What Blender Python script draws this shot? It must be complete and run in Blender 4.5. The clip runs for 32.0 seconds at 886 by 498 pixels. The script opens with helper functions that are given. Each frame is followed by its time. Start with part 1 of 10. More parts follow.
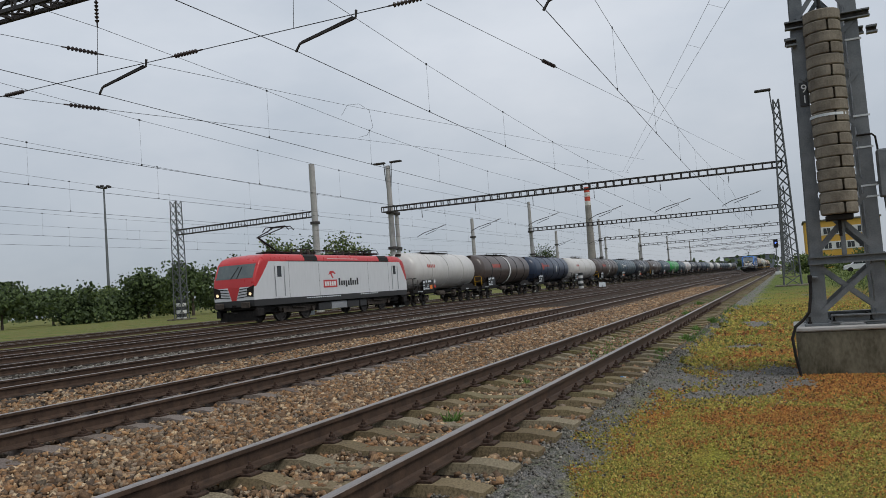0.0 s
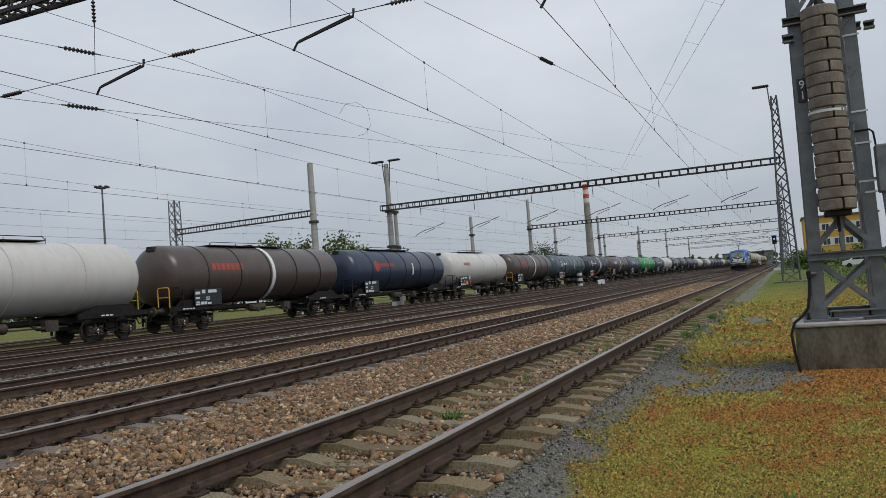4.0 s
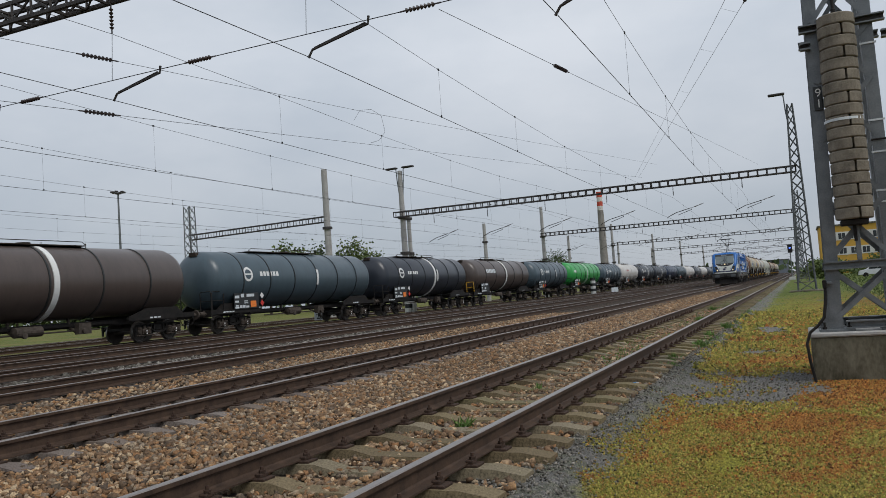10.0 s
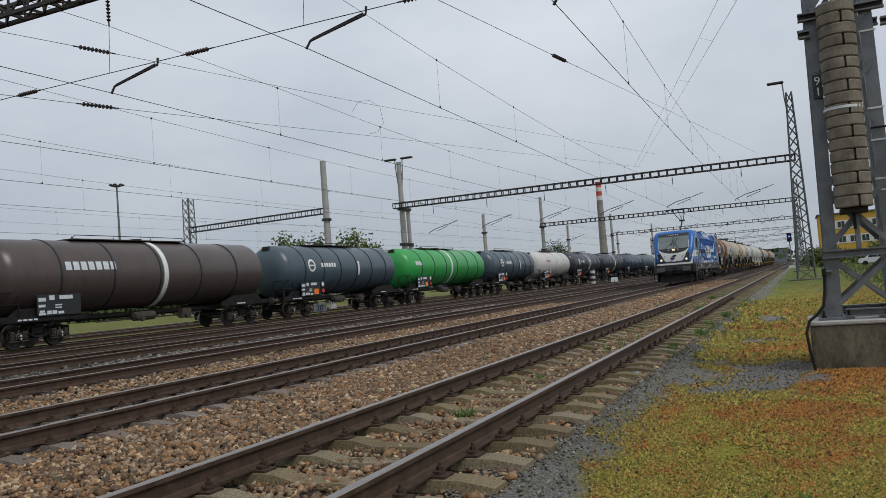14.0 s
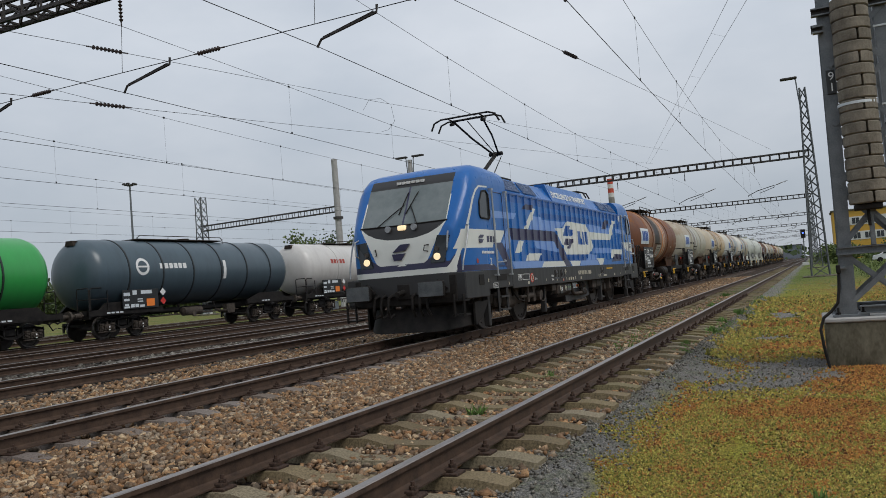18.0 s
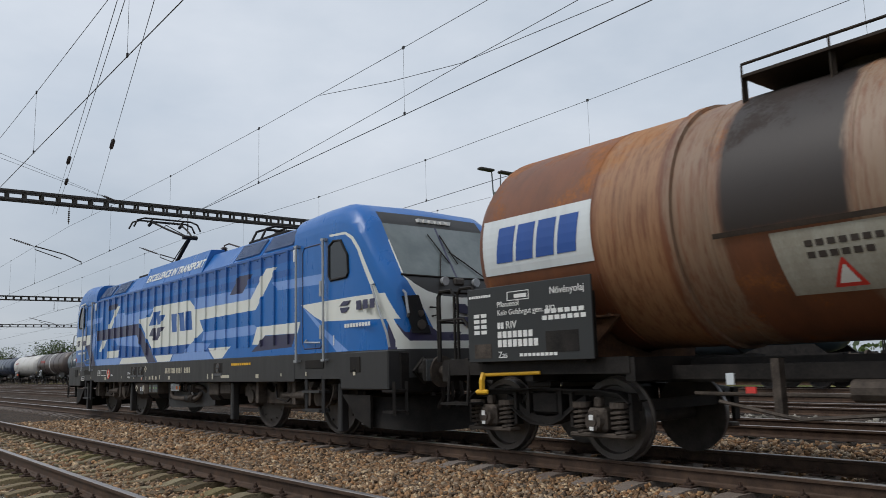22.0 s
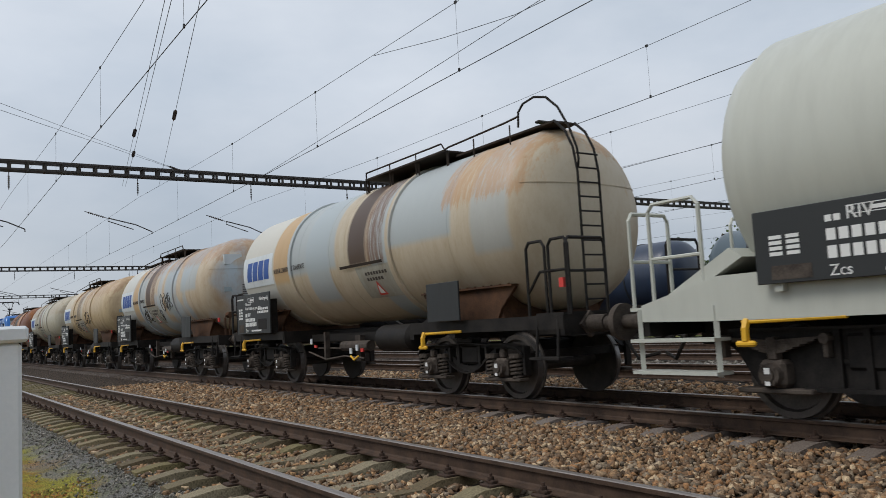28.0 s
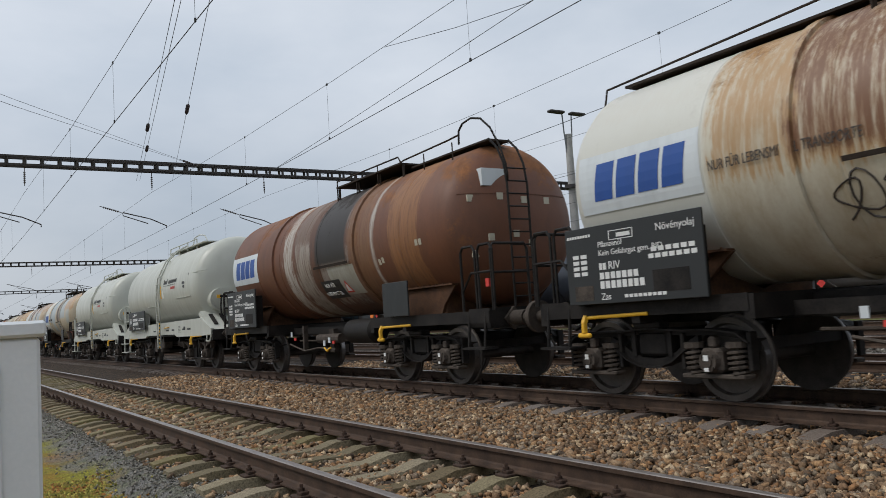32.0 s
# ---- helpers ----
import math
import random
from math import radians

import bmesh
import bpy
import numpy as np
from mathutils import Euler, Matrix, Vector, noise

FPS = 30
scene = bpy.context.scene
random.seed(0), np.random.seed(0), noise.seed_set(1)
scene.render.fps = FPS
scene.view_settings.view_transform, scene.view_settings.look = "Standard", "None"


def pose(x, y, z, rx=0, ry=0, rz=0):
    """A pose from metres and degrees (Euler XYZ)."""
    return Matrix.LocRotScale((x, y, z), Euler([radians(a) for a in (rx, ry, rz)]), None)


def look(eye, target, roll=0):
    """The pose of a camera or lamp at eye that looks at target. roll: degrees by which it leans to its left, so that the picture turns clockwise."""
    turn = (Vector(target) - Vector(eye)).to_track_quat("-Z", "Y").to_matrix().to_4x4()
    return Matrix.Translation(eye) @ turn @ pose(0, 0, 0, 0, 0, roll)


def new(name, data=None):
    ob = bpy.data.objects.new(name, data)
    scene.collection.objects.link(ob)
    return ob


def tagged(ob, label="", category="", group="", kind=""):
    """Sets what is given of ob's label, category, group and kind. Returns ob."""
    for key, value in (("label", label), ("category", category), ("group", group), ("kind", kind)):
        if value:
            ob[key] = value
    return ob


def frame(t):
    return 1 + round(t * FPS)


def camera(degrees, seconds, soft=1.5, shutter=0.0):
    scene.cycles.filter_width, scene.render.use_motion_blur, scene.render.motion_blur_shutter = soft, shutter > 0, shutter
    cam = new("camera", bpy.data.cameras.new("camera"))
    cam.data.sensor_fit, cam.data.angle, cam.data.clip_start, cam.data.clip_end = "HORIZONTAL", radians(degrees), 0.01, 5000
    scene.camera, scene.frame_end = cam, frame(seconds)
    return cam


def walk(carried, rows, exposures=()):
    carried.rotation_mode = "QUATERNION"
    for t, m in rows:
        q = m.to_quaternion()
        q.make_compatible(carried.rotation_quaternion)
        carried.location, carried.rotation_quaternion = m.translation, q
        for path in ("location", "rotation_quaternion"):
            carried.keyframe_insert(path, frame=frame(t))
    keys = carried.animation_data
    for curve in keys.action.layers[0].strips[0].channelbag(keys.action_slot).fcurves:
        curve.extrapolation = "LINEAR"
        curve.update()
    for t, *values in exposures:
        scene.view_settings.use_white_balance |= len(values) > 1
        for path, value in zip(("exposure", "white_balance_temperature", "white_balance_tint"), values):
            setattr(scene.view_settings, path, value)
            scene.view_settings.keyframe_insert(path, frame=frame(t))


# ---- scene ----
cam = camera(58.5, 32.0, 0.5, 0.06)
PATH = [
    (0, pose(0, 0, 1.117, 92.93, 4.13, 23.48)),
    (1, pose(0, 0, 1.117, 92.97, 4.24, 23.43)),
    (2, pose(0, 0, 1.117, 92.84, 4.40, 23.19)),
    (3, pose(0, 0, 1.117, 92.80, 4.41, 23.29)),
    (3.5, pose(0, 0, 1.117, 92.85, 4.51, 23.44)),
    (5.5, pose(0, 0, 1.117, 92.56, 4.33, 23.31)),
    (6, pose(0, 0, 1.117, 92.67, 4.25, 23.40)),
    (7, pose(0, 0, 1.117, 92.97, 4.16, 23.69)),
    (8, pose(0, 0, 1.117, 93.29, 4.16, 23.96)),
    (9, pose(0, 0, 1.117, 93.40, 4.13, 24.20)),
    (10, pose(0, 0, 1.117, 93.36, 4.09, 24.35)),
    (11, pose(0, 0, 1.117, 93.23, 4.08, 24.32)),
    (12, pose(0, 0, 1.117, 93.10, 4.22, 24.34)),
    (13, pose(0, 0, 1.117, 92.68, 4.40, 24.23)),
    (14, pose(0, 0, 1.117, 92.70, 4.45, 24.33)),
    (14.5, pose(0, 0, 1.117, 92.65, 4.40, 24.33)),
    (16.5, pose(0, 0, 1.117, 92.69, 4.54, 24.72)),
    (17, pose(0, 0, 1.117, 92.62, 4.59, 24.83)),
    (17.5, pose(0, 0, 1.117, 92.59, 4.63, 24.91)),
    (18, pose(0, 0, 1.117, 92.60, 4.60, 25.17)),
    (18.5, pose(0, 0, 1.117, 92.93, 4.60, 27.94)),
    (18.6, pose(0, 0, 1.117, 93.04, 4.47, 29.17)),
    (19, pose(0, 0, 1.117, 93.89, 4.68, 37.29)),
    (19.1, pose(0, 0, 1.117, 94.22, 4.20, 40.55)),
    (19.2, pose(0, 0, 1.117, 94.74, 4.52, 44.87)),
    (19.3, pose(0, 0, 1.117, 95.09, 4.20, 49.26)),
    (19.4, pose(0, 0, 1.117, 95.12, 3.55, 54.48)),
    (19.5, pose(0, 0, 1.117, 95.67, 3.09, 59.89)),
    (19.6, pose(0, 0, 1.117, 96.04, 2.49, 65.51)),
    (19.8, pose(0, 0, 1.117, 96.07, 1.44, 77.66)),
    (20, pose(0, 0, 1.117, 96.89, 0.72, 87.64)),
    (20.2, pose(0, 0, 1.117, 97.15, 1.02, 98.99)),
    (20.4, pose(0, 0, 1.117, 97.70, 0.34, 110.31)),
    (20.5, pose(0, 0, 1.117, 98.13, 0.27, 116.15)),
    (21, pose(0, 0, 1.117, 98.88, 0.21, 133.14)),
    (21.5, pose(0, 0, 1.117, 98.87, 0.74, 141.30)),
    (22, pose(0, 0, 1.117, 98.36, 1.53, 141.42)),
    (22.5, pose(0, 0, 1.117, 97.84, 1.82, 142.18)),
    (23, pose(0, 0, 1.117, 97.57, 1.81, 143.37)),
    (23.5, pose(0, 0, 1.117, 97.29, 1.93, 144.15)),
    (24, pose(0, 0, 1.117, 97.08, 2.02, 144.48)),
    (24.5, pose(0, 0, 1.117, 96.87, 2.29, 144.62)),
    (26.5, pose(0, 0, 1.117, 95.85, 3.00, 144.62)),
    (27, pose(0, 0, 1.117, 95.76, 3.03, 144.84)),
    (27.5, pose(0, 0, 1.117, 95.60, 3.11, 145.40)),
    (28, pose(0, 0, 1.117, 95.45, 3.15, 146.04)),
    (28.5, pose(0, 0, 1.117, 95.39, 3.36, 146.45)),
    (29, pose(0, 0, 1.117, 95.32, 3.40, 146.57)),
    (29.5, pose(0, 0, 1.117, 95.28, 3.42, 146.62)),
    (30, pose(0, 0, 1.117, 95.23, 3.38, 146.68)),
    (30.5, pose(0, 0, 1.117, 95.15, 3.41, 146.75)),
    (31, pose(0, 0, 1.117, 95.07, 3.59, 146.88)),
    (31.5, pose(0, 0, 1.117, 94.92, 3.72, 147.04)),
    (32, pose(0, 0, 1.117, 94.85, 3.66, 147.04)),
]
walk(cam, PATH, [(0, 0.0), (18.5, 0.0), (21, 0.14), (32, 0.12)])

# ---- world and light ----
world = bpy.data.worlds.new("overcast")
scene.world = world
world.use_nodes = True
wn, wl = world.node_tree.nodes, world.node_tree.links
wn.clear()
w_out, w_bg = wn.new("ShaderNodeOutputWorld"), wn.new("ShaderNodeBackground")
w_sky = wn.new("ShaderNodeTexSky")
w_sky.sky_type, w_sky.sun_disc, w_sky.sun_elevation, w_sky.sun_rotation = "NISHITA", False, radians(48), radians(150)
w_co, w_map, w_noise, w_ramp, w_mix, w_scale = (wn.new("ShaderNode" + k) for k in ("TexCoord", "Mapping", "TexNoise", "ValToRGB", "Mix", "VectorMath"))
w_map.inputs["Scale"].default_value = (1.0, 1.15, 2.3)
w_noise.inputs["Scale"].default_value, w_noise.inputs["Detail"].default_value, w_noise.inputs["Roughness"].default_value = 1.6, 6.0, 0.55
w_ramp.color_ramp.elements[0].position, w_ramp.color_ramp.elements[1].position = 0.3, 0.72
w_ramp.color_ramp.elements[0].color, w_ramp.color_ramp.elements[1].color = (0.452, 0.52, 0.608, 1), (0.717, 0.757, 0.818, 1)
w_scale.operation = "SCALE"
w_scale.inputs["Scale"].default_value = 0.1
w_mix.data_type = "RGBA"
w_mix.inputs["Factor"].default_value = 0.93
wl.new(w_co.outputs["Generated"], w_map.inputs["Vector"])
wl.new(w_map.outputs["Vector"], w_noise.inputs["Vector"])
wl.new(w_noise.outputs["Fac"], w_ramp.inputs["Fac"])
wl.new(w_sky.outputs["Color"], w_scale.inputs[0])
wl.new(w_scale.outputs["Vector"], w_mix.inputs["A"])
wl.new(w_ramp.outputs["Color"], w_mix.inputs["B"])
w_sep, w_low, w_dim = (wn.new("ShaderNode" + k) for k in ("SeparateXYZ", "MapRange", "VectorMath"))
w_dim.operation = "SCALE"
for i_, v_ in enumerate((-0.02, 0.3, 0.72, 1.0)):
    w_low.inputs[i_ + 1].default_value = v_
wl.new(w_co.outputs["Generated"], w_sep.inputs[0])
wl.new(w_sep.outputs[2], w_low.inputs[0])
wl.new(w_mix.outputs["Result"], w_dim.inputs[0])
wl.new(w_low.outputs[0], w_dim.inputs["Scale"])
wl.new(w_dim.outputs["Vector"], w_bg.inputs["Color"])
wl.new(w_bg.outputs["Background"], w_out.inputs["Surface"])
w_bg.inputs["Strength"].default_value = 1.0
sun = new("sun", bpy.data.lights.new("sun", "SUN"))
sun.data.energy, sun.data.angle, sun.data.color = 1.5, radians(25), (1.0, 0.97, 0.93)
sun.matrix_world = look((0, 0, 60), (-44, 14, 0))
scene.view_settings.exposure = 0.0


# ---- materials ----
class Nodes:
    """A short way to write a node material."""

    def __init__(self, name):
        self.m = bpy.data.materials.new(name)
        self.m.use_nodes = True
        self.t = self.m.node_tree
        self.b = self.t.nodes["Principled BSDF"]
        self.co = self.t.nodes.new("ShaderNodeTexCoord")

    def n(self, kind, **values):
        node = self.t.nodes.new("ShaderNode" + kind)
        for key, value in values.items():
            node.inputs[key.replace("_", " ")].default_value = value
        return node

    def link(self, a, b):
        self.t.links.new(a, b)

    def noise(self, scale, detail=4.0, rough=0.6, stretch=(1, 1, 1), source="Object"):
        mapping, tex = self.n("Mapping"), self.n("TexNoise", Scale=scale, Detail=detail, Roughness=rough)
        mapping.inputs["Scale"].default_value = stretch
        self.link(self.co.outputs[source], mapping.inputs["Vector"])
        self.link(mapping.outputs["Vector"], tex.inputs["Vector"])
        return tex.outputs["Fac"]

    def ramp(self, fac, lo, hi, a=0.0, b=1.0):
        node = self.n("MapRange")
        for i, v in enumerate((lo, hi, a, b)):
            node.inputs[i + 1].default_value = v
        self.link(fac, node.inputs[0])
        return node.outputs[0]

    def math(self, op, a, b=0.0):
        node = self.n("Math")
        node.operation = op
        for i, v in enumerate((a, b)):
            if isinstance(v, (int, float)):
                node.inputs[i].default_value = v
            else:
                self.link(v, node.inputs[i])
        return node.outputs[0]

    def mix(self, fac, a, b):
        node = self.n("Mix")
        node.data_type = "RGBA"
        for key, v in (("Factor", fac), ("A", a), ("B", b)):
            sock = node.inputs[key] if key == "Factor" else [s for s in node.inputs if s.name == key and s.type == "RGBA"][0]
            if isinstance(v, (int, float)):
                sock.default_value = v
            elif isinstance(v, tuple):
                sock.default_value = (*v, 1)
            else:
                self.link(v, sock)
        return [s for s in node.outputs if s.type == "RGBA"][0]

    def axis(self, i, source="Object"):
        node = self.n("SeparateXYZ")
        self.link(self.co.outputs[source], node.inputs[0])
        return node.outputs[i]

    def bump(self, height, strength=0.3, distance=0.01):
        node = self.n("Bump", Strength=strength, Distance=distance)
        self.link(height, node.inputs["Height"])
        self.link(node.outputs["Normal"], self.b.inputs["Normal"])

    def done(self, color, rough=0.6, metal=0.0):
        for key, v in (("Base Color", color), ("Roughness", rough), ("Metallic", metal)):
            if isinstance(v, tuple):
                self.b.inputs[key].default_value = (*v, 1)
            elif isinstance(v, (int, float)):
                self.b.inputs[key].default_value = v
            else:
                self.link(v, self.b.inputs[key])
        return self.m


def surface(name, a, b, rough=0.6, metal=0.0, scale=3.0, fine=40.0, bump=0.15, dist=0.004, stretch=(1, 1, 1), lo=0.35, hi=0.65):
    """Two tones at a coarse and a fine scale, with a fine relief."""
    k = Nodes(name)
    big, small = k.noise(scale, 5, 0.6, stretch), k.noise(fine, 3, 0.6, stretch)
    fac = k.ramp(k.math("ADD", k.math("MULTIPLY", big, 0.7), k.math("MULTIPLY", small, 0.3)), lo, hi)
    k.bump(small, bump, dist)
    k.b.inputs["Specular IOR Level"].default_value = 0.2 if rough >= 0.6 else 0.5
    return k.done(k.mix(fac, a, b), k.ramp(big, 0.3, 0.7, rough - 0.08, rough + 0.08), metal)


def per_piece(name, tones, rough=0.85, source="object", fine=60.0, bump=0.4, dist=0.003):
    """Each piece takes its own tone; a fine grain on top."""
    k = Nodes(name)
    rnd = k.n("ObjectInfo").outputs["Random"] if source == "object" else k.n("NewGeometry").outputs["Random Per Island"]
    node = k.n("ValToRGB")
    node.color_ramp.interpolation = "LINEAR"
    while len(node.color_ramp.elements) < len(tones):
        node.color_ramp.elements.new(0.5)
    for i, tone in enumerate(tones):
        node.color_ramp.elements[i].position = i / (len(tones) - 1)
        node.color_ramp.elements[i].color = (*tone, 1)
    k.link(rnd, node.inputs["Fac"])
    grain = k.noise(fine, 4, 0.65)
    dark = k.mix(k.ramp(grain, 0.3, 0.6), (0.42, 0.42, 0.42), (1.2, 1.2, 1.2))
    mul = k.n("Mix")
    mul.data_type, mul.blend_type = "RGBA", "MULTIPLY"
    mul.inputs["Factor"].default_value = 1.0
    socks = [s for s in mul.inputs if s.type == "RGBA"]
    k.link(node.outputs["Color"], socks[0])
    k.link(dark, socks[1])
    k.bump(grain, bump, dist)
    k.b.inputs["Specular IOR Level"].default_value = 0.2
    return k.done([s for s in mul.outputs if s.type == "RGBA"][0], rough)


def tank_paint(name, base, dirt, rust, rusty=0.3, streak=0.4, rough=0.45, patch=None, bands=()):
    """Painted tank steel with dirt that runs down, rust blotches and stained or worn bands."""
    k = Nodes(name)
    run = k.noise(1.5, 6, 0.7, (1, 2.0, 0.5))
    blot = k.noise(1.3, 7, 0.68)
    fine = k.noise(26, 4, 0.7)
    mott = k.noise(6, 6, 0.75, (1, 1.3, 0.8))
    c = base
    if patch:
        big = k.noise(0.55, 2, 0.3, (1, 1.3, 1.0))
        c = k.mix(k.ramp(big, 0.5, 0.54), c, patch)
    c = k.mix(k.math("MULTIPLY", k.ramp(run, 0.42, 0.7), streak), c, dirt)
    c = k.mix(k.math("MULTIPLY", k.ramp(mott, 0.5, 0.75), streak * 0.6), c, dirt)
    edge = k.math("ADD", k.math("MULTIPLY", blot, 0.75), k.math("MULTIPLY", fine, 0.25))
    crown = k.math("MULTIPLY", k.ramp(k.axis(2), 2.9, 3.95), 0.14 if rusty > 0 else 0.0)
    mask = k.ramp(k.math("ADD", edge, crown), 0.74 - 0.48 * rusty, 0.83 - 0.48 * rusty)
    tone = k.mix(k.ramp(mott, 0.3, 0.7), rust, tuple(0.45 * v for v in rust))
    c = k.mix(k.math("MULTIPLY", mask, 0.92), c, tone)
    if bands:
        ragged = k.noise(3.0, 6, 0.7, (1, 2.5, 0.35))
        streaky = k.noise(5.5, 6, 0.75, (1, 3.0, 0.22))
        for y0, y1, tone_, z0, amount, wild in bands:
            y = k.math("ADD", k.axis(1), k.math("MULTIPLY", k.math("SUBTRACT", ragged, 0.5), wild * 1.6))
            m = k.math("MULTIPLY", k.ramp(y, y0 - 0.04, y0 + 0.04), k.ramp(y, y1 + 0.04, y1 - 0.04))
            m = k.math("MULTIPLY", m, k.ramp(k.math("ADD", k.axis(2), k.math("MULTIPLY", streaky, wild * 1.5)), z0 + wild * 0.75 - 0.05, z0 + wild * 0.75 + 0.05))
            if wild > 0.1:
                m = k.math("MULTIPLY", m, k.ramp(streaky, 0.36, 0.54, 0.15, 1.0))
            c = k.mix(k.math("MULTIPLY", m, amount), c, tone_)
    k.bump(k.math("ADD", k.math("MULTIPLY", edge, 0.6), k.math("MULTIPLY", fine, 0.4)), 0.18, 0.006)
    return k.done(c, k.ramp(mask, 0, 1, rough, 0.85))


def paint(name, color, rough=0.35, dirt=0.15):
    k = Nodes(name)
    a, f = k.noise(2.0, 5, 0.6, (1, 2.5, 0.5)), k.noise(35, 3, 0.6)
    c = k.mix(k.math("MULTIPLY", k.ramp(a, 0.4, 0.75), dirt), color, tuple(0.45 * v + 0.03 for v in color))
    k.bump(f, 0.04, 0.002)
    return k.done(c, k.ramp(a, 0.3, 0.7, rough - 0.06, rough + 0.1))


def glow(name, color, strength):
    k = Nodes(name)
    k.b.inputs["Emission Color"].default_value = (*color, 1)
    k.b.inputs["Emission Strength"].default_value = strength
    return k.done(color, 0.3)


M_RAIL = surface("rusty_rail_steel", (0.042, 0.028, 0.021), (0.105, 0.067, 0.047), 0.7, 0.2, 6, 60)
M_RUNNING = surface("worn_rail_head", (0.19, 0.165, 0.15), (0.34, 0.3, 0.275), 0.38, 0.6, 9, 70, stretch=(8, 0.4, 1))
M_FASTENER = surface("rusty_fastener", (0.03, 0.022, 0.018), (0.09, 0.055, 0.04), 0.8, 0.2, 30, 120)
M_SLEEPER = per_piece("weathered_concrete_sleeper", [(0.1, 0.075, 0.042), (0.2, 0.155, 0.09), (0.15, 0.125, 0.055), (0.24, 0.2, 0.135), (0.13, 0.105, 0.06)])
M_SLEEPER_GREY = per_piece("grey_concrete_sleeper", [(0.13, 0.1, 0.085), (0.2, 0.17, 0.15), (0.16, 0.125, 0.1)])
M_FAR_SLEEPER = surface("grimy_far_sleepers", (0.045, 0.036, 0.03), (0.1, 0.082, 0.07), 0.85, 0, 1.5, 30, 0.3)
M_STONE = per_piece("ballast_stone", [(0.05, 0.036, 0.025), (0.33, 0.175, 0.082), (0.135, 0.088, 0.055), (0.42, 0.25, 0.125), (0.085, 0.063, 0.047), (0.27, 0.162, 0.087), (0.21, 0.166, 0.127), (0.54, 0.4, 0.25), (0.21, 0.125, 0.07), (0.1, 0.077, 0.055), (0.3, 0.23, 0.158)], 0.85, "island", 45)
M_STONE_GREY = per_piece("grey_gravel", [(0.05, 0.047, 0.04), (0.19, 0.175, 0.148), (0.1, 0.092, 0.077), (0.24, 0.22, 0.187), (0.31, 0.285, 0.245)], 0.85, "island", 45)
M_CONCRETE = surface("stained_concrete", (0.045, 0.04, 0.024), (0.2, 0.18, 0.13), 0.85, 0, 2.2, 25, 0.4, 0.006, (1, 1, 0.5))
M_CONCRETE_PALE = surface("pale_concrete", (0.3, 0.29, 0.28), (0.42, 0.41, 0.39), 0.85, 0, 2, 25, 0.3)
M_ZINC = surface("galvanized_steel", (0.105, 0.115, 0.122), (0.2, 0.212, 0.22), 0.5, 0.4, 4, 50, 0.08)
M_STEEL = surface("bright_handrail_steel", (0.3, 0.31, 0.32), (0.45, 0.46, 0.47), 0.4, 0.5, 4, 50, 0.05)
M_LATTICE = surface("grey_painted_lattice", (0.07, 0.076, 0.08), (0.15, 0.158, 0.162), 0.6, 0.3, 4, 50, 0.08)
M_BEAM = surface("dark_gantry_steel", (0.045, 0.043, 0.043), (0.09, 0.08, 0.075), 0.7, 0.3, 4, 50, 0.08)
M_WIRE = surface("weathered_copper_wire", (0.03, 0.03, 0.032), (0.06, 0.06, 0.06), 0.6, 0.4, 4, 50, 0.05)
M_INSUL = surface("brown_insulator", (0.03, 0.022, 0.02), (0.06, 0.04, 0.035), 0.35, 0, 8, 60, 0.05)
M_BLACK = surface("grimy_black_steel", (0.009, 0.008, 0.008), (0.032, 0.028, 0.025), 0.62, 0.2, 5, 50, 0.15)
M_UNDER = surface("brake_dust_steel", (0.038, 0.031, 0.026), (0.11, 0.09, 0.075), 0.75, 0.2, 6, 50, 0.2)
M_WHEEL = surface("wheel_steel", (0.05, 0.043, 0.038), (0.11, 0.095, 0.084), 0.55, 0.4, 6, 60, 0.1)
M_TYRE = surface("bright_wheel_rim", (0.16, 0.15, 0.145), (0.25, 0.24, 0.235), 0.35, 0.8, 8, 80, 0.05)
M_GLASS = Nodes("cab_glass").done((0.02, 0.024, 0.027), 0.06)
M_WHITE = paint("white_lettering", (0.72, 0.72, 0.7), 0.5, 0.1)
M_YELLOW = paint("yellow_handle_paint", (0.75, 0.42, 0.02), 0.5, 0.3)
M_REDTAG = paint("red_tag_paint", (0.6, 0.04, 0.03), 0.5, 0.2)
M_ORANGE = paint("orange_hazard_board", (0.85, 0.22, 0.03), 0.5, 0.15)
M_LOGOBLUE = paint("deep_blue_lettering", (0.02, 0.08, 0.32), 0.5, 0.2)
M_RAILGREEN = paint("pale_grey_green_paint", (0.485, 0.495, 0.44), 0.4, 0.2)
M_CABINET = surface("pale_grey_cabinet", (0.66, 0.69, 0.71), (0.76, 0.78, 0.8), 0.45, 0, 1.5, 60, 0.03)
M_LAMP = glow("warm_headlight", (1.0, 0.76, 0.45), 0.75)


# ---- mesh helpers ----
def part(name, bm, material, parent=None, label="", smooth=False, at=None):
    """Link a bmesh as one mesh object under a thing or a part."""
    me = bpy.data.meshes.new(name)
    bm.normal_update()
    bm.to_mesh(me)
    bm.free()
    for m in material if isinstance(material, (list, tuple)) else (material,):
        me.materials.append(m)
    if smooth:
        me.shade_smooth()
        me.set_sharp_from_angle(angle=radians(35))
    ob = new(name, me)
    if parent:
        ob.parent = parent
    if at:
        ob.location = at
    if label:
        ob["label"] = label
    return ob


def shared(name, me, parent, at, turn=0.0):
    ob = new(name, me)
    ob.parent = parent
    ob.location = at
    ob.rotation_euler = (0, 0, turn)
    return ob


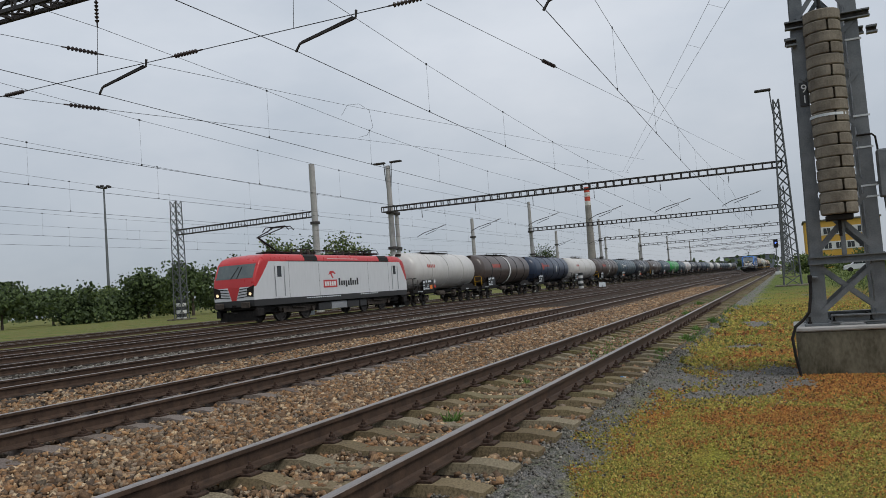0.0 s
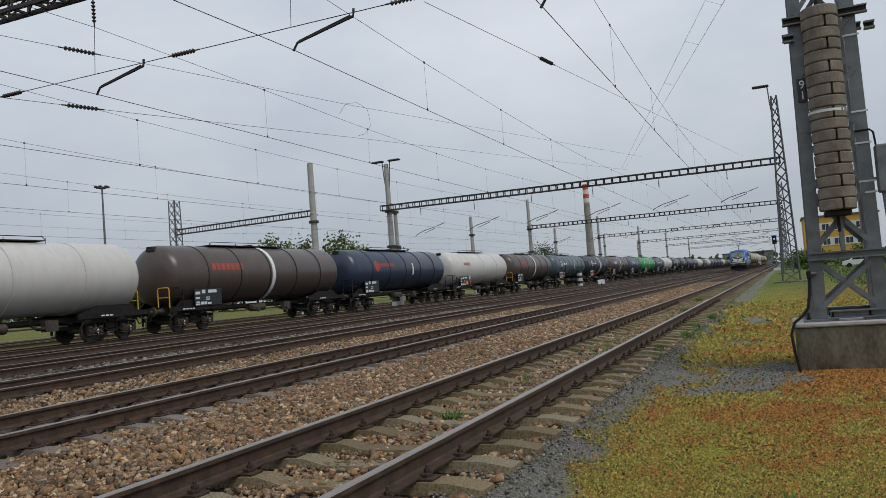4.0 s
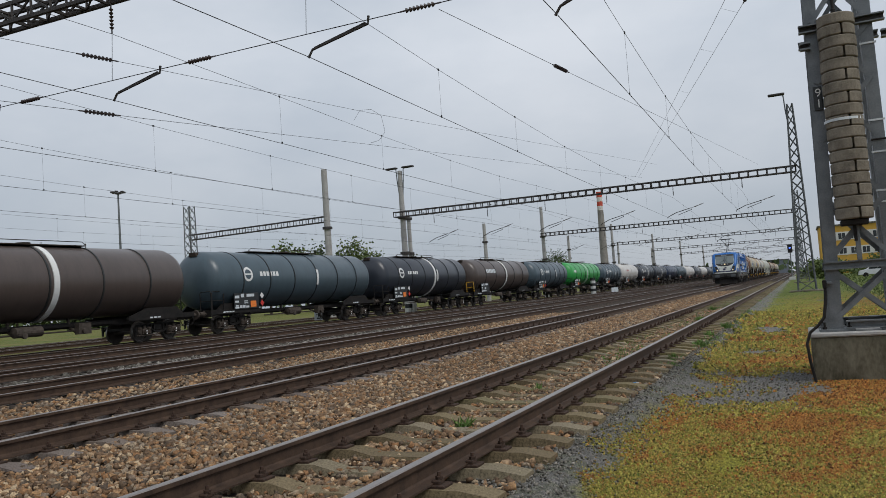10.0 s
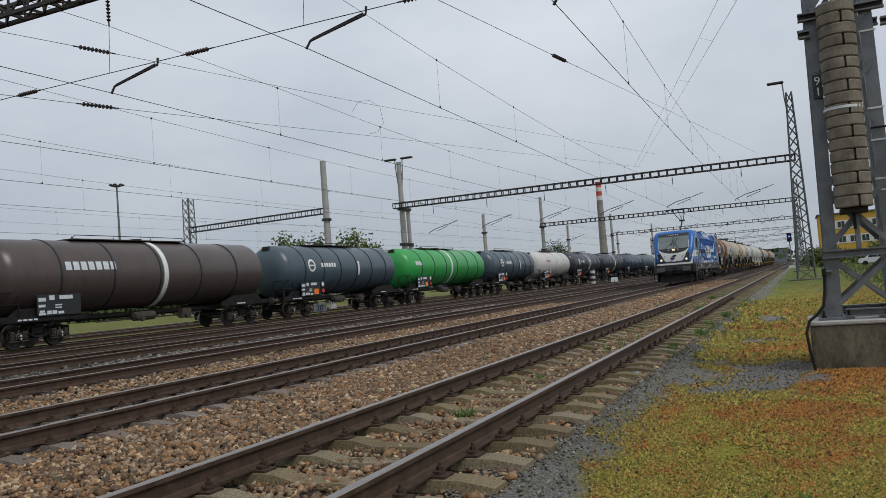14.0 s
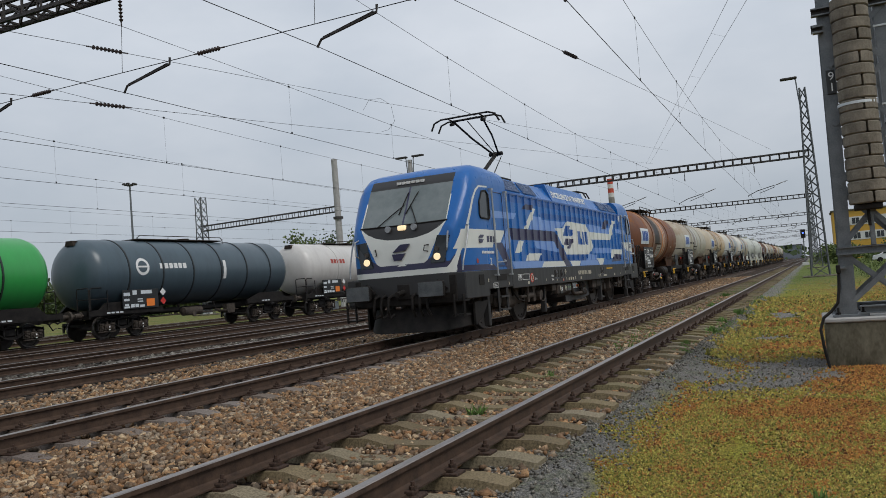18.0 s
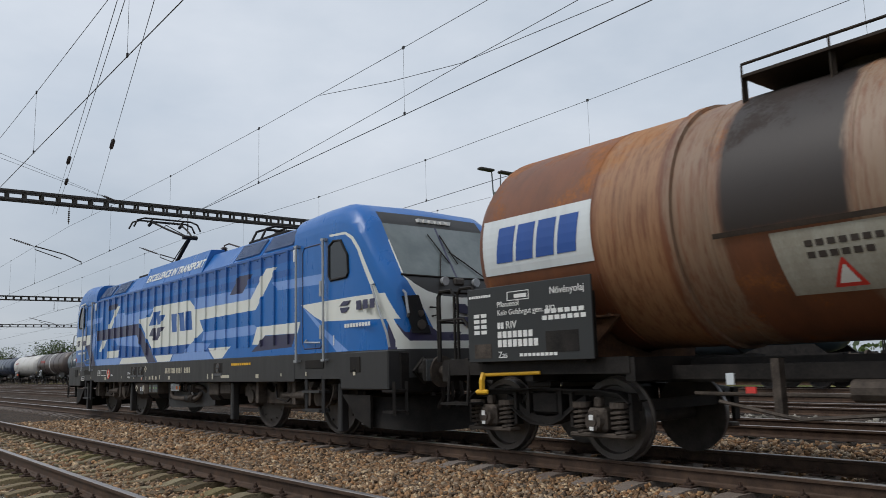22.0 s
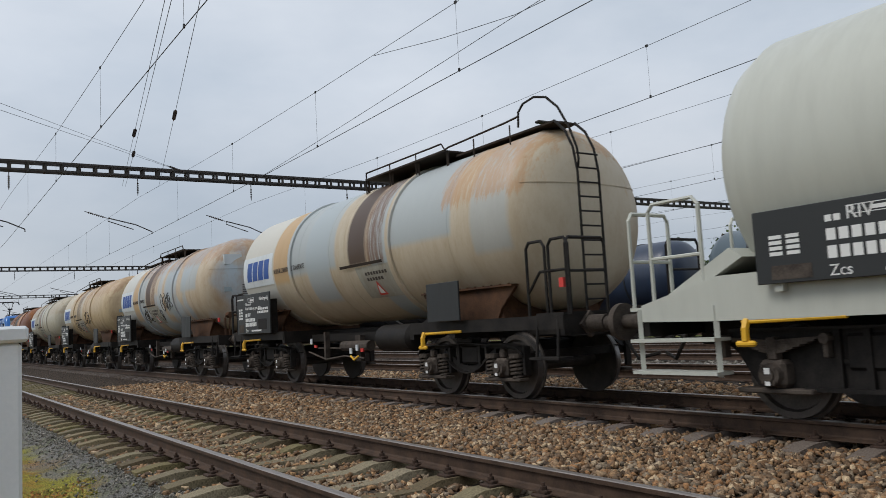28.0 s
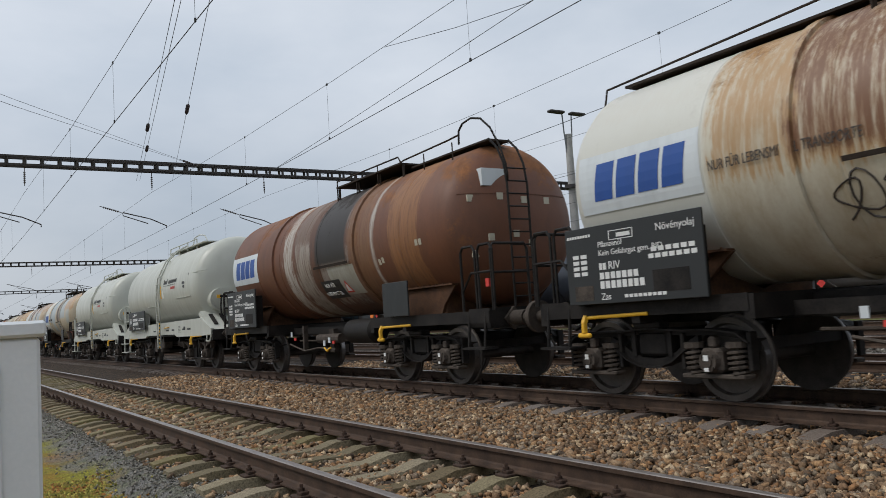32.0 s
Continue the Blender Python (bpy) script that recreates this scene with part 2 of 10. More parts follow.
def thing(name, label, category, group="", at=(0, 0, 0), kind=""):
    ob = new(name)
    ob.empty_display_size = 0.2
    ob.location = at
    return tagged(ob, label, category, group, kind)


def box(bm, x0, x1, y0, y1, z0, z1, c=0.0):
    """A box with chamfered edges."""
    made = bmesh.ops.create_cube(bm, size=1.0, matrix=Matrix.LocRotScale(((x0 + x1) / 2, (y0 + y1) / 2, (z0 + z1) / 2), None, (abs(x1 - x0), abs(y1 - y0), abs(z1 - z0))))
    if c:
        edges = list({e for v in made["verts"] for e in v.link_edges})
        bmesh.ops.bevel(bm, geom=edges, offset=c, segments=1, affect="EDGES", profile=0.5)
    return bm


def rod(bm, a, b, r, seg=8, r2=None):
    """A round bar from a to b."""
    a, b = Vector(a), Vector(b)
    d = b - a
    m = Matrix.Translation((a + b) / 2) @ d.to_track_quat("Z", "Y").to_matrix().to_4x4()
    bmesh.ops.create_cone(bm, cap_ends=True, segments=seg, radius1=r, radius2=r if r2 is None else r2, depth=d.length, matrix=m)
    return bm


def bar(bm, a, b, w, h=None, up=(0, 0, 1)):
    """A square bar from a to b."""
    a, b = Vector(a), Vector(b)
    d = (b - a)
    y = Vector(up) - d * (Vector(up).dot(d) / d.length_squared)
    if y.length < 1e-5:
        y = d.orthogonal()
    y.normalize()
    x = d.normalized().cross(y)
    h = h or w
    vs = [bm.verts.new(p + x * (sx * w / 2) + y * (sy * h / 2)) for p in (a, b) for sx, sy in ((-1, -1), (1, -1), (1, 1), (-1, 1))]
    for f in ((3, 2, 1, 0), (4, 5, 6, 7), (0, 1, 5, 4), (1, 2, 6, 5), (2, 3, 7, 6), (3, 0, 4, 7)):
        bm.faces.new([vs[i] for i in f])
    return bm


def tube(bm, points, r, seg=6):
    """A pipe bent through the points."""
    pts = [Vector(p) for p in points]
    rings = []
    for i, p in enumerate(pts):
        d = (pts[min(i + 1, len(pts) - 1)] - pts[max(i - 1, 0)]).normalized()
        u = d.orthogonal().normalized() if i == 0 else (rings[-1][1] - d * rings[-1][1].dot(d)).normalized()
        w = d.cross(u)
        rings.append(([bm.verts.new(p + (u * math.cos(k) + w * math.sin(k)) * r) for k in [2 * math.pi * j / seg for j in range(seg)]], u))
    for (a, _), (b, _) in zip(rings, rings[1:]):
        for j in range(seg):
            bm.faces.new((a[j], a[(j + 1) % seg], b[(j + 1) % seg], b[j]))
    bm.faces.new(rings[0][0][::-1])
    bm.faces.new(rings[-1][0])
    return bm


def prism(bm, poly, axis, lo, hi):
    """A polygon, given in the two other axes in order, drawn out along one axis."""
    def at(p, q):
        v = list(p)
        v.insert(axis, q)
        return bm.verts.new(v)
    a, b = [at(p, lo) for p in poly], [at(p, hi) for p in poly]
    n = len(poly)
    faces = [bm.faces.new(a[::-1]), bm.faces.new(b)] + [bm.faces.new((a[i], a[(i + 1) % n], b[(i + 1) % n], b[i])) for i in range(n)]
    bmesh.ops.recalc_face_normals(bm, faces=faces)
    return bm


def lathe_y(bm, profile, cx, cz, seg=48):
    """Rings of radius r at y, round an axis along y; a radius of 0 closes an end."""
    rows = []
    for y, r in profile:
        if r < 1e-4:
            rows.append([bm.verts.new((cx, y, cz))])
        else:
            rows.append([bm.verts.new((cx + r * math.sin(2 * math.pi * j / seg), y, cz + r * math.cos(2 * math.pi * j / seg))) for j in range(seg)])
    faces = []
    for a, b in zip(rows, rows[1:]):
        for j in range(seg):
            ring = [a[j % len(a)], a[(j + 1) % len(a)], b[(j + 1) % len(b)], b[j % len(b)]]
            ring = [v for i, v in enumerate(ring) if v not in ring[:i]]
            if len(ring) > 2:
                faces.append(bm.faces.new(ring))
    bmesh.ops.recalc_face_normals(bm, faces=faces)
    return bm


def mesh_of(name, verts, faces, material):
    """A mesh from arrays: all faces have the same number of corners."""
    me = bpy.data.meshes.new(name)
    n, k = faces.shape
    me.vertices.add(len(verts))
    me.vertices.foreach_set("co", np.ascontiguousarray(verts, np.float32).ravel())
    me.loops.add(n * k)
    me.loops.foreach_set("vertex_index", np.ascontiguousarray(faces, np.int32).ravel())
    me.polygons.add(n)
    me.polygons.foreach_set("loop_start", np.arange(0, n * k, k, dtype=np.int32))
    me.update(calc_edges=True)
    me.materials.append(material)
    return me


def scatter(name, base, tris, places, turns, sizes, material, wobble=0.0):
    """Many small pieces in one mesh: a base shape, turned, sized and put at each place."""
    n, nv = len(places), len(base)
    v = np.repeat(base[None], n, 0)
    if wobble:
        v = v * (1 + wobble * (np.random.rand(n, nv, 1) - 0.5))
    v = v * sizes[:, None, :]
    a, b, c = turns.T
    ca, sa, cb, sb, cc, sc = np.cos(a), np.sin(a), np.cos(b), np.sin(b), np.cos(c), np.sin(c)
    r = np.stack([np.stack([ca * cb, ca * sb * sc - sa * cc, ca * sb * cc + sa * sc], 1), np.stack([sa * cb, sa * sb * sc + ca * cc, sa * sb * cc - ca * sc], 1), np.stack([-sb, cb * sc, cb * cc], 1)], 1)
    v = np.einsum("nij,nvj->nvi", r, v) + places[:, None, :]
    f = (tris[None] + (np.arange(n) * nv)[:, None, None]).reshape(-1, tris.shape[1])
    return new(name, mesh_of(name, v.reshape(-1, 3), f, material))


def writing(name, text, size, material, parent, m, label="", align="LEFT", bold=0.0, slant=0.0):
    """Raised letters in the built-in font; m puts them in the parent's space."""
    cu = bpy.data.curves.new(name, "FONT")
    cu.body, cu.size, cu.extrude, cu.align_x = text, size, 0.002, align
    cu.offset, cu.shear = bold, slant
    tmp = new(name, cu)
    bpy.context.view_layer.update()
    me = bpy.data.meshes.new_from_object(tmp.evaluated_get(bpy.context.evaluated_depsgraph_get()))
    bpy.data.objects.remove(tmp)
    me.materials.clear()
    me.materials.append(material)
    me.transform(m)
    ob = new(name, me)
    ob.parent = parent
    if label:
        ob["label"] = label
    return ob


SIDE = Matrix(((0, 0, 1, 0), (1, 0, 0, 0), (0, 1, 0, 0), (0, 0, 0, 1)))  # letters on a wall that faces +x


# ---- ground ----
TRACKS = (-3.24, -8.05, -13.03, -17.95, -22.85, -27.7)
FAR_TRACKS = (-36.5, -41.3)


# bare gravel patches on the verge: centre x, y and half sizes
BARE_SPOTS = ((-0.75, 11.6, 0.95, 2.2), (-0.85, 16.6, 0.5, 0.8), (-0.8, 22.6, 0.5, 1.6))
RUST_SPOTS = ((-0.35, 15.0, 0.8, 0.9), (0.6, 10.9, 0.8, 1.3), (-0.3, 8.6, 0.9, 0.7), (-0.7, 26.5, 0.6, 2.0), (-0.6, 19.2, 0.5, 0.8))


def ground_material():
    k = Nodes("yard_ground")
    x, y = k.axis(0), k.axis(1)
    wob = k.math("MULTIPLY", k.math("SUBTRACT", k.noise(0.9, 5, 0.65), 0.5), 1.3)
    xe = k.math("ADD", x, wob)
    vor = k.n("TexVoronoi", Scale=21.0)
    k.link(k.co.outputs["Object"], vor.inputs["Vector"])
    hue, big = k.noise(11, 3, 0.6), k.noise(0.35, 4, 0.6)
    cell = k.n("SeparateColor")
    k.link(vor.outputs["Color"], cell.inputs[0])
    stone = k.mix(cell.outputs[0], (0.032, 0.023, 0.017), (0.19, 0.115, 0.066))
    stone = k.mix(k.math("MULTIPLY", cell.outputs[1], 0.4), stone, (0.17, 0.145, 0.12))
    stone = k.mix(k.ramp(big, 0.35, 0.7, 0, 0.5), stone, (0.10, 0.08, 0.068))
    # cell borders darkened: shade and dirt of the gaps painted into the colour
    stone = k.mix(k.ramp(vor.outputs["Distance"], 0.22, 0.55, 0, 0.9), stone, (0.02, 0.016, 0.013))
    oily = k.mix(k.ramp(hue, 0.3, 0.7), (0.016, 0.013, 0.012), (0.055, 0.044, 0.038))
    stone = k.mix(k.ramp(xe, -11.5, -15.0, 0, 0.9), stone, oily)
    moss_n, patch, fine = k.noise(0.42, 4, 0.6), k.noise(0.75, 5, 0.62), k.noise(62, 5, 0.8)
    red = k.mix(k.ramp(fine, 0.4, 0.62), (0.05, 0.024, 0.01), (0.5, 0.22, 0.05))
    green = k.mix(k.ramp(fine, 0.4, 0.62), (0.035, 0.04, 0.01), (0.46, 0.42, 0.06))
    bias = k.math("ADD", patch, k.math("SUBTRACT", k.ramp(x, -1.6, 0.4, 0, 0.2), k.ramp(y, 9, 20, 0.03, 0.12)))
    bias = k.math("ADD", k.math("MULTIPLY", bias, 0.75), k.math("MULTIPLY", k.noise(5.5, 6, 0.75), 0.25))
    moss = k.mix(k.ramp(bias, 0.48, 0.62), green, red)
    gravel = k.mix(k.ramp(fine, 0.4, 0.62), (0.05, 0.05, 0.048), (0.31, 0.295, 0.275))
    bare = k.ramp(k.noise(0.55, 5, 0.65, (1.4, 0.6, 1)), 0.57, 0.63, 0, 0.8)
    for x0, y0, sx, sy in BARE_SPOTS:
        dx = k.math("DIVIDE", k.math("SUBTRACT", xe, x0), sx * 1.15)
        dy = k.math("DIVIDE", k.math("SUBTRACT", y, y0), sy * 1.15)
        bare = k.math("MAXIMUM", bare, k.ramp(k.math("ADD", k.math("MULTIPLY", dx, dx), k.math("MULTIPLY", dy, dy)), 1.3, 0.7))
    moss = k.mix(bare, moss, gravel)
    lush = k.mix(k.ramp(k.noise(2.5, 5, 0.7), 0.3, 0.7), (0.05, 0.075, 0.018), (0.17, 0.2, 0.045))
    moss = k.mix(k.math("MAXIMUM", k.ramp(y, 28, 58), k.ramp(k.math("ADD", x, k.math("MULTIPLY", wob, 2.0)), 3.5, 7.0)), moss, lush)
    dry = k.mix(k.ramp(moss_n, 0.4, 0.62), lush, (0.17, 0.15, 0.05))
    grit = k.mix(k.ramp(k.noise(3.0, 5, 0.7), 0.45, 0.65, 0, 0.55), gravel, k.mix(k.ramp(fine, 0.4, 0.62), (0.03, 0.036, 0.014), (0.2, 0.23, 0.08)))
    c = k.mix(k.ramp(xe, -2.3, -2.1), stone, grit)
    c = k.mix(k.ramp(xe, -1.62, -1.3), c, moss)
    c = k.mix(k.ramp(xe, -29.6, -31.0), c, dry)
    k.bump(k.math("ADD", k.math("MULTIPLY", vor.outputs["Distance"], -1.0), fine), 0.8, 0.03)
    k.b.inputs["Specular IOR Level"].default_value = 0.15
    return k.done(c, 0.9)


M_GROUND = ground_material()
profile = [(-2500, -0.2), (-300, -0.2), (-60, 0.0), (-33, -0.28), (-29.8, -0.24), (-29.3, -0.2)]
for tx, low in zip(TRACKS[::-1], (0, 0, 0, 0, 0.025, 0.035)):
    profile += [(tx - 1.6, -0.24), (tx - 1.35, -0.235 - low), (tx + 1.2, -0.235 - low), (tx + 1.5, -0.245 - low)]
profile += [(-1.7, -0.33), (-1.4, -0.39), (-0.6, -0.4), (3, -0.4), (8, -0.42), (60, -0.45), (300, -0.5), (2500, -0.5)]
profile = sorted(set(profile))
ys = np.concatenate([[-3000, -900, -300, -150], np.arange(-80, 121, 4.0), [150, 200, 300, 500, 900, 3000]])
px = np.array([p[0] for p in profile])
pz = np.array([p[1] for p in profile])
gx, gy = np.meshgrid(px, ys)
gz = np.repeat(pz[None], len(ys), 0)
nr, nc = gx.shape
idx = np.arange(nr * nc).reshape(nr, nc)
quads = np.stack([idx[:-1, :-1], idx[:-1, 1:], idx[1:, 1:], idx[1:, :-1]], -1).reshape(-1, 4)
ground = new("ground", mesh_of("ground", np.stack([gx, gy, gz], -1).reshape(-1, 3), quads, M_GROUND))
tagged(ground, "brown ballast yard with mossy orange and green verge", "ground", kind="structure")


# ---- tracks ----
RAIL = [(-0.075, -0.172), (0.075, -0.172), (0.075, -0.16), (0.02, -0.145), (0.009, -0.13), (0.009, -0.045), (0.036, -0.036), (0.036, -0.006), (0.028, 0.0), (-0.028, 0.0), (-0.036, -0.006), (-0.036, -0.036), (-0.009, -0.045), (-0.009, -0.13), (-0.02, -0.145), (-0.075, -0.16)]


def rail_mesh(name, y0, y1):
    bm = bmesh.new()
    prism(bm, RAIL, 1, y0, y1)
    bm.faces.ensure_lookup_table()
    for f in bm.faces:
        if f.normal.z > 0.5 and f.calc_center_median().z > -0.01:
            f.material_index = 1
    me = bpy.data.meshes.new(name)
    bm.to_mesh(me)
    bm.free()
    me.materials.append(M_RAIL)
    me.materials.append(M_RUNNING)
    return me


RAIL_MESH = rail_mesh("rail", -700, 900)
SLEEPER_X = [(-1.3, -0.225), (-1.05, -0.185), (-0.5, -0.185), (-0.3, -0.235), (0.3, -0.235), (0.5, -0.185), (1.05, -0.185), (1.3, -0.225)]


def sleeper_mesh(material):
    bm = bmesh.new()
    rows = [[bm.verts.new((x, -0.15, -0.36)), bm.verts.new((x, -0.105, z)), bm.verts.new((x, 0.105, z)), bm.verts.new((x, 0.15, -0.36))] for x, z in SLEEPER_X]
    for a, b in zip(rows, rows[1:]):
        for j in range(3):
            bm.faces.new((a[j], b[j], b[j + 1], a[j + 1]))
    bm.faces.new(rows[0])
    bm.faces.new(rows[-1][::-1])
    bmesh.ops.recalc_face_normals(bm, faces=bm.faces[:])
    me = bpy.data.meshes.new("sleeper")
    bm.to_mesh(me)
    bm.free()
    me.materials.append(material)
    return me


def fastening_mesh():
    bm = bmesh.new()
    box(bm, -0.17, 0.17, -0.075, 0.075, -0.19, -0.165, 0.005)
    for s in (-1, 1):
        box(bm, s * 0.06, s * 0.125, -0.045, 0.045, -0.17, -0.135, 0.008)
        rod(bm, (s * 0.105, 0, -0.15), (s * 0.105, 0, -0.085), 0.014, 6)
        rod(bm, (s * 0.105, 0, -0.135), (s * 0.105, 0, -0.112), 0.027, 6)
    me = bpy.data.meshes.new("rail_clip")
    bm.to_mesh(me)
    bm.free()
    me.materials.append(M_FASTENER)
    return me


SLEEPER_MESH, SLEEPER_MESH_GREY, CLIP_MESH = sleeper_mesh(M_SLEEPER), sleeper_mesh(M_SLEEPER_GREY), fastening_mesh()
tracks = []
for i, tx in enumerate(TRACKS + FAR_TRACKS):
    label = ("rusty siding track with mossy concrete sleepers", "main track with brown rails on concrete sleepers")[min(i, 1)]
    tr = thing("railway_track", label, "track", "parallel tracks", (tx, 0, -0.06 if i > 5 else 0), "structure")
    for s in (-0.753, 0.753):
        shared("rail", RAIL_MESH, tr, (s, 0, 0))
    tracks.append(tr)


# ---- overhead line ----
def lattice_tower(x, y, h, base, top, z0=-0.4, material=M_LATTICE, label="grey lattice steel mast on the verge", pitch=1.0):
    t = thing("lattice_mast", label, "mast", "lattice masts", (x, y, z0))
    n = max(4, int(h / pitch))
    half = lambda z: base / 2 + (top - base) / 2 * z / h
    for sx in (-1, 1):
        for sy in (-1, 1):
            part("leg", bar(bmesh.new(), (sx * base / 2, sy * base / 2, 0), (sx * top / 2, sy * top / 2, h), 0.09), material, t)
    for k in range(4):
        joined = bmesh.new()
        for j in range(n):
            z1, z2 = h * j / n, h * (j + 1) / n
            a, b = half(z1), half(z2)
            for p, q in (((-a, z1), (b, z2)), ((a, z1), (-b, z2))):
                bm = bmesh.new() if y < 70 else joined
                if k % 2:
                    bar(bm, (p[0], (k - 2) * a, p[1]), (q[0], (k - 2) * b, q[1]), 0.045)
                else:
                    bar(bm, ((k - 1) * a, p[0], p[1]), ((k - 1) * b, q[0], q[1]), 0.045)
                if bm is not joined:
                    part("brace", bm, material, t)
        if y < 70:
            joined.free()
        else:
            tagged(part("bracing", joined, material, t), kind="stuff")
    part("footing", box(bmesh.new(), -base, base, -base, base, -0.3, 0.1, 0.03), M_CONCRETE, t, "concrete footing")
    return t


def ladder_beam(y, xa, za, xb, zb, material=M_BEAM, depth=0.42, wide=0.42, step=0.62, diagonal=False):
    """A long truss of four chords with rungs."""
    t = thing("gantry_beam", "dark steel truss beam carrying the overhead wires across the tracks", "gantry beam", "overhead gantries", (0, y, 0))
    for dz in (-depth / 2, depth / 2):
        for dy in (-wide / 2, wide / 2):
            part("chord", bar(bmesh.new(), (xa, dy, za + dz), (xb, dy, zb + dz), 0.085), material, t)
    n = int(abs(xb - xa) / step)
    rest = bmesh.new()
    for j in range(n + 1):
        f = j / n
        x, z = xa + (xb - xa) * f, za + (zb - za) * f
        x2, z2 = xa + (xb - xa) * min(1, (j + 1) / n), za + (zb - za) * min(1, (j + 1) / n)
        for dy in (-wide / 2, wide / 2):
            rung = bmesh.new() if -40 < y < 63 else rest
            bar(rung, (x, dy, z - depth / 2), (x, dy, z + depth / 2), 0.1, 0.05)
            if rung is not rest:
                part("rung", rung, material, t)
            if diagonal:
                part("diagonal", bar(bmesh.new(), (x, dy, z - depth / 2 * (-1) ** j), (x2, dy, z2 + depth / 2 * (-1) ** j), 0.04), material, t)
        bar(rest, (x, -wide / 2, z - depth / 2), (x, wide / 2, z - depth / 2), 0.05)
        bar(rest, (x, -wide / 2, z + depth / 2), (x, wide / 2, z + depth / 2), 0.05)
        if diagonal:
            bar(rest, (x, -wide / 2 * (-1) ** j, z - depth / 2), (x2, wide / 2 * (-1) ** j, z2 - depth / 2), 0.035)
    tagged(part("lacing", rest, material, t), kind="stuff")
    return t


def round_column(x, y, h, r0, r1, label, z0=-0.3, material=M_CONCRETE_PALE):
    t = thing("concrete_column", label, "column", "", (x, y, z0))
    part("shaft", rod(bmesh.new(), (0, 0, 0), (0, 0, h), r0, 20, r1), material, t, smooth=True)
    for z in (5.2, 8.3):
        bm = bmesh.new()
        rod(bm, (0, 0, z), (0, 0, z + 0.22), r0 + 0.12, 16)
        part("collar", bm, M_BEAM, t, "dark steel collar")
    return t


def yard_lamps(t, h, arms):
    bm = bmesh.new()
    for s in arms:
        tube(bm, [(s * 0.18, 0, h - 1.6), (s * 0.3, 0, h - 0.4), (s * 0.35, 0, h + 0.6), (s * 0.4, 0, h + 0.75)], 0.045)
    part("lamp_arm", bm, M_ZINC, t)
    for s in arms:
        bm = bmesh.new()
        box(bm, min(s * 0.25, s * 1.35), max(s * 0.25, s * 1.35), -0.2, 0.2, h + 0.7, h + 0.85, 0.05)
        part("lamp_head", bm, M_BEAM, t, "flat dark lamp head")


# heights of the contact and the carrying wire along each of the nearest tracks
WIRE_Z = {
    -3.24: ([(-126, 5.5), (-34.5, 5.35), (-10, 5.54), (12.5, 5.56), (32, 5.25), (60.5, 5.2), (300, 5.5)],
            [(-126, 7.0), (-34.5, 7.0), (-21.7, 6.7), (-13.4, 6.76), (12.5, 7.3), (16.9, 7.02), (23.2, 6.69), (28.8, 6.5), (36, 6.45), (60.5, 7.0), (82, 6.5), (103, 7.0), (300, 6.9)]),
    -8.05: ([(-126, 5.5), (-34.5, 5.35), (-20.8, 5.42), (-8, 5.6), (12.5, 5.77), (31, 5.55), (60.5, 5.4), (300, 5.5)],
            [(-126, 7.0), (-34.5, 7.15), (-27, 6.94), (-21, 6.82), (-14, 6.79), (-5, 6.85), (12.5, 7.2), (16, 7.02), (23.5, 6.79), (30.8, 6.64), (38, 6.62), (60.5, 7.1), (82, 6.5), (103, 7.0), (300, 6.9)]),
    -13.03: ([(-126, 5.5), (-34.5, 5.4), (-12, 5.64), (-7, 5.76), (12.5, 5.78), (31, 5.64), (60.5, 5.5), (300, 5.5)],
             [(-126, 7.0), (-34.5, 7.1), (-21.9, 6.77), (-14.5, 6.73), (-8.4, 6.83), (12.5, 7.24), (16.5, 7.13), (22, 7.0), (26.6, 6.8), (36, 6.75), (60.5, 7.2), (82, 6.5), (103, 7.0), (300, 6.9)]),
}



def insulator(bm, a, b, n=7, r=0.055):
    a, b = Vector(a), Vector(b)
    rod(bm, a, b, 0.016, 6)
    d = b - a
    for i in range(n):
        p = a + d * (0.18 + 0.64 * i / (n - 1))
        rod(bm, p - d.normalized() * 0.02, p + d.normalized() * 0.02, r, 8, r * 0.5)


def registration(y, x, z_beam):
    """Hanger, insulators and the steady arm that hold one wire below a beam."""
    t = thing("steady_arm", "dark steady arm with ribbed insulators below the gantry beam", "steady arm", "steady arms", (x, y, 0))
    bm = bmesh.new()
    rod(bm, (0, 0, z_beam - 0.2), (0, 0, z_beam - 0.32), 0.02, 6)
    insulator(bm, (0, 0, z_beam - 0.32), (0, 0, z_beam - 0.95), 6, 0.05)
    part("hanging_insulator", bm, M_INSUL, t)
    bm = bmesh.new()
    if y == 12.5:
        low = float(np.interp(12.5, [p[0] for p in WIRE_Z[x][0]], [p[1] for p in WIRE_Z[x][0]])) if x in WIRE_Z else 5.7
        tube(bm, [(1.3, 0, 6.3), (1.28, 0, 6.16), (0.06, 0, low + 0.14), (-0.04, 0, low)], 0.026)
        tube(bm, [(1.22, 0, 6.19), (0.1, 0, low + 0.17)], 0.016)
        part("arm", bm, M_BEAM, t)
        bm = bmesh.new()
        rod(bm, (0, 0, z_beam - 0.95), (-0.06, 0, 6.24), 0.006, 5)
        part("dropper", bm, M_WIRE, t)
        return t
    tube(bm, [(1.2, 0, 6.25), (0.1, 0, 6.0), (-0.55, 0, 5.72), (-0.55, 0, 5.62)], 0.026)
    tube(bm, [(1.2, 0, 6.25), (1.2, 0, 6.12), (0.2, 0, 5.8)], 0.02)
    part("arm", bm, M_BEAM, t)
    bm = bmesh.new()
    insulator(bm, (1.25, 0, 6.25), (2.1, 0, 6.5), 8, 0.05)
    part("rod_insulator", bm, M_INSUL, t)
    return t


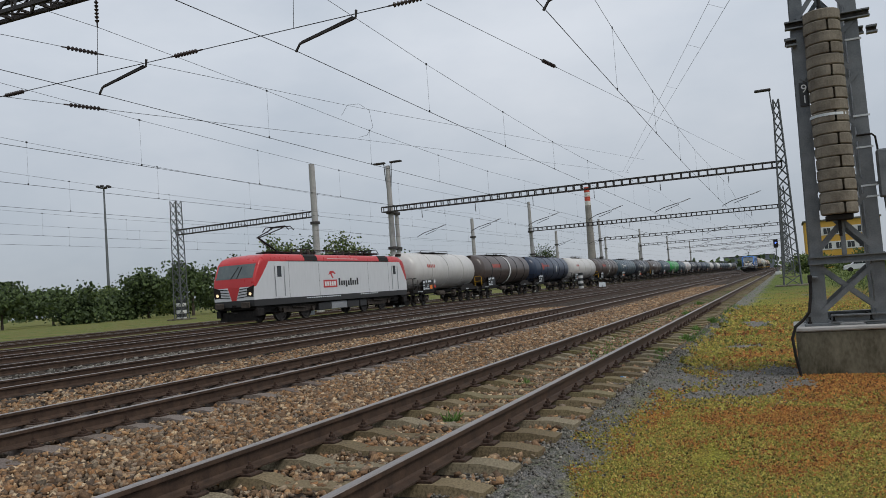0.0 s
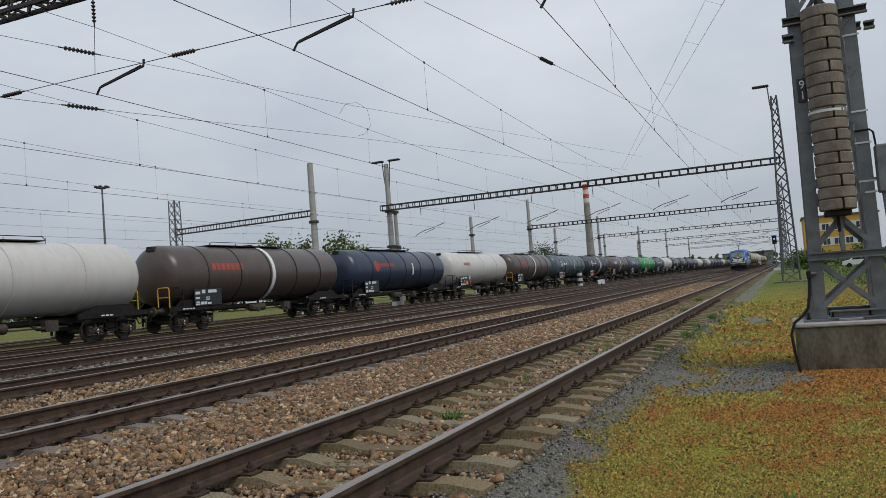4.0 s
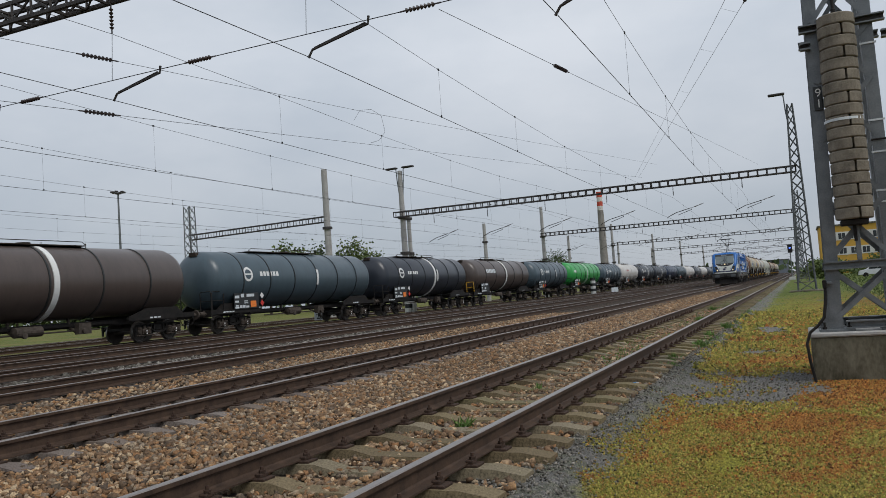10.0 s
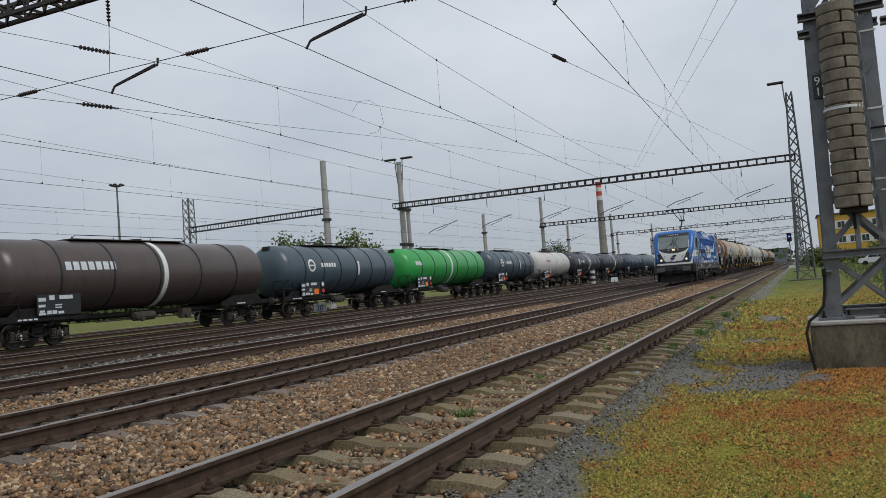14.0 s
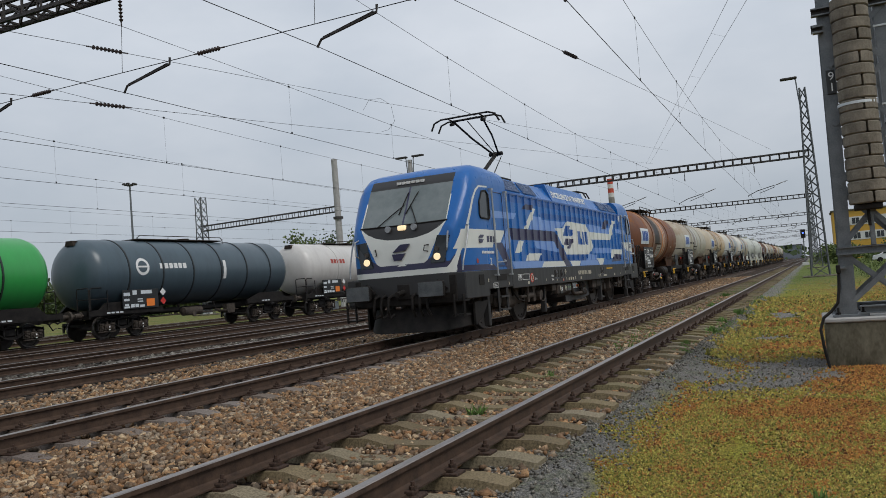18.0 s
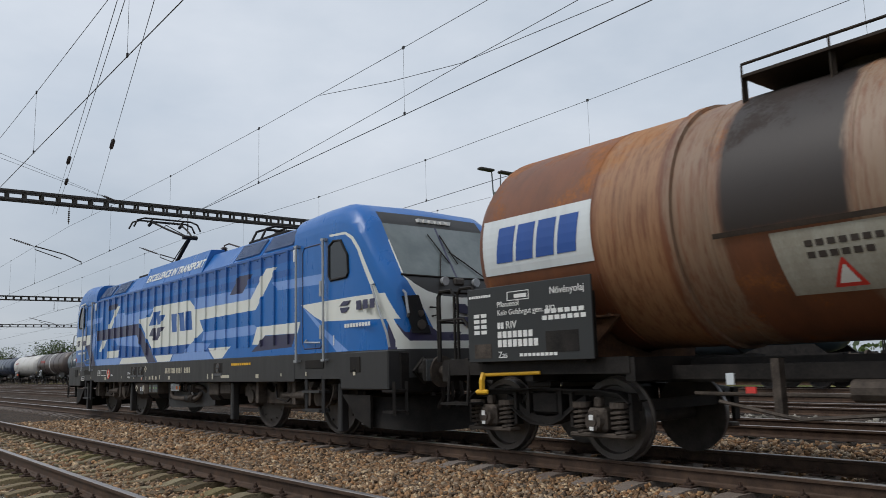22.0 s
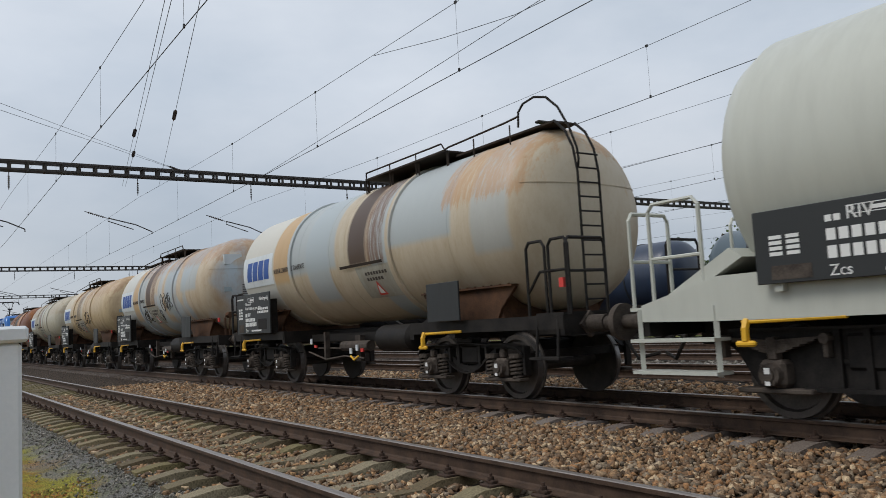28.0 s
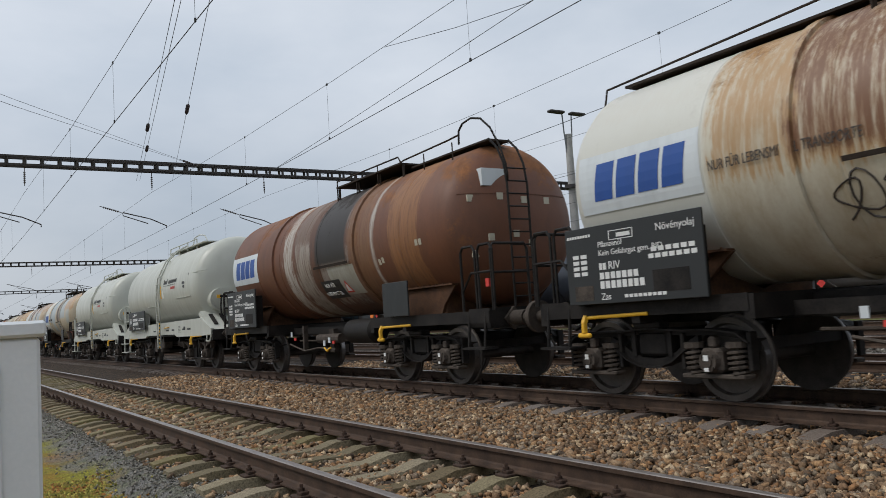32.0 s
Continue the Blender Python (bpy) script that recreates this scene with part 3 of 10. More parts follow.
GANTRIES = (-126.0, -81.0, -34.5, 12.5, 60.5, 103.0, 147.0, 192.0, 240.0, 300.0)
Z_BEAM = 8.2
for gy0 in GANTRIES:
    near = -90 < gy0 < 110
    right = 0.35 if gy0 > 0 else 3.0
    left = -31.4
    ladder_beam(gy0, right, Z_BEAM, left if gy0 != -34.5 else -52.0, Z_BEAM + 0.12, diagonal=gy0 == 12.5, step=0.62 if near else 1.0, depth=0.42 if gy0 > 0 else 0.33)
    if gy0 > 20:
        tw = lattice_tower(0.35, gy0, 13.2 if gy0 < 70 else 11.0, 1.15, 0.34, pitch=0.75 if gy0 < 70 else 1.2)
        if gy0 < 70:
            yard_lamps(tw, 13.2, (-1,))
    elif gy0 < 0:
        round_column(right, gy0, 10.5, 0.24, 0.16, "pale round concrete column holding a gantry")
    shift = 0.4 if gy0 == 60.5 else 0.0
    col = round_column(left + shift, gy0 + 0.7, 12.5 if gy0 > 50 else 11.5, 0.3, 0.2, "pale concrete column beside the far track")
    if gy0 in (60.5, -34.5):
        yard_lamps(col, 12.0, (-1, 1))
        round_column(left + shift - 0.2, gy0 + 2.2, 8.6, 0.2, 0.17, "short pale concrete column beside a taller one")
    for i, tx in enumerate(TRACKS):
        if near or i < 3:
            registration(gy0, tx, Z_BEAM)

# portal over the far sidings
round_column(-39.55, 62.5, 13.9, 0.34, 0.27, "plain thick concrete column standing behind the tank train")
lattice_tower(-55.85, 62.5, 11.95, 1.0, 0.75, 0.0, pitch=0.85, label="grey lattice mast with black and white striped foot")
ladder_beam(62.5, -55.85, 8.75, -39.6, 8.95, step=0.7, depth=0.5)
for sx in (-1, 1):
    for gy0 in (103, 147, 192, 240):
        if sx < 0:
            round_column(-39.6, gy0, 11, 0.3, 0.22, "pale concrete column among the far sidings")


def overhead_line(x, y0, y1, stagger, label="dark contact wire hung from a carrying wire by droppers"):
    t = thing("overhead_line", label, "overhead wire", "overhead wires", (x, 0, 0))
    contact, carry, drops = bmesh.new(), bmesh.new(), []
    stops = [g for g in GANTRIES if y0 <= g <= y1]
    pts_c, pts_m = [], []
    for j, (a, b) in enumerate(zip(stops, stops[1:])):
        for i in range(9):
            f = i / 8
            side = stagger * (1 if j % 2 else -1) * (1 - 2 * f)
            y = a + (b - a) * f
            low, top = 5.55, 7.15 - 4 * f * (1 - f) * 0.42
            if x in WIRE_Z:
                low, top = (float(np.interp(y, [p[0] for p in row], [p[1] for p in row])) for row in WIRE_Z[x])
            if i < 8 or b == stops[-1]:
                pts_c.append((side, y, low))
                pts_m.append((side, y, top))
            if 0 < i < 8:
                drops.append((side, y, low, top))
    part("contact_wire", tube(contact, pts_c, 0.0075, 5), M_WIRE, t)
    part("carrying_wire", tube(carry, pts_m, 0.0055, 5), M_WIRE, t)
    for side, y, za, zb in drops:
        if -60 < y < 110:
            bm = bmesh.new()
            rod(bm, (side, y, za), (side, y, zb), 0.003, 4)
            box(bm, side - 0.012, side + 0.012, y - 0.03, y + 0.03, zb - 0.02, zb + 0.03)
            box(bm, side - 0.012, side + 0.012, y - 0.02, y + 0.02, za - 0.01, za + 0.05)
            part("dropper", bm, M_WIRE, t)
    return t


for i, tx in enumerate(TRACKS + FAR_TRACKS):
    overhead_line(tx, -126, 300, 0.0 if i < 3 else 0.25)


def span_wire(points, r=0.0055, label="single dark cross wire with insulators", insul=()):
    t = thing("span_wire", label, "overhead wire", "overhead wires")
    part("wire", tube(bmesh.new(), points, r, 5), M_WIRE, t)
    for a, b in insul:
        bm = bmesh.new()
        insulator(bm, a, b, 8, 0.05)
        part("wire_insulator", bm, M_INSUL, t)
    return t


# ---- running gear shared by the wagons ----
def wheelset_mesh(r, holes=0, tread=0.135):
    bm = bmesh.new()
    rod(bm, (-1.0, 0, 0), (1.0, 0, 0), 0.08, 12)
    for s in (-1, 1):
        x = s * 0.75
        prof = [(-0.07 * s, 0.0), (-0.07 * s, r + 0.028), (-0.04 * s, r + 0.028), (-0.03 * s, r), (0.065 * s, r - 0.006), (0.065 * s, r - 0.07), (0.02 * s, r - 0.09), (0.02 * s, 0.19), (0.08 * s, 0.15), (0.08 * s, 0.0)]
        seg = 28
        rows = [[bm.verts.new((x + px, rr * math.cos(2 * math.pi * j / seg), rr * math.sin(2 * math.pi * j / seg))) for j in range(seg)] if rr > 0 else [bm.verts.new((x + px, 0, 0))] for px, rr in prof]
        faces = []
        for q, (a, b) in enumerate(zip(rows, rows[1:])):
            for j in range(seg):
                ring = [a[j % len(a)], a[(j + 1) % len(a)], b[(j + 1) % len(b)], b[j % len(b)]]
                ring = [v for i, v in enumerate(ring) if v not in ring[:i]]
                f = bm.faces.new(ring)
                f.material_index = 1 if q in (3,) else 0
                faces.append(f)
        bmesh.ops.recalc_face_normals(bm, faces=faces)
        for h in range(holes):
            a = 2 * math.pi * h / holes
            q = (x + s * 0.03, (r - 0.14) * math.cos(a), (r - 0.14) * math.sin(a))
            rod(bm, (q[0] - s * 0.02, q[1], q[2]), (q[0] + s * 0.012, q[1], q[2]), 0.02, 6)
    me = bpy.data.meshes.new("wheelset")
    bm.to_mesh(me)
    bm.free()
    me.materials.append(M_WHEEL)
    me.materials.append(M_TYRE)
    me.shade_smooth()
    me.set_sharp_from_angle(angle=radians(30))
    return me


WHEELS, LOCO_WHEELS = wheelset_mesh(0.46), wheelset_mesh(0.62, 12)


def mesh_from(name, bm, material, smooth=False):
    ob = part(name, bm, material, smooth=smooth)
    me = ob.data
    bpy.data.objects.remove(ob)
    return me


def band(bm, line, thick, x0, x1):
    """A plate that follows a line of (y, z), as thick as given below it."""
    return prism(bm, line + [(y, z - thick) for y, z in line[::-1]], 0, min(x0, x1), max(x0, x1))


def bogie_meshes():
    bm = bmesh.new()
    crown = [(-1.34, 0.66), (-1.2, 0.76), (-0.9, 0.8), (-0.5, 0.8), (0, 0.83), (0.5, 0.8), (0.9, 0.8), (1.2, 0.76), (1.34, 0.66)]
    belly = [(-0.66, 0.74), (-0.5, 0.66), (-0.34, 0.55), (-0.16, 0.485), (0, 0.47), (0.16, 0.485), (0.34, 0.55), (0.5, 0.66), (0.66, 0.74)]
    for s in (-1, 1):
        band(bm, crown, 0.07, s * 0.93, s * 1.0)
        band(bm, crown, 0.02, s * 0.86, s * 1.09)
        band(bm, belly, 0.09, s * 0.94, s * 1.0)
        band(bm, [(y, z - 0.085) for y, z in belly], 0.02, s * 0.88, s * 1.08)
        box(bm, s * 0.9, s * 1.1, -0.2, 0.2, 0.82, 0.9, 0.02)
        for a in (-0.9, 0.9):
            for q in (-0.43, 0.43):
                box(bm, s * 0.93, s * 1.05, a + q - 0.025, a + q + 0.025, 0.36, 0.76, 0.008)
        box(bm, s * 0.96, s * 1.02, -0.3, -0.24, 0.5, 0.8)
        box(bm, s * 0.96, s * 1.02, 0.24, 0.3, 0.5, 0.8)
    box(bm, -1.0, 1.0, -0.22, 0.22, 0.5, 0.8, 0.03)
    for y in (-1.26, 1.26):
        box(bm, -0.95, 0.95, y - 0.05, y + 0.05, 0.56, 0.68)
    for y in (-0.36, 0.36):
        rod(bm, (-0.8, y, 0.4), (0.8, y, 0.4), 0.04, 8)
    rod(bm, (0.7, -0.45, 0.45), (0.7, 0.45, 0.45), 0.03, 8)
    frame_me = mesh_from("bogie", bm, M_BLACK)
    bm = bmesh.new()
    box(bm, 0.9, 1.13, -0.14, 0.14, 0.33, 0.6, 0.04)
    rod(bm, (1.1, 0, 0.46), (1.18, 0, 0.46), 0.125, 14, 0.11)
    rod(bm, (1.17, 0, 0.46), (1.2, 0, 0.46), 0.06, 10)
    for a in range(4):
        w = radians(45 + 90 * a)
        rod(bm, (1.17, 0.09 * math.cos(w), 0.46 + 0.09 * math.sin(w)), (1.195, 0.09 * math.cos(w), 0.46 + 0.09 * math.sin(w)), 0.016, 6)
    box(bm, 1.0, 1.1, -0.05, 0.05, 0.6, 0.72, 0.02)
    box(bm, 0.93, 1.12, -0.4, 0.4, 0.275, 0.325, 0.012)
    axle_me = mesh_from("axle_box", bm, M_UNDER)
    bm = bmesh.new()
    rod(bm, (1.03, 0, 0.32), (1.03, 0, 0.64), 0.055, 8)
    turns, per = 5, 10
    tube(bm, [(1.03 + 0.092 * math.cos(2 * math.pi * k / per), 0.092 * math.sin(2 * math.pi * k / per), 0.335 + 0.27 * k / (turns * per)) for k in range(turns * per + 1)], 0.019, 5)
    rod(bm, (1.03, 0, 0.6), (1.03, 0, 0.66), 0.115, 12)
    spring_me = mesh_from("coil_spring", bm, M_UNDER)
    # heavy plate frame with leaf springs
    bm = bmesh.new()
    for s in (-1, 1):
        prism(bm, [(-1.5, 0.78), (-1.36, 0.9), (1.36, 0.9), (1.5, 0.78), (1.36, 0.66), (1.16, 0.34), (0.64, 0.3), (-0.64, 0.3), (-1.16, 0.34), (-1.36, 0.66)], 0, s * 0.92, s * 0.97)
        box(bm, s * 0.9, s * 1.06, -1.4, 1.4, 0.88, 0.91)
        box(bm, s * 0.95, s * 1.05, -0.62, 0.62, 0.3, 0.34)
        for y in (-0.28, 0.0, 0.28):
            box(bm, s * 0.96, s * 1.02, y - 0.03, y + 0.03, 0.34, 0.88)
        box(bm, s * 0.97, s * 0.99, -0.25, 0.25, 0.56, 0.6)
    box(bm, -1.0, 1.0, -0.22, 0.22, 0.5, 0.84, 0.03)
    leaf_frame = mesh_from("bogie", bm, M_BLACK)
    bm = bmesh.new()
    for k in range(6):
        half = 0.52 - 0.075 * k
        band(bm, [(-half, 0.79 - 0.024 * k + 0.03), (0, 0.79 - 0.024 * k), (half, 0.79 - 0.024 * k + 0.03)], 0.02, 1.0, 1.09)
    box(bm, 0.985, 1.105, -0.05, 0.05, 0.6, 0.82, 0.01)
    for y in (-0.55, 0.55):
        rod(bm, (0.97, y, 0.8), (1.12, y, 0.8), 0.05, 10)
        box(bm, 0.99, 1.1, y - 0.025, y + 0.025, 0.62, 0.8, 0.01)
    leaf_me = mesh_from("leaf_spring", bm, M_UNDER)
    return frame_me, axle_me, spring_me, leaf_frame, leaf_me


TAG_ME = mesh_from("axle_tag", box(box(bmesh.new(), 1.2, 1.206, -0.03, 0.03, 0.47, 0.53), 1.2, 1.206, -0.028, 0.028, 0.36, 0.4), M_WHITE)
BOGIE_ME, AXLE_ME, SPRING_ME, LEAF_FRAME_ME, LEAF_ME = bogie_meshes()
wheels_of = {"far": [[], []], "near": [[], []], "near_loco": [[], []], "far_loco": [[], []]}


def bogie(parent, y, train, base=1.8, leaf=False):
    b = shared("bogie", LEAF_FRAME_ME if leaf else BOGIE_ME, parent, (0, y, 0))
    for i, dy in enumerate((-base / 2, base / 2)):
        w = shared("wheelset", WHEELS, b, (0, dy, 0.46))
        wheels_of[train][i].append(w)
        shared("axle_box", AXLE_ME, b, (0, dy, 0))
        shared("axle_tag", TAG_ME, b, (0, dy, 0))
        shared("axle_box", AXLE_ME, b, (0, dy, 0), math.pi)
        if leaf:
            shared("leaf_spring", LEAF_ME, b, (0, dy, 0))
        else:
            for e in (-0.27, 0.27):
                shared("coil_spring", SPRING_ME, b, (0, dy + e, 0))
    return b


def buffer_mesh():
    bm = bmesh.new()
    rod(bm, (0, 0.0, 0), (0, 0.34, 0), 0.11, 14)
    rod(bm, (0, 0.0, 0), (0, 0.06, 0), 0.17, 4)
    rod(bm, (0, 0.3, 0), (0, 0.56, 0), 0.085, 14)
    rod(bm, (0, 0.56, 0), (0, 0.6, 0), 0.225, 20)
    return mesh_from("buffer", bm, M_UNDER, True)


BUFFER_ME = buffer_mesh()


def buffers(parent, half, z=1.03):
    for s in (-1, 1):
        shared("buffer", BUFFER_ME, parent, (s * 0.875, half - 0.6, z))
        shared("buffer", BUFFER_ME, parent, (s * 0.875, -half + 0.6, z), math.pi)
    for e in (-1, 1):
        bm = bmesh.new()
        tube(bm, [(0.0, e * (half - 0.55), 0.95), (0.0, e * (half - 0.2), 0.8), (0, e * (half - 0.02), 0.88)], 0.035)
        part("coupling", bm, M_BLACK, parent)
        bm = bmesh.new()
        tube(bm, [(0.35, e * (half - 0.55), 0.9), (0.33, e * (half - 0.3), 0.55), (0.2, e * (half - 0.05), 0.62)], 0.024)
        part("brake_hose", bm, M_BLACK, parent)


def on_tank(bm, quad, r, cz, n=8, cx=0.0):
    """A patch on the tank: four corners (y, z), laid onto its near side."""
    (y0, z0), (y1, z1), (y2, z2), (y3, z3) = quad
    rows = []
    for i in range(n + 1):
        f = i / n
        row = []
        for ya, za, yb, zb in ((y0, z0, y3, z3), (y1, z1, y2, z2)):
            y, z = ya + (yb - ya) * f, za + (zb - za) * f
            row.append(bm.verts.new((cx + math.sqrt(max(0.0, r * r - (z - cz) ** 2)), y, z)))
        rows.append(row)
    for a, b in zip(rows, rows[1:]):
        bm.faces.new((a[0], a[1], b[1], b[0]))
    return bm


def slab(bm, y0, y1, z0, z1, x, t=0.004):
    box(bm, x, x + t, y0, y1, z0, z1)
    return bm


TEXTS = {}


def text_on(parent, text, size, material, x, y, z, name="lettering", label=""):
    """Letters on a wall that faces +x; the same words share one mesh."""
    key = (text, size, material.name)
    if key not in TEXTS:
        ob = writing(name, text, size, material, None, SIDE)
        TEXTS[key] = ob.data
        bpy.data.objects.remove(ob)
    ob = shared(name, TEXTS[key], parent, (x, y, z))
    if label:
        ob["label"] = label
    return ob


def bars_on(parent, x, y, z, w, h, n, material, name="number_bar", t=0.004):
    step = w / n
    me = mesh_from(name, box(bmesh.new(), 0, t, 0, 0.74 * step, 0, h), material)
    for i in range(n):
        shared(name, me, parent, (x, y + i * step, z))


def data_board(parent, y0, y1, z0, z1, x=1.43, food=True, plain=False):
    b = part("data_board", box(bmesh.new(), x - 0.03, x, y0, y1, z0, z1, 0.006), M_BOARD, parent, "black board with white data marks")
    w, h = y1 - y0, z1 - z0
    at = lambda u, v: (x + 0.002, y0 + u * w, z0 + v * h)
    if food:
        text_on(b, "N\u00f6v\u00e9nyolaj", 0.115, M_WHITE, *at(0.7, 0.82))
        text_on(b, "Pflanzen\u00f6l", 0.095, M_WHITE, *at(0.27, 0.72))
        text_on(b, "Kein Gefahrgut gem. RID", 0.095, M_WHITE, *at(0.27, 0.61))
        bars_on(b, x, *at(0.02, 0.87)[1:], 0.2 * w, 0.035 * h, 9, M_WHITE, "small_bar")
    text_on(b, "RIV", 0.13 if food else 0.17, M_WHITE, *at(0.34, 0.43 if food else 0.74))
    text_on(b, "Zas" if food else "Zcs", 0.11 if food else 0.14, M_WHITE, *at(0.27, 0.05))
    bars_on(b, x, *at(0.27, 0.43 if food else 0.74)[1:], 0.06 * w, 0.085 * h, 2, M_WHITE)
    bars_on(b, x, *at(0.27, 0.31 if food else 0.5)[1:], 0.3 * w, 0.085 * h if food else 0.15 * h, 7, M_WHITE)
    bars_on(b, x, *at(0.27, 0.19 if food else 0.27)[1:], 0.34 * w, 0.095 * h if food else 0.16 * h, 8, M_WHITE)
    if plain:
        return b
    bars_on(b, x, *at(0.45, 0.06)[1:], 0.3 * w, 0.04 * h, 9, M_WHITE, "small_bar")
    for k in range(4):
        bars_on(b, x, *at(0.06, 0.6 - 0.075 * k)[1:], 0.13 * w, 0.05 * h, 2, M_WHITE, "small_bar")
    bars_on(b, x, *at(0.66, 0.58)[1:], 0.3 * w, 0.055 * h, 6, M_WHITE, "grid_cell")
    bars_on(b, x, *at(0.64, 0.5)[1:], 0.33 * w, 0.055 * h, 7, M_WHITE, "grid_cell")
    for u0, u1, v0, v1 in ((0.36, 0.54, 0.9, 0.91), (0.36, 0.54, 0.79, 0.8), (0.36, 0.365, 0.8, 0.9), (0.535, 0.54, 0.8, 0.9), (0.42, 0.52, 0.82, 0.87)):
        part("picture_frame", slab(bmesh.new(), y0 + u0 * w, y0 + u1 * w, z0 + v0 * h, z0 + v1 * h, x), M_WHITE, b)
    part("dull_patch", slab(bmesh.new(), y0 + 0.06 * w, y0 + 0.21 * w, z0 + 0.05 * h, z0 + 0.24 * h, x), M_UNDER, b)
    part("blank_patch", slab(bmesh.new(), y0 + 0.66 * w, y0 + 0.9 * w, z0 + 0.1 * h, z0 + 0.36 * h, x), M_BLACK, b)
    return b


def scrawl(parent, y0, z0, w, h, seed, r, cz, n=3):
    """Thin sprayed loops on the tank."""
    rng = random.Random(seed)
    for k in range(n):
        yc, zc = y0 + w * (k + 0.5) / n, z0
        a0, fy, fz = rng.uniform(0, 6), rng.choice((1, 2)), rng.choice((2, 3))
        pts = []
        for i in range(34):
            f = i / 33
            a = a0 + f * 7.5
            y = yc + w / n * (0.75 * (f - 0.5) + 0.32 * math.cos(fz * a))
            z = zc + h * (0.42 * math.sin(fy * a) + 0.16 * math.cos(3 * a))
            pts.append((math.sqrt(max(0.01, (r + 0.004) ** 2 - (z - cz) ** 2)), y, z))
        part("scrawl", tube(bmesh.new(), pts, 0.011, 4), M_NOTE, parent, "thin black sprayed scrawl")


M_BOARD = paint("black_data_board", (0.018, 0.02, 0.021), 0.5, 0.2)
M_SADDLE = surface("rust_brown_saddle", (0.04, 0.022, 0.015), (0.13, 0.066, 0.036), 0.8, 0.1, 3, 40, 0.2)
M_HATCH = surface("sooty_walkway", (0.02, 0.016, 0.014), (0.06, 0.045, 0.035), 0.8, 0.2, 5, 50, 0.2)
M_PLATE = paint("white_plate", (0.62, 0.66, 0.68), 0.5, 0.25)


def brake_handle(parent, y):
    bm = bmesh.new()
    rod(bm, (1.3, y - 0.05, 0.98), (1.3, y + 1.0, 1.0), 0.022, 8)
    tube(bm, [(1.3, y, 1.0), (1.34, y, 0.92), (1.34, y, 0.8)], 0.04)
    box(bm, 1.31, 1.37, y - 0.11, y + 0.11, 0.74, 0.8, 0.02)
    part("brake_lever", bm, M_YELLOW, parent, "yellow painted brake lever")
    part("stripe_board", box(bmesh.new(), 1.25, 1.276, y + 0.16, y + 0.8, 0.97, 1.12), M_BLACK, parent)
    for k in range(4):
        part("warning_stripe", prism(bmesh.new(), [(y + 0.18 + k * 0.15, 0.975), (y + 0.26 + k * 0.15, 0.975), (y + 0.31 + k * 0.15, 1.115), (y + 0.23 + k * 0.15, 1.115)], 0, 1.277, 1.282), M_YELLOW, parent, "yellow warning stripe")


def hoop(bm, x0, x1, y, z0, z1, r=0.022):
    tube(bm, [(x0, y, z0), (x0, y, z1 - 0.08), (x0 + 0.05 * (1 if x1 > x0 else -1), y, z1), (x1 - 0.05 * (1 if x1 > x0 else -1), y, z1), (x1, y, z1 - 0.08), (x1, y, z0)], r)


M_LABELGREEN = paint("small_green_label", (0.2, 0.36, 0.12), 0.5)
M_STICKER = paint("yellowed_label", (0.5, 0.46, 0.36), 0.6, 0.3)
M_PANEL = surface("dull_repaint_panel", (0.27, 0.25, 0.2), (0.4, 0.39, 0.34), 0.55, 0, 2.5, 40, 0.05, stretch=(1, 2, 0.5))
M_PATCHBLUE = paint("faded_blue_patch", (0.3, 0.36, 0.38), 0.6, 0.3)
M_NOTE = paint("dark_stencil_paint", (0.05, 0.04, 0.035), 0.6, 0.2)


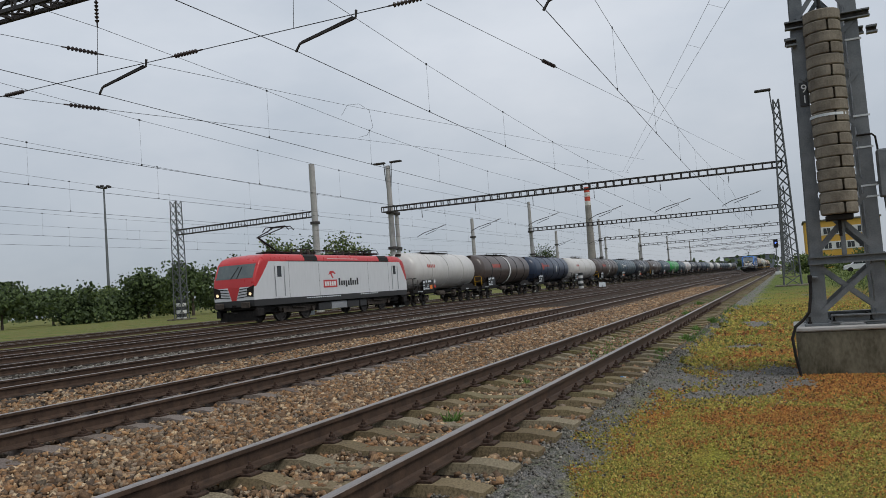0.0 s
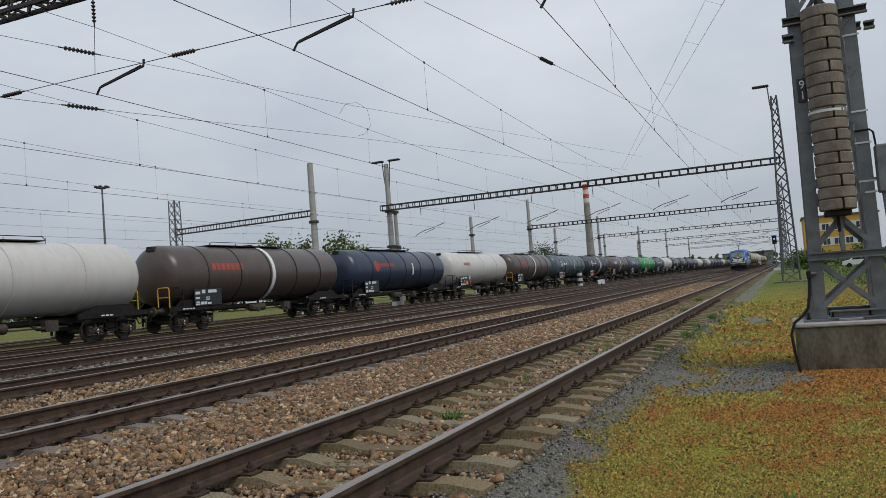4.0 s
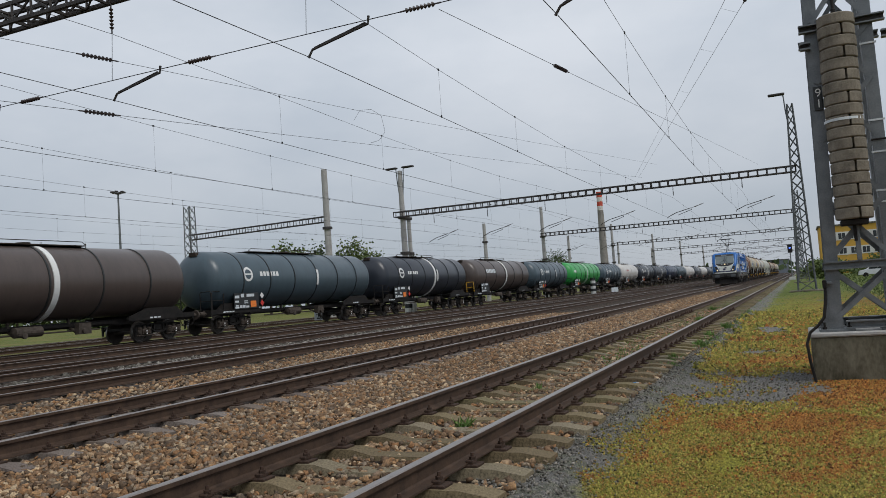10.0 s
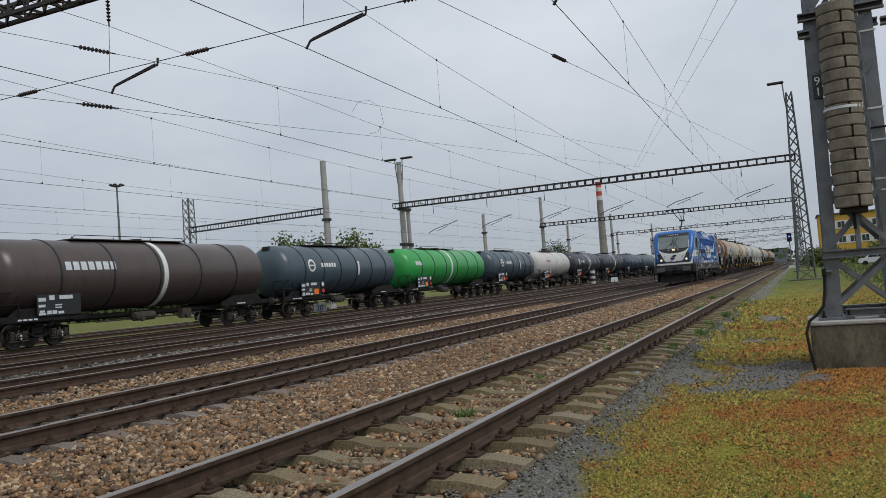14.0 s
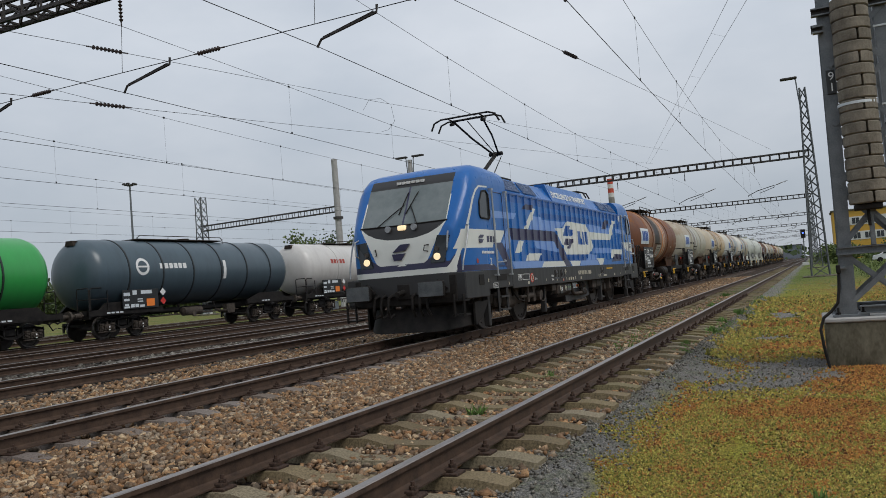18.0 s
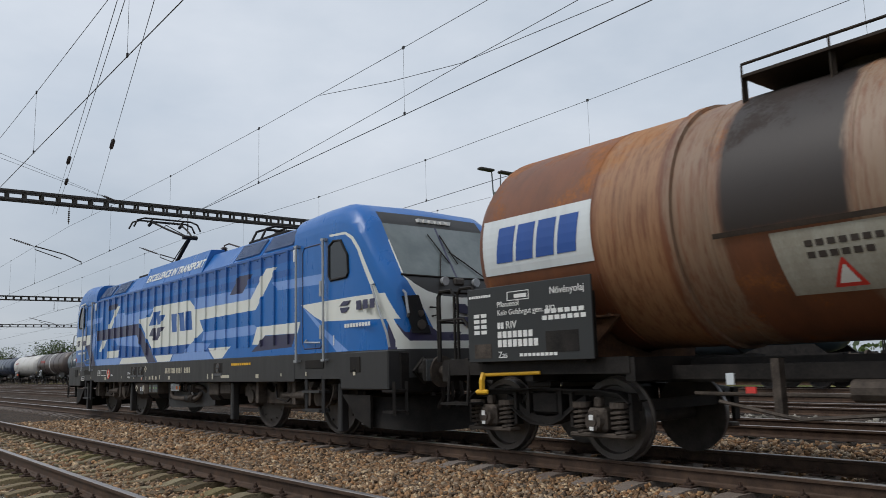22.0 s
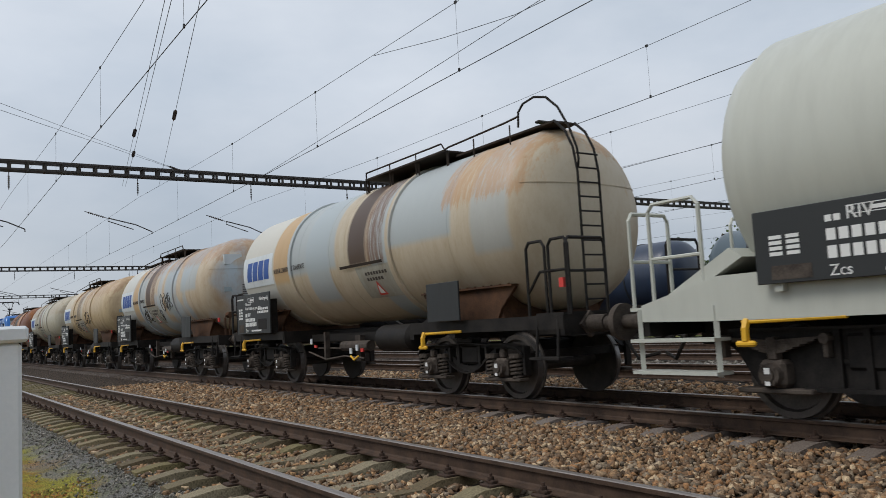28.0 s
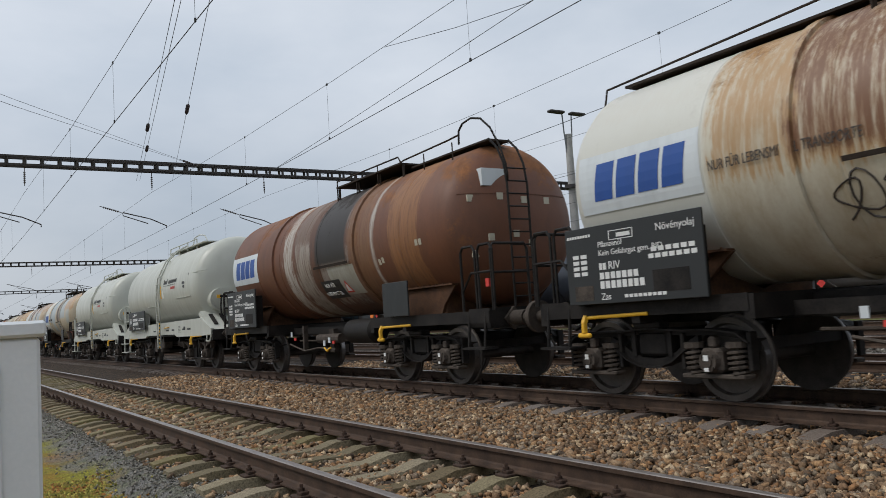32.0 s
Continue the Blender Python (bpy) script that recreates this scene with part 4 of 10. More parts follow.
def old_tank_wagon(tank_mat, label, ladder=False, board=True, note=False, scrawls=0, stickers=False, end_plate=False, plain=False):
    """Bogie tank wagon with a round tank, walkway, data board and a brake platform at one end."""
    t = thing("tank_wagon", label, "tank wagon", "wagons of the passing train")
    r, cz, a, b = 1.33, 2.573, -5.6, 5.4 if ladder else 5.1
    d = 1.8 if ladder else 0.0
    prof = [(a, 0), (a + 0.02, 0.4), (a + 0.09, 0.8), (a + 0.19, 1.08), (a + 0.33, 1.24), (a + 0.5, r)]
    for y in (-3.3, -2.3, -1.85, -0.45, 0.2, 1.85, 3.6):
        prof += [(y - 0.02, r), (y - 0.012, r + 0.006), (y + 0.012, r + 0.006), (y + 0.02, r)]
    prof += [(b - 0.5, r), (b - 0.33, 1.24), (b - 0.19, 1.08), (b - 0.09, 0.8), (b - 0.02, 0.4), (b, 0)]
    dome = [(0.0, b), (0.4, b - 0.02), (0.8, b - 0.09), (1.08, b - 0.19), (1.24, b - 0.33), (r, b - 0.5)]
    end_y = lambda x, z: float(np.interp(math.hypot(x, z - cz), [p[0] for p in dome], [p[1] for p in dome]))
    part("tank", lathe_y(bmesh.new(), prof, 0, cz, 56), tank_mat, t, smooth=True)
    for y in (-2.3, 1.85):
        part("tank_band", lathe_y(bmesh.new(), [(y - 0.07, r + 0.004), (y - 0.06, r + 0.04), (y + 0.06, r + 0.04), (y + 0.07, r + 0.004)], 0, cz, 48), tank_mat, t, smooth=True)
    # underframe
    part("centre_sill", box(bmesh.new(), -0.3, 0.3, -6.0, 6.0, 0.86, 1.12), M_BLACK, t)
    for s in (-1, 1):
        for y0, y1 in ((-6.0, -2.9), (2.4, 6.0)):
            part("side_sill", box(bmesh.new(), s * 1.2, s * 1.3, y0, y1, 0.98, 1.16), M_BLACK, t)
        part("inner_sill", box(bmesh.new(), s * 0.55, s * 0.65, -6.0, 6.0, 0.9, 1.05), M_BLACK, t)
    for y in (-6.0, -4.4, -2.9, 2.4, 3.55, 5.95):
        part("cross_member", box(bmesh.new(), -1.29, 1.29, y - 0.06, y + 0.06, 0.9, 1.15), M_BLACK, t)
    for y in (-4.45, 3.55):
        bm = bmesh.new()
        for s in (-1, 1):
            prism(bm, [(y - 0.75, 1.14), (y + 0.75, 1.14), (y + 0.85, 1.3), (y + 1.2, 1.6), (y + 0.9, 1.64), (y - 0.9, 1.64), (y - 1.2, 1.6), (y - 0.85, 1.3)], 0, s * 0.95, s * 1.0)
            bar(bm, (s * 0.98, y - 1.18, 1.62), (s * 0.98, y + 1.18, 1.62), 0.16, 0.025)
            for k in range(12):
                rod(bm, (s * 1.04, y - 1.1 + k * 0.2, 1.63), (s * 1.04, y - 1.1 + k * 0.2, 1.65), 0.018, 6)
        for q in (-0.8, 0.8):
            prism(bm, [(-0.95, 1.14), (0.95, 1.14), (0.95, 1.62), (0.6, 1.36), (0, 1.2), (-0.6, 1.36), (-0.95, 1.62)], 1, y + q - 0.04, y + q + 0.04)
        part("saddle", bm, M_SADDLE, t, "rust-brown tank saddle")
        bogie(t, y, "near")
        brake_handle(t, y - 0.75)
    buffers(t, 6.6)
    # brake gear below the tank
    bm = bmesh.new()
    lathe_y(bm, [(0.88, 0), (0.9, 0.16), (0.98, 0.235), (1.98, 0.235), (2.06, 0.16), (2.08, 0)], 0.95, 0.93, 20)
    part("air_reservoir", bm, M_BLACK, t, "black air reservoir", True)
    bm = bmesh.new()
    rod(bm, (0.6, -2.6, 0.75), (0.6, 2.0, 0.72), 0.02, 6)
    rod(bm, (0.9, -0.8, 0.8), (0.9, 0.3, 0.8), 0.1, 10)
    box(bm, 0.9, 1.0, -1.5, -1.42, 0.55, 1.1)
    box(bm, 0.7, 0.8, -0.5, -0.3, 0.5, 1.0)
    tube(bm, [(1.1, -2.0, 0.7), (1.1, -1.2, 0.55), (1.1, -0.4, 0.62), (1.1, 0.4, 0.58)], 0.018)
    part("brake_rigging", bm, M_UNDER, t)
    for y, z in ((-1.9, 0.86), (0.1, 0.72), (-0.15, 0.66)):
        part("brake_tag", box(bmesh.new(), 1.1, 1.12, y, y + 0.08, z, z + 0.11), M_PLATE, t, "white brake setting tag")
    for y, z in ((-1.7, 0.78), (0.3, 0.7)):
        part("brake_setting", box(bmesh.new(), 1.1, 1.125, y, y + 0.1, z, z + 0.06), M_REDTAG, t, "red brake setting lever")
    bm = bmesh.new()
    tube(bm, [(1.12, -0.1, 0.62), (1.13, 0.05, 0.55), (1.12, 0.2, 0.62)], 0.02)
    part("drain_lever", bm, M_YELLOW, t, "yellow drain lever")
    # boards
    if board:
        data_board(t, -5.32, -3.25, 1.14, 2.06, 1.44, plain=plain)
        for y in (-5.2, -3.5):
            part("board_bracket", box(bmesh.new(), 1.2, 1.4, y, y + 0.1, 1.12, 1.9), M_BLACK, t)
        pl = part("name_plate", on_tank(bmesh.new(), [(-5.1, 2.22), (-3.3, 2.22), (-3.3, 2.92), (-5.1, 2.92)], r + 0.008, cz), M_PLATE, t, "white plate with slanted blue letter shapes")
        for k in range(4):
            y = -4.86 + k * 0.345
            part("letter_block", on_tank(bmesh.new(), [(y, 2.36), (y + 0.29, 2.36), (y + 0.36, 2.8), (y + 0.07, 2.8)], r + 0.013, cz, 4), M_LOGOBLUE, pl, "slanted blue block")
        if note:
            writing("notice", "NUR F\u00dcR LEBENSMITTEL TRANSPORTE", 0.15, M_NOTE, t, Matrix.Translation((r + 0.012, -3.2, 2.42)) @ SIDE @ Matrix.Diagonal((0.62, 1, 1, 1)), "dark stencilled notice")
    part("hinged_board", box(bmesh.new(), 1.4, 1.43, 3.1, 3.95, 1.16, 1.74, 0.006), M_BOARD, t, "blank black hinged board")
    side = part("access_panel", on_tank(bmesh.new(), [(d - 1.2, 1.66), (d + 0.05, 1.66), (d, 2.22), (d - 1.25, 2.22)], r + 0.012, cz), M_PANEL, t, "dull pale panel with a warning triangle")
    for row, z in enumerate((2.06, 1.96)):
        for k in range(0 if plain or (ladder and stickers) else 8 - row * 2):
            part("stencil", on_tank(bmesh.new(), [(d - 0.95 + k * 0.1, z), (d - 0.88 + k * 0.1, z), (d - 0.88 + k * 0.1, z + 0.055), (d - 0.95 + k * 0.1, z + 0.055)], r + 0.016, cz, 1), M_NOTE, side)
    part("warning_triangle", on_tank(bmesh.new(), [(d - 0.82, 1.7), (d - 0.52, 1.7), (d - 0.66, 1.94), (d - 0.68, 1.94)], r + 0.016, cz, 2), M_REDTAG, side, "red warning triangle")
    part("triangle_face", on_tank(bmesh.new(), [(d - 0.76, 1.73), (d - 0.58, 1.73), (d - 0.66, 1.88), (d - 0.68, 1.88)], r + 0.02, cz, 2), M_WHITE, side)
    part("panel_lip", on_tank(bmesh.new(), [(d - 1.8, 2.24), (d - 0.2, 2.24), (d - 0.2, 2.29), (d - 1.8, 2.29)], r + 0.035, cz, 2), M_HATCH, t)
    if ladder and stickers:
        plate = part("food_plate", on_tank(bmesh.new(), [(d - 1.75, 1.62), (d - 0.86, 1.62), (d - 0.86, 1.98), (d - 1.75, 1.98)], r + 0.016, cz, 4), M_BOARD, t, "dark plate with a white food notice")
        for text_, y_, z_ in (("NUR F\u00dcR", d - 1.55, 1.84), ("LEBENSMITTEL", d - 1.68, 1.68)):
            writing("notice", text_, 0.13, M_WHITE, plate, Matrix.Translation((r * math.cos(math.asin(min(0.95, (cz - z_ - 0.04) / r))) + 0.03, y_, z_)) @ Matrix.Rotation(math.asin(min(0.95, (cz - z_ - 0.04) / r)), 4, "Y") @ SIDE @ Matrix.Diagonal((0.85, 1, 1, 1)), "white notice lettering")
    if scrawls:
        scrawl(t, -2.0, 1.95, 2.2, 0.4, scrawls, r, cz, 4)
        scrawl(t, 0.4, 2.3, 1.2, 0.5, scrawls + 1, r, cz, 2)
    part("end_seam", tube(bmesh.new(), [(x, end_y(x, cz + 0.42) + 0.004, cz + 0.42) for x in [1.12 - 0.14 * i for i in range(17)]], 0.008, 4), tank_mat, t)
    if stickers:
        for y, z in ((2.75, 2.1), (2.87, 2.12), (4.1, 2.3), (4.22, 2.3)):
            part("sticker", on_tank(bmesh.new(), [(y, z), (y + 0.085, z), (y + 0.085, z + 0.1), (y, z + 0.1)], r + 0.01, cz, 1), M_STICKER, t, "small yellowed square label")
        for x, z in ((0.95, 2.92), (0.45, 2.95), (0.0, 2.9), (0.9, 2.05), (0.65, 2.3), (0.2, 2.35), (-0.1, 2.2), (-0.5, 2.9)):
            y = end_y(x, z)
            part("sticker", box(bmesh.new(), x - 0.055, x + 0.055, y - 0.03, y + 0.012, z - 0.055, z + 0.055), M_STICKER, t, "small yellowed square label")
    if not ladder and not stickers:
        for x, z, w, hh in ((0.62, 2.42, 0.32, 0.13), (-0.45, 2.42, 0.4, 0.15)):
            y = end_y(x, z)
            part("blue_patch", box(bmesh.new(), x - w / 2, x + w / 2, y - 0.06, y + 0.008, z - hh / 2, z + hh / 2), M_PATCHBLUE, t, "faded pale blue patch")
        for k in range(6):
            part("list_line", box(bmesh.new(), 0.1, 0.28, end_y(0.2, 2.4) - 0.05, end_y(0.2, 2.4) + 0.012, 2.28 + k * 0.05, 2.3 + k * 0.05), M_NOTE, t)
    if end_plate:
        part("end_plate", box(bmesh.new(), 0.25, 0.75, end_y(0.5, 3.3) - 0.1, end_y(0.5, 3.3) + 0.03, 3.12, 3.4), M_PLATE, t, "blank worn white plate")
    # dome, walkway and rails
    bm = bmesh.new()
    rod(bm, (0, d - 0.7, 3.8), (0, d - 0.7, 4.08), 0.3, 18)
    rod(bm, (0, d, 3.8), (0, d, 4.06), 0.12, 12)
    part("filling_dome", bm, M_HATCH, t)
    bm = bmesh.new()
    box(bm, -0.75, 0.75, d - 1.7, d + 1.0, 3.95, 3.98)
    part("dome_platform", bm, M_HATCH, t, "dark grated dome platform")
    if ladder:
        part("walkway", box(bmesh.new(), 0.05, 0.5, d + 1.0, 5.2, 3.88, 3.91), M_HATCH, t, "dark grated walkway on the tank")
    front = not ladder and not stickers
    if front:
        part("walkway", box(bmesh.new(), 0.1, 0.5, -5.0, d - 1.7, 3.88, 3.91), M_HATCH, t, "dark grated walkway on the tank")
    bm = bmesh.new()
    for x in (0.72,):
        tube(bm, ([(x, -5.2, 3.5), (x, -5.1, 3.86), (x, d - 1.8, 3.98)] if front else [(x, d - 1.7, 3.7)]) + [(x, d - 1.7, 4.1), (x, d + 0.9, 4.1), (x, d + 1.0, 3.98)] + ([(x, d + 1.1, 4.0), (x, 4.4, 4.04), (x, 4.7, 4.06)] if ladder else []), 0.016)
        for y in (d - 1.7, d - 0.8, d + 0.1) + ((3.6, 4.5) if ladder else ()):
            rod(bm, (x, y, 3.62), (x, y, 3.98 if y > d + 1 else 4.09), 0.012, 5)
        for y in (d - 1.7, d - 0.8, d + 0.1, d + 1.0):
            bar(bm, (x - 0.05, y, 3.62), (x - 0.05, y, 3.96), 0.04)
    part("walkway_rail", bm, M_HATCH, t)
    # railed platforms at the ends
    for e in ((-1, 1) if ladder else (-1,)):
        part("end_platform", box(bmesh.new(), -1.3, 1.3, min(e * 5.5, e * 6.02), max(e * 5.5, e * 6.02), 1.15, 1.19), M_BLACK, t)
        for y in (5.35, 5.78):
            bm = bmesh.new()
            tube(bm, [(1.28, e * y, 1.16), (1.28, e * y, 2.04), (1.28, e * (y + 0.06), 2.12), (1.28, e * (y + 0.3), 2.12), (1.28, e * (y + 0.36), 2.04), (1.28, e * (y + 0.36), 1.16)], 0.022)
            part("platform_rail", bm, M_BLACK, t, "dark tubular rail")
        bm = bmesh.new()
        tube(bm, [(1.28, e * 5.35, 1.45), (1.28, e * 5.6, 1.72), (1.28, e * 6.14, 1.72)], 0.02)
        part("slanted_rail", bm, M_BLACK, t)
        for q in (-1, 1):
            bm = bmesh.new()
            hoop(bm, q * 1.28, q * 0.6, e * 6.1, 1.16, 2.12)
            rod(bm, (q * 0.62, e * 6.1, 1.7), (q * 1.26, e * 6.1, 1.7), 0.018, 6)
            part("end_rail", bm, M_BLACK, t)
        bm = bmesh.new()
        tube(bm, [(1.28, e * 5.5, 1.15), (1.33, e * 5.5, 0.62), (1.33, e * 5.9, 0.62), (1.28, e * 5.9, 1.15)], 0.024)
        box(bm, 1.14, 1.4, min(e * 5.42, e * 5.98), max(e * 5.42, e * 5.98), 0.6, 0.63)
        part("shunter_step", bm, M_BLACK, t)
    if not ladder:
        bm = bmesh.new()
        tube(bm, [(0.9, 5.4, 1.16), (0.9, 5.4, 1.6), (0.88, 5.36, 1.68), (0.2, 5.36, 1.7), (-0.3, 5.36, 1.68)], 0.028)
        rod(bm, (0.75, 5.2, 1.7), (0.75, 5.42, 1.7), 0.085, 12)
        rod(bm, (-0.1, 5.24, 1.7), (-0.1, 5.4, 1.7), 0.065, 12)
        tube(bm, [(0.75, 5.36, 1.7), (0.78, 5.38, 1.4), (0.78, 5.36, 1.16)], 0.02)
        part("end_valve", bm, M_SADDLE, t, "rusty outlet valve at the tank end")
        bm = bmesh.new()
        tube(bm, [(1.28, 5.5, 1.15), (1.33, 5.5, 0.62), (1.33, 5.9, 0.62), (1.28, 5.9, 1.15)], 0.024)
        part("shunter_step", bm, M_BLACK, t)
    bm = bmesh.new()
    box(bm, 1.26, 1.3, 5.97, 6.05, 1.5, 1.62)
    part("tail_bracket", bm, M_REDTAG, t)
    if ladder:
        bm = bmesh.new()
        for x in (0.1, 0.5):
            tube(bm, [(x, 5.62, 1.2), (x, 5.62, 3.1), (x, 5.56, 3.45), (x, 5.42, 3.72), (x, 5.22, 3.9)], 0.02)
        for k in range(11):
            rod(bm, (0.1, 5.62, 1.35 + 0.2 * k), (0.5, 5.62, 1.35 + 0.2 * k), 0.014, 5)
        tube(bm, [(0.72, 4.7, 3.9), (0.72, 4.72, 4.12), (0.71, 4.82, 4.22), (0.7, 5.05, 4.26), (0.68, 5.28, 4.2), (0.64, 5.46, 4.02), (0.6, 5.62, 3.7), (0.58, 5.72, 3.4), (0.56, 5.72, 3.24), (0.5, 5.64, 3.16)], 0.018)
        part("end_ladder", bm, M_BLACK, t, "dark ladder up the tank end")
    return t


def powder_wagon():
    """Pale grey-green bogie tank wagon with deep side sills and sloping tank ends."""
    t = thing("tank_wagon", "clean pale grey-green tank wagon with deep sills and side ladder", "tank wagon", "wagons of the passing train")
    r, cz = 1.42, 2.55
    a, b = -5.05, 5.15
    prof = [(a, 0), (a + 0.03, 0.45), (a + 0.1, 0.85), (a + 0.2, 1.12), (a + 0.34, 1.3), (a + 0.58, r), (b - 0.5, r), (b - 0.46, r - 0.005), (b - 0.36, 1.38), (b - 0.26, 1.29), (b - 0.17, 1.12), (b - 0.09, 0.85), (b - 0.02, 0.45), (b, 0)]
    part("tank", lathe_y(bmesh.new(), prof, 0, cz, 64), M_RAILGREEN, t, smooth=True)
    for s in (-1, 1):
        bm = bmesh.new()
        prism(bm, [(-5.9, 1.02), (-5.0, 1.0), (-2.2, 1.0), (-1.9, 1.08), (1.9, 1.08), (2.2, 1.0), (5.0, 1.0), (5.9, 1.02), (5.9, 1.2), (4.9, 1.52), (-4.9, 1.45), (-5.9, 1.2)], 0, s * 1.22, s * 1.32)
        part("side_sill", bm, M_RAILGREEN, t)
    bm = bmesh.new()
    box(bm, -1.25, 1.25, -5.9, 5.9, 1.02, 1.12)
    for y in (-5.9, 5.9):
        box(bm, -1.28, 1.28, y - 0.06, y + 0.06, 0.86, 1.16)
    part("underframe", bm, M_BLACK, t)
    for e in (-1, 1):
        bm = bmesh.new()
        prism(bm, [(e * 5.85, 1.14), (e * 4.75, 1.72), (e * 4.6, 1.62), (e * 5.6, 1.12)], 0, -1.28, 1.28)
        part("end_slope", bm, M_RAILGREEN, t)
        for k in range(8):
            x = -1.05 + 0.3 * k
            slot = bmesh.new()
            bar(slot, (x, e * 5.02, 1.612), (x, e * 5.58, 1.312), 0.11, 0.03, (0, e * 0.45, 0.85))
            part("slope_slot", slot, M_BLACK, t, "dark slot in the end slope")
    for y in (-3.6, 3.6):
        bogie(t, y, "near", leaf=True)
        brake_handle(t, -4.6 if y < 0 else 3.9)
    buffers(t, 6.6)
    oval = lambda k: [(0.15 + q * 0.62 + k * math.cos(w), 2.04 + k * math.sin(w)) for q, a0 in ((1, -90), (-1, 90)) for w in [radians(a0 + 18 * i) for i in range(11)]]
    part("inspection_cover", prism(prism(bmesh.new(), oval(0.33), 1, 4.90, 5.24), oval(0.27), 1, 5.24, 5.27), M_RAILGREEN, t, "bolted oblong cover with a spigot")
    for x, z in [(0.15 + q * 0.62 + 0.3 * math.cos(w), 2.04 + 0.3 * math.sin(w)) for q, a0 in ((1, -90), (-1, 90)) for w in [radians(a0 + 30 * i) for i in range(7)]] + [(-0.3 + 0.18 * i, 2.04 + q * 0.3) for i in range(6) for q in (-1, 1)]:
        part("cover_bolt", rod(bmesh.new(), (x, 5.23, z), (x, 5.26, z), 0.02, 6), M_RAILGREEN, t)
    part("outlet_spigot", rod(bmesh.new(), (0.55, 5.24, 2.1), (0.55, 5.42, 2.1), 0.1, 14), M_RAILGREEN, t)
    part("outlet_valve", rod(rod(bmesh.new(), (0.45, 5.46, 2.1), (0.9, 5.48, 2.12), 0.04, 8), (0.55, 5.40, 2.1), (0.55, 5.50, 2.1), 0.07, 10), M_BLACK, t)
    part("outlet_hose", tube(bmesh.new(), [(0.85, 5.48, 2.12), (0.88, 5.50, 1.8), (0.88, 5.52, 1.5)], 0.022), M_BLACK, t)
    part("valve_tag", box(bmesh.new(), 0.86, 0.98, 5.46, 5.50, 2.06, 2.16), M_YELLOW, t)
    # ladder
    bm = bmesh.new()
    for y in (0.25, 0.62):
        tube(bm, [(1.44, y, 0.62), (1.46, y, 1.6), (1.47, y, 2.4), (1.4, y, 3.0), (1.1, y, 3.6), (0.75, y, 3.95), (0.45, y, 4.12)], 0.024)
    for k in range(13):
        z = 0.72 + 0.26 * k
        x = 1.46 if z < 2.6 else max(0.5, math.sqrt(max(0.05, 1.5 ** 2 - (z - 2.5) ** 2)))
        rod(bm, (x, 0.25, z), (x, 0.62, z), 0.018, 6)
    part("side_ladder", bm, M_RAILGREEN, t)
    for k in range(7):
        part("ladder_stripe", box(bmesh.new(), 1.465, 1.49, 0.6, 0.64, 0.66 + k * 0.13, 0.72 + k * 0.13), M_YELLOW, t, "yellow stripe on the ladder foot")
        part("ladder_stripe", box(bmesh.new(), 1.465, 1.489, 0.6, 0.64, 0.725 + k * 0.13, 0.785 + k * 0.13), M_BLACK, t, "black stripe on the ladder foot")
    bm = bmesh.new()
    box(bm, -0.35, 0.55, -1.4, 3.0, 4.0, 4.03)
    for y in (-1.4, -0.2, 0.9, 2.0):
        rod(bm, (0.5, y, 3.85), (0.5, y, 4.2), 0.018, 6)
    tube(bm, [(0.5, -1.4, 4.05), (0.5, -1.35, 4.2), (0.5, 2.0, 4.2)], 0.018)
    tube(bm, [(0.5, 1.6, 4.03), (0.5, 1.7, 4.25), (0.5, 2.3, 4.3), (0.5, 2.9, 4.22), (0.5, 3.2, 4.0)], 0.018)
    part("walkway", bm, M_RAILGREEN, t, "pale roof walkway with hand rails")
    # boards and marks
    data_board(t, -4.35, -1.7, 1.32, 2.0, 1.44, False)
    for y in (-4.2, -2.0):
        part("board_bracket", box(bmesh.new(), 1.2, 1.4, y, y + 0.08, 1.25, 1.9), M_RAILGREEN, t)
    for k in range(13):
        y = 1.08 + k * 0.128
        if k != 4:
            part("letter_block", on_tank(bmesh.new(), [(y, 2.75), (y + 0.085, 2.75), (y + 0.105, 2.86 if k not in (0, 3) else 2.92), (y + 0.022, 2.86 if k not in (0, 3) else 2.92)], r + 0.008, cz, 2), M_BOARD, t, "dark grey letter block")
    for k in range(24):
        part("dot", on_tank(bmesh.new(), [(1.08 + k * 0.062, 2.68), (1.11 + k * 0.062, 2.68), (1.11 + k * 0.062, 2.705), (1.08 + k * 0.062, 2.705)], r + 0.008, cz, 1), M_BOARD, t)
    for k in range(8):
        part("red_letter_block", on_tank(bmesh.new(), [(2.0 + k * 0.072, 2.55), (2.05 + k * 0.072, 2.55), (2.06 + k * 0.072, 2.63), (2.01 + k * 0.072, 2.63)], r + 0.008, cz, 1), M_REDTAG, t)
    bm = bmesh.new()
    on_tank(bm, [(0.85, 2.3), (1.15, 2.3), (1.01, 2.58), (0.99, 2.58)], r + 0.008, cz, 3)
    part("warning_triangle", bm, M_WHITE, t, "white and red warning triangle")
    bm = bmesh.new()
    on_tank(bm, [(0.66, 2.3), (0.8, 2.3), (0.8, 2.6), (0.66, 2.6)], r + 0.008, cz, 3)
    part("hazard_sticker", bm, M_YELLOW, t)
    bm = bmesh.new()
    on_tank(bm, [(0.66, 2.64), (0.8, 2.64), (0.73, 2.76), (0.73, 2.76)], r + 0.008, cz, 1)
    part("hazard_sticker", bm, M_YELLOW, t)
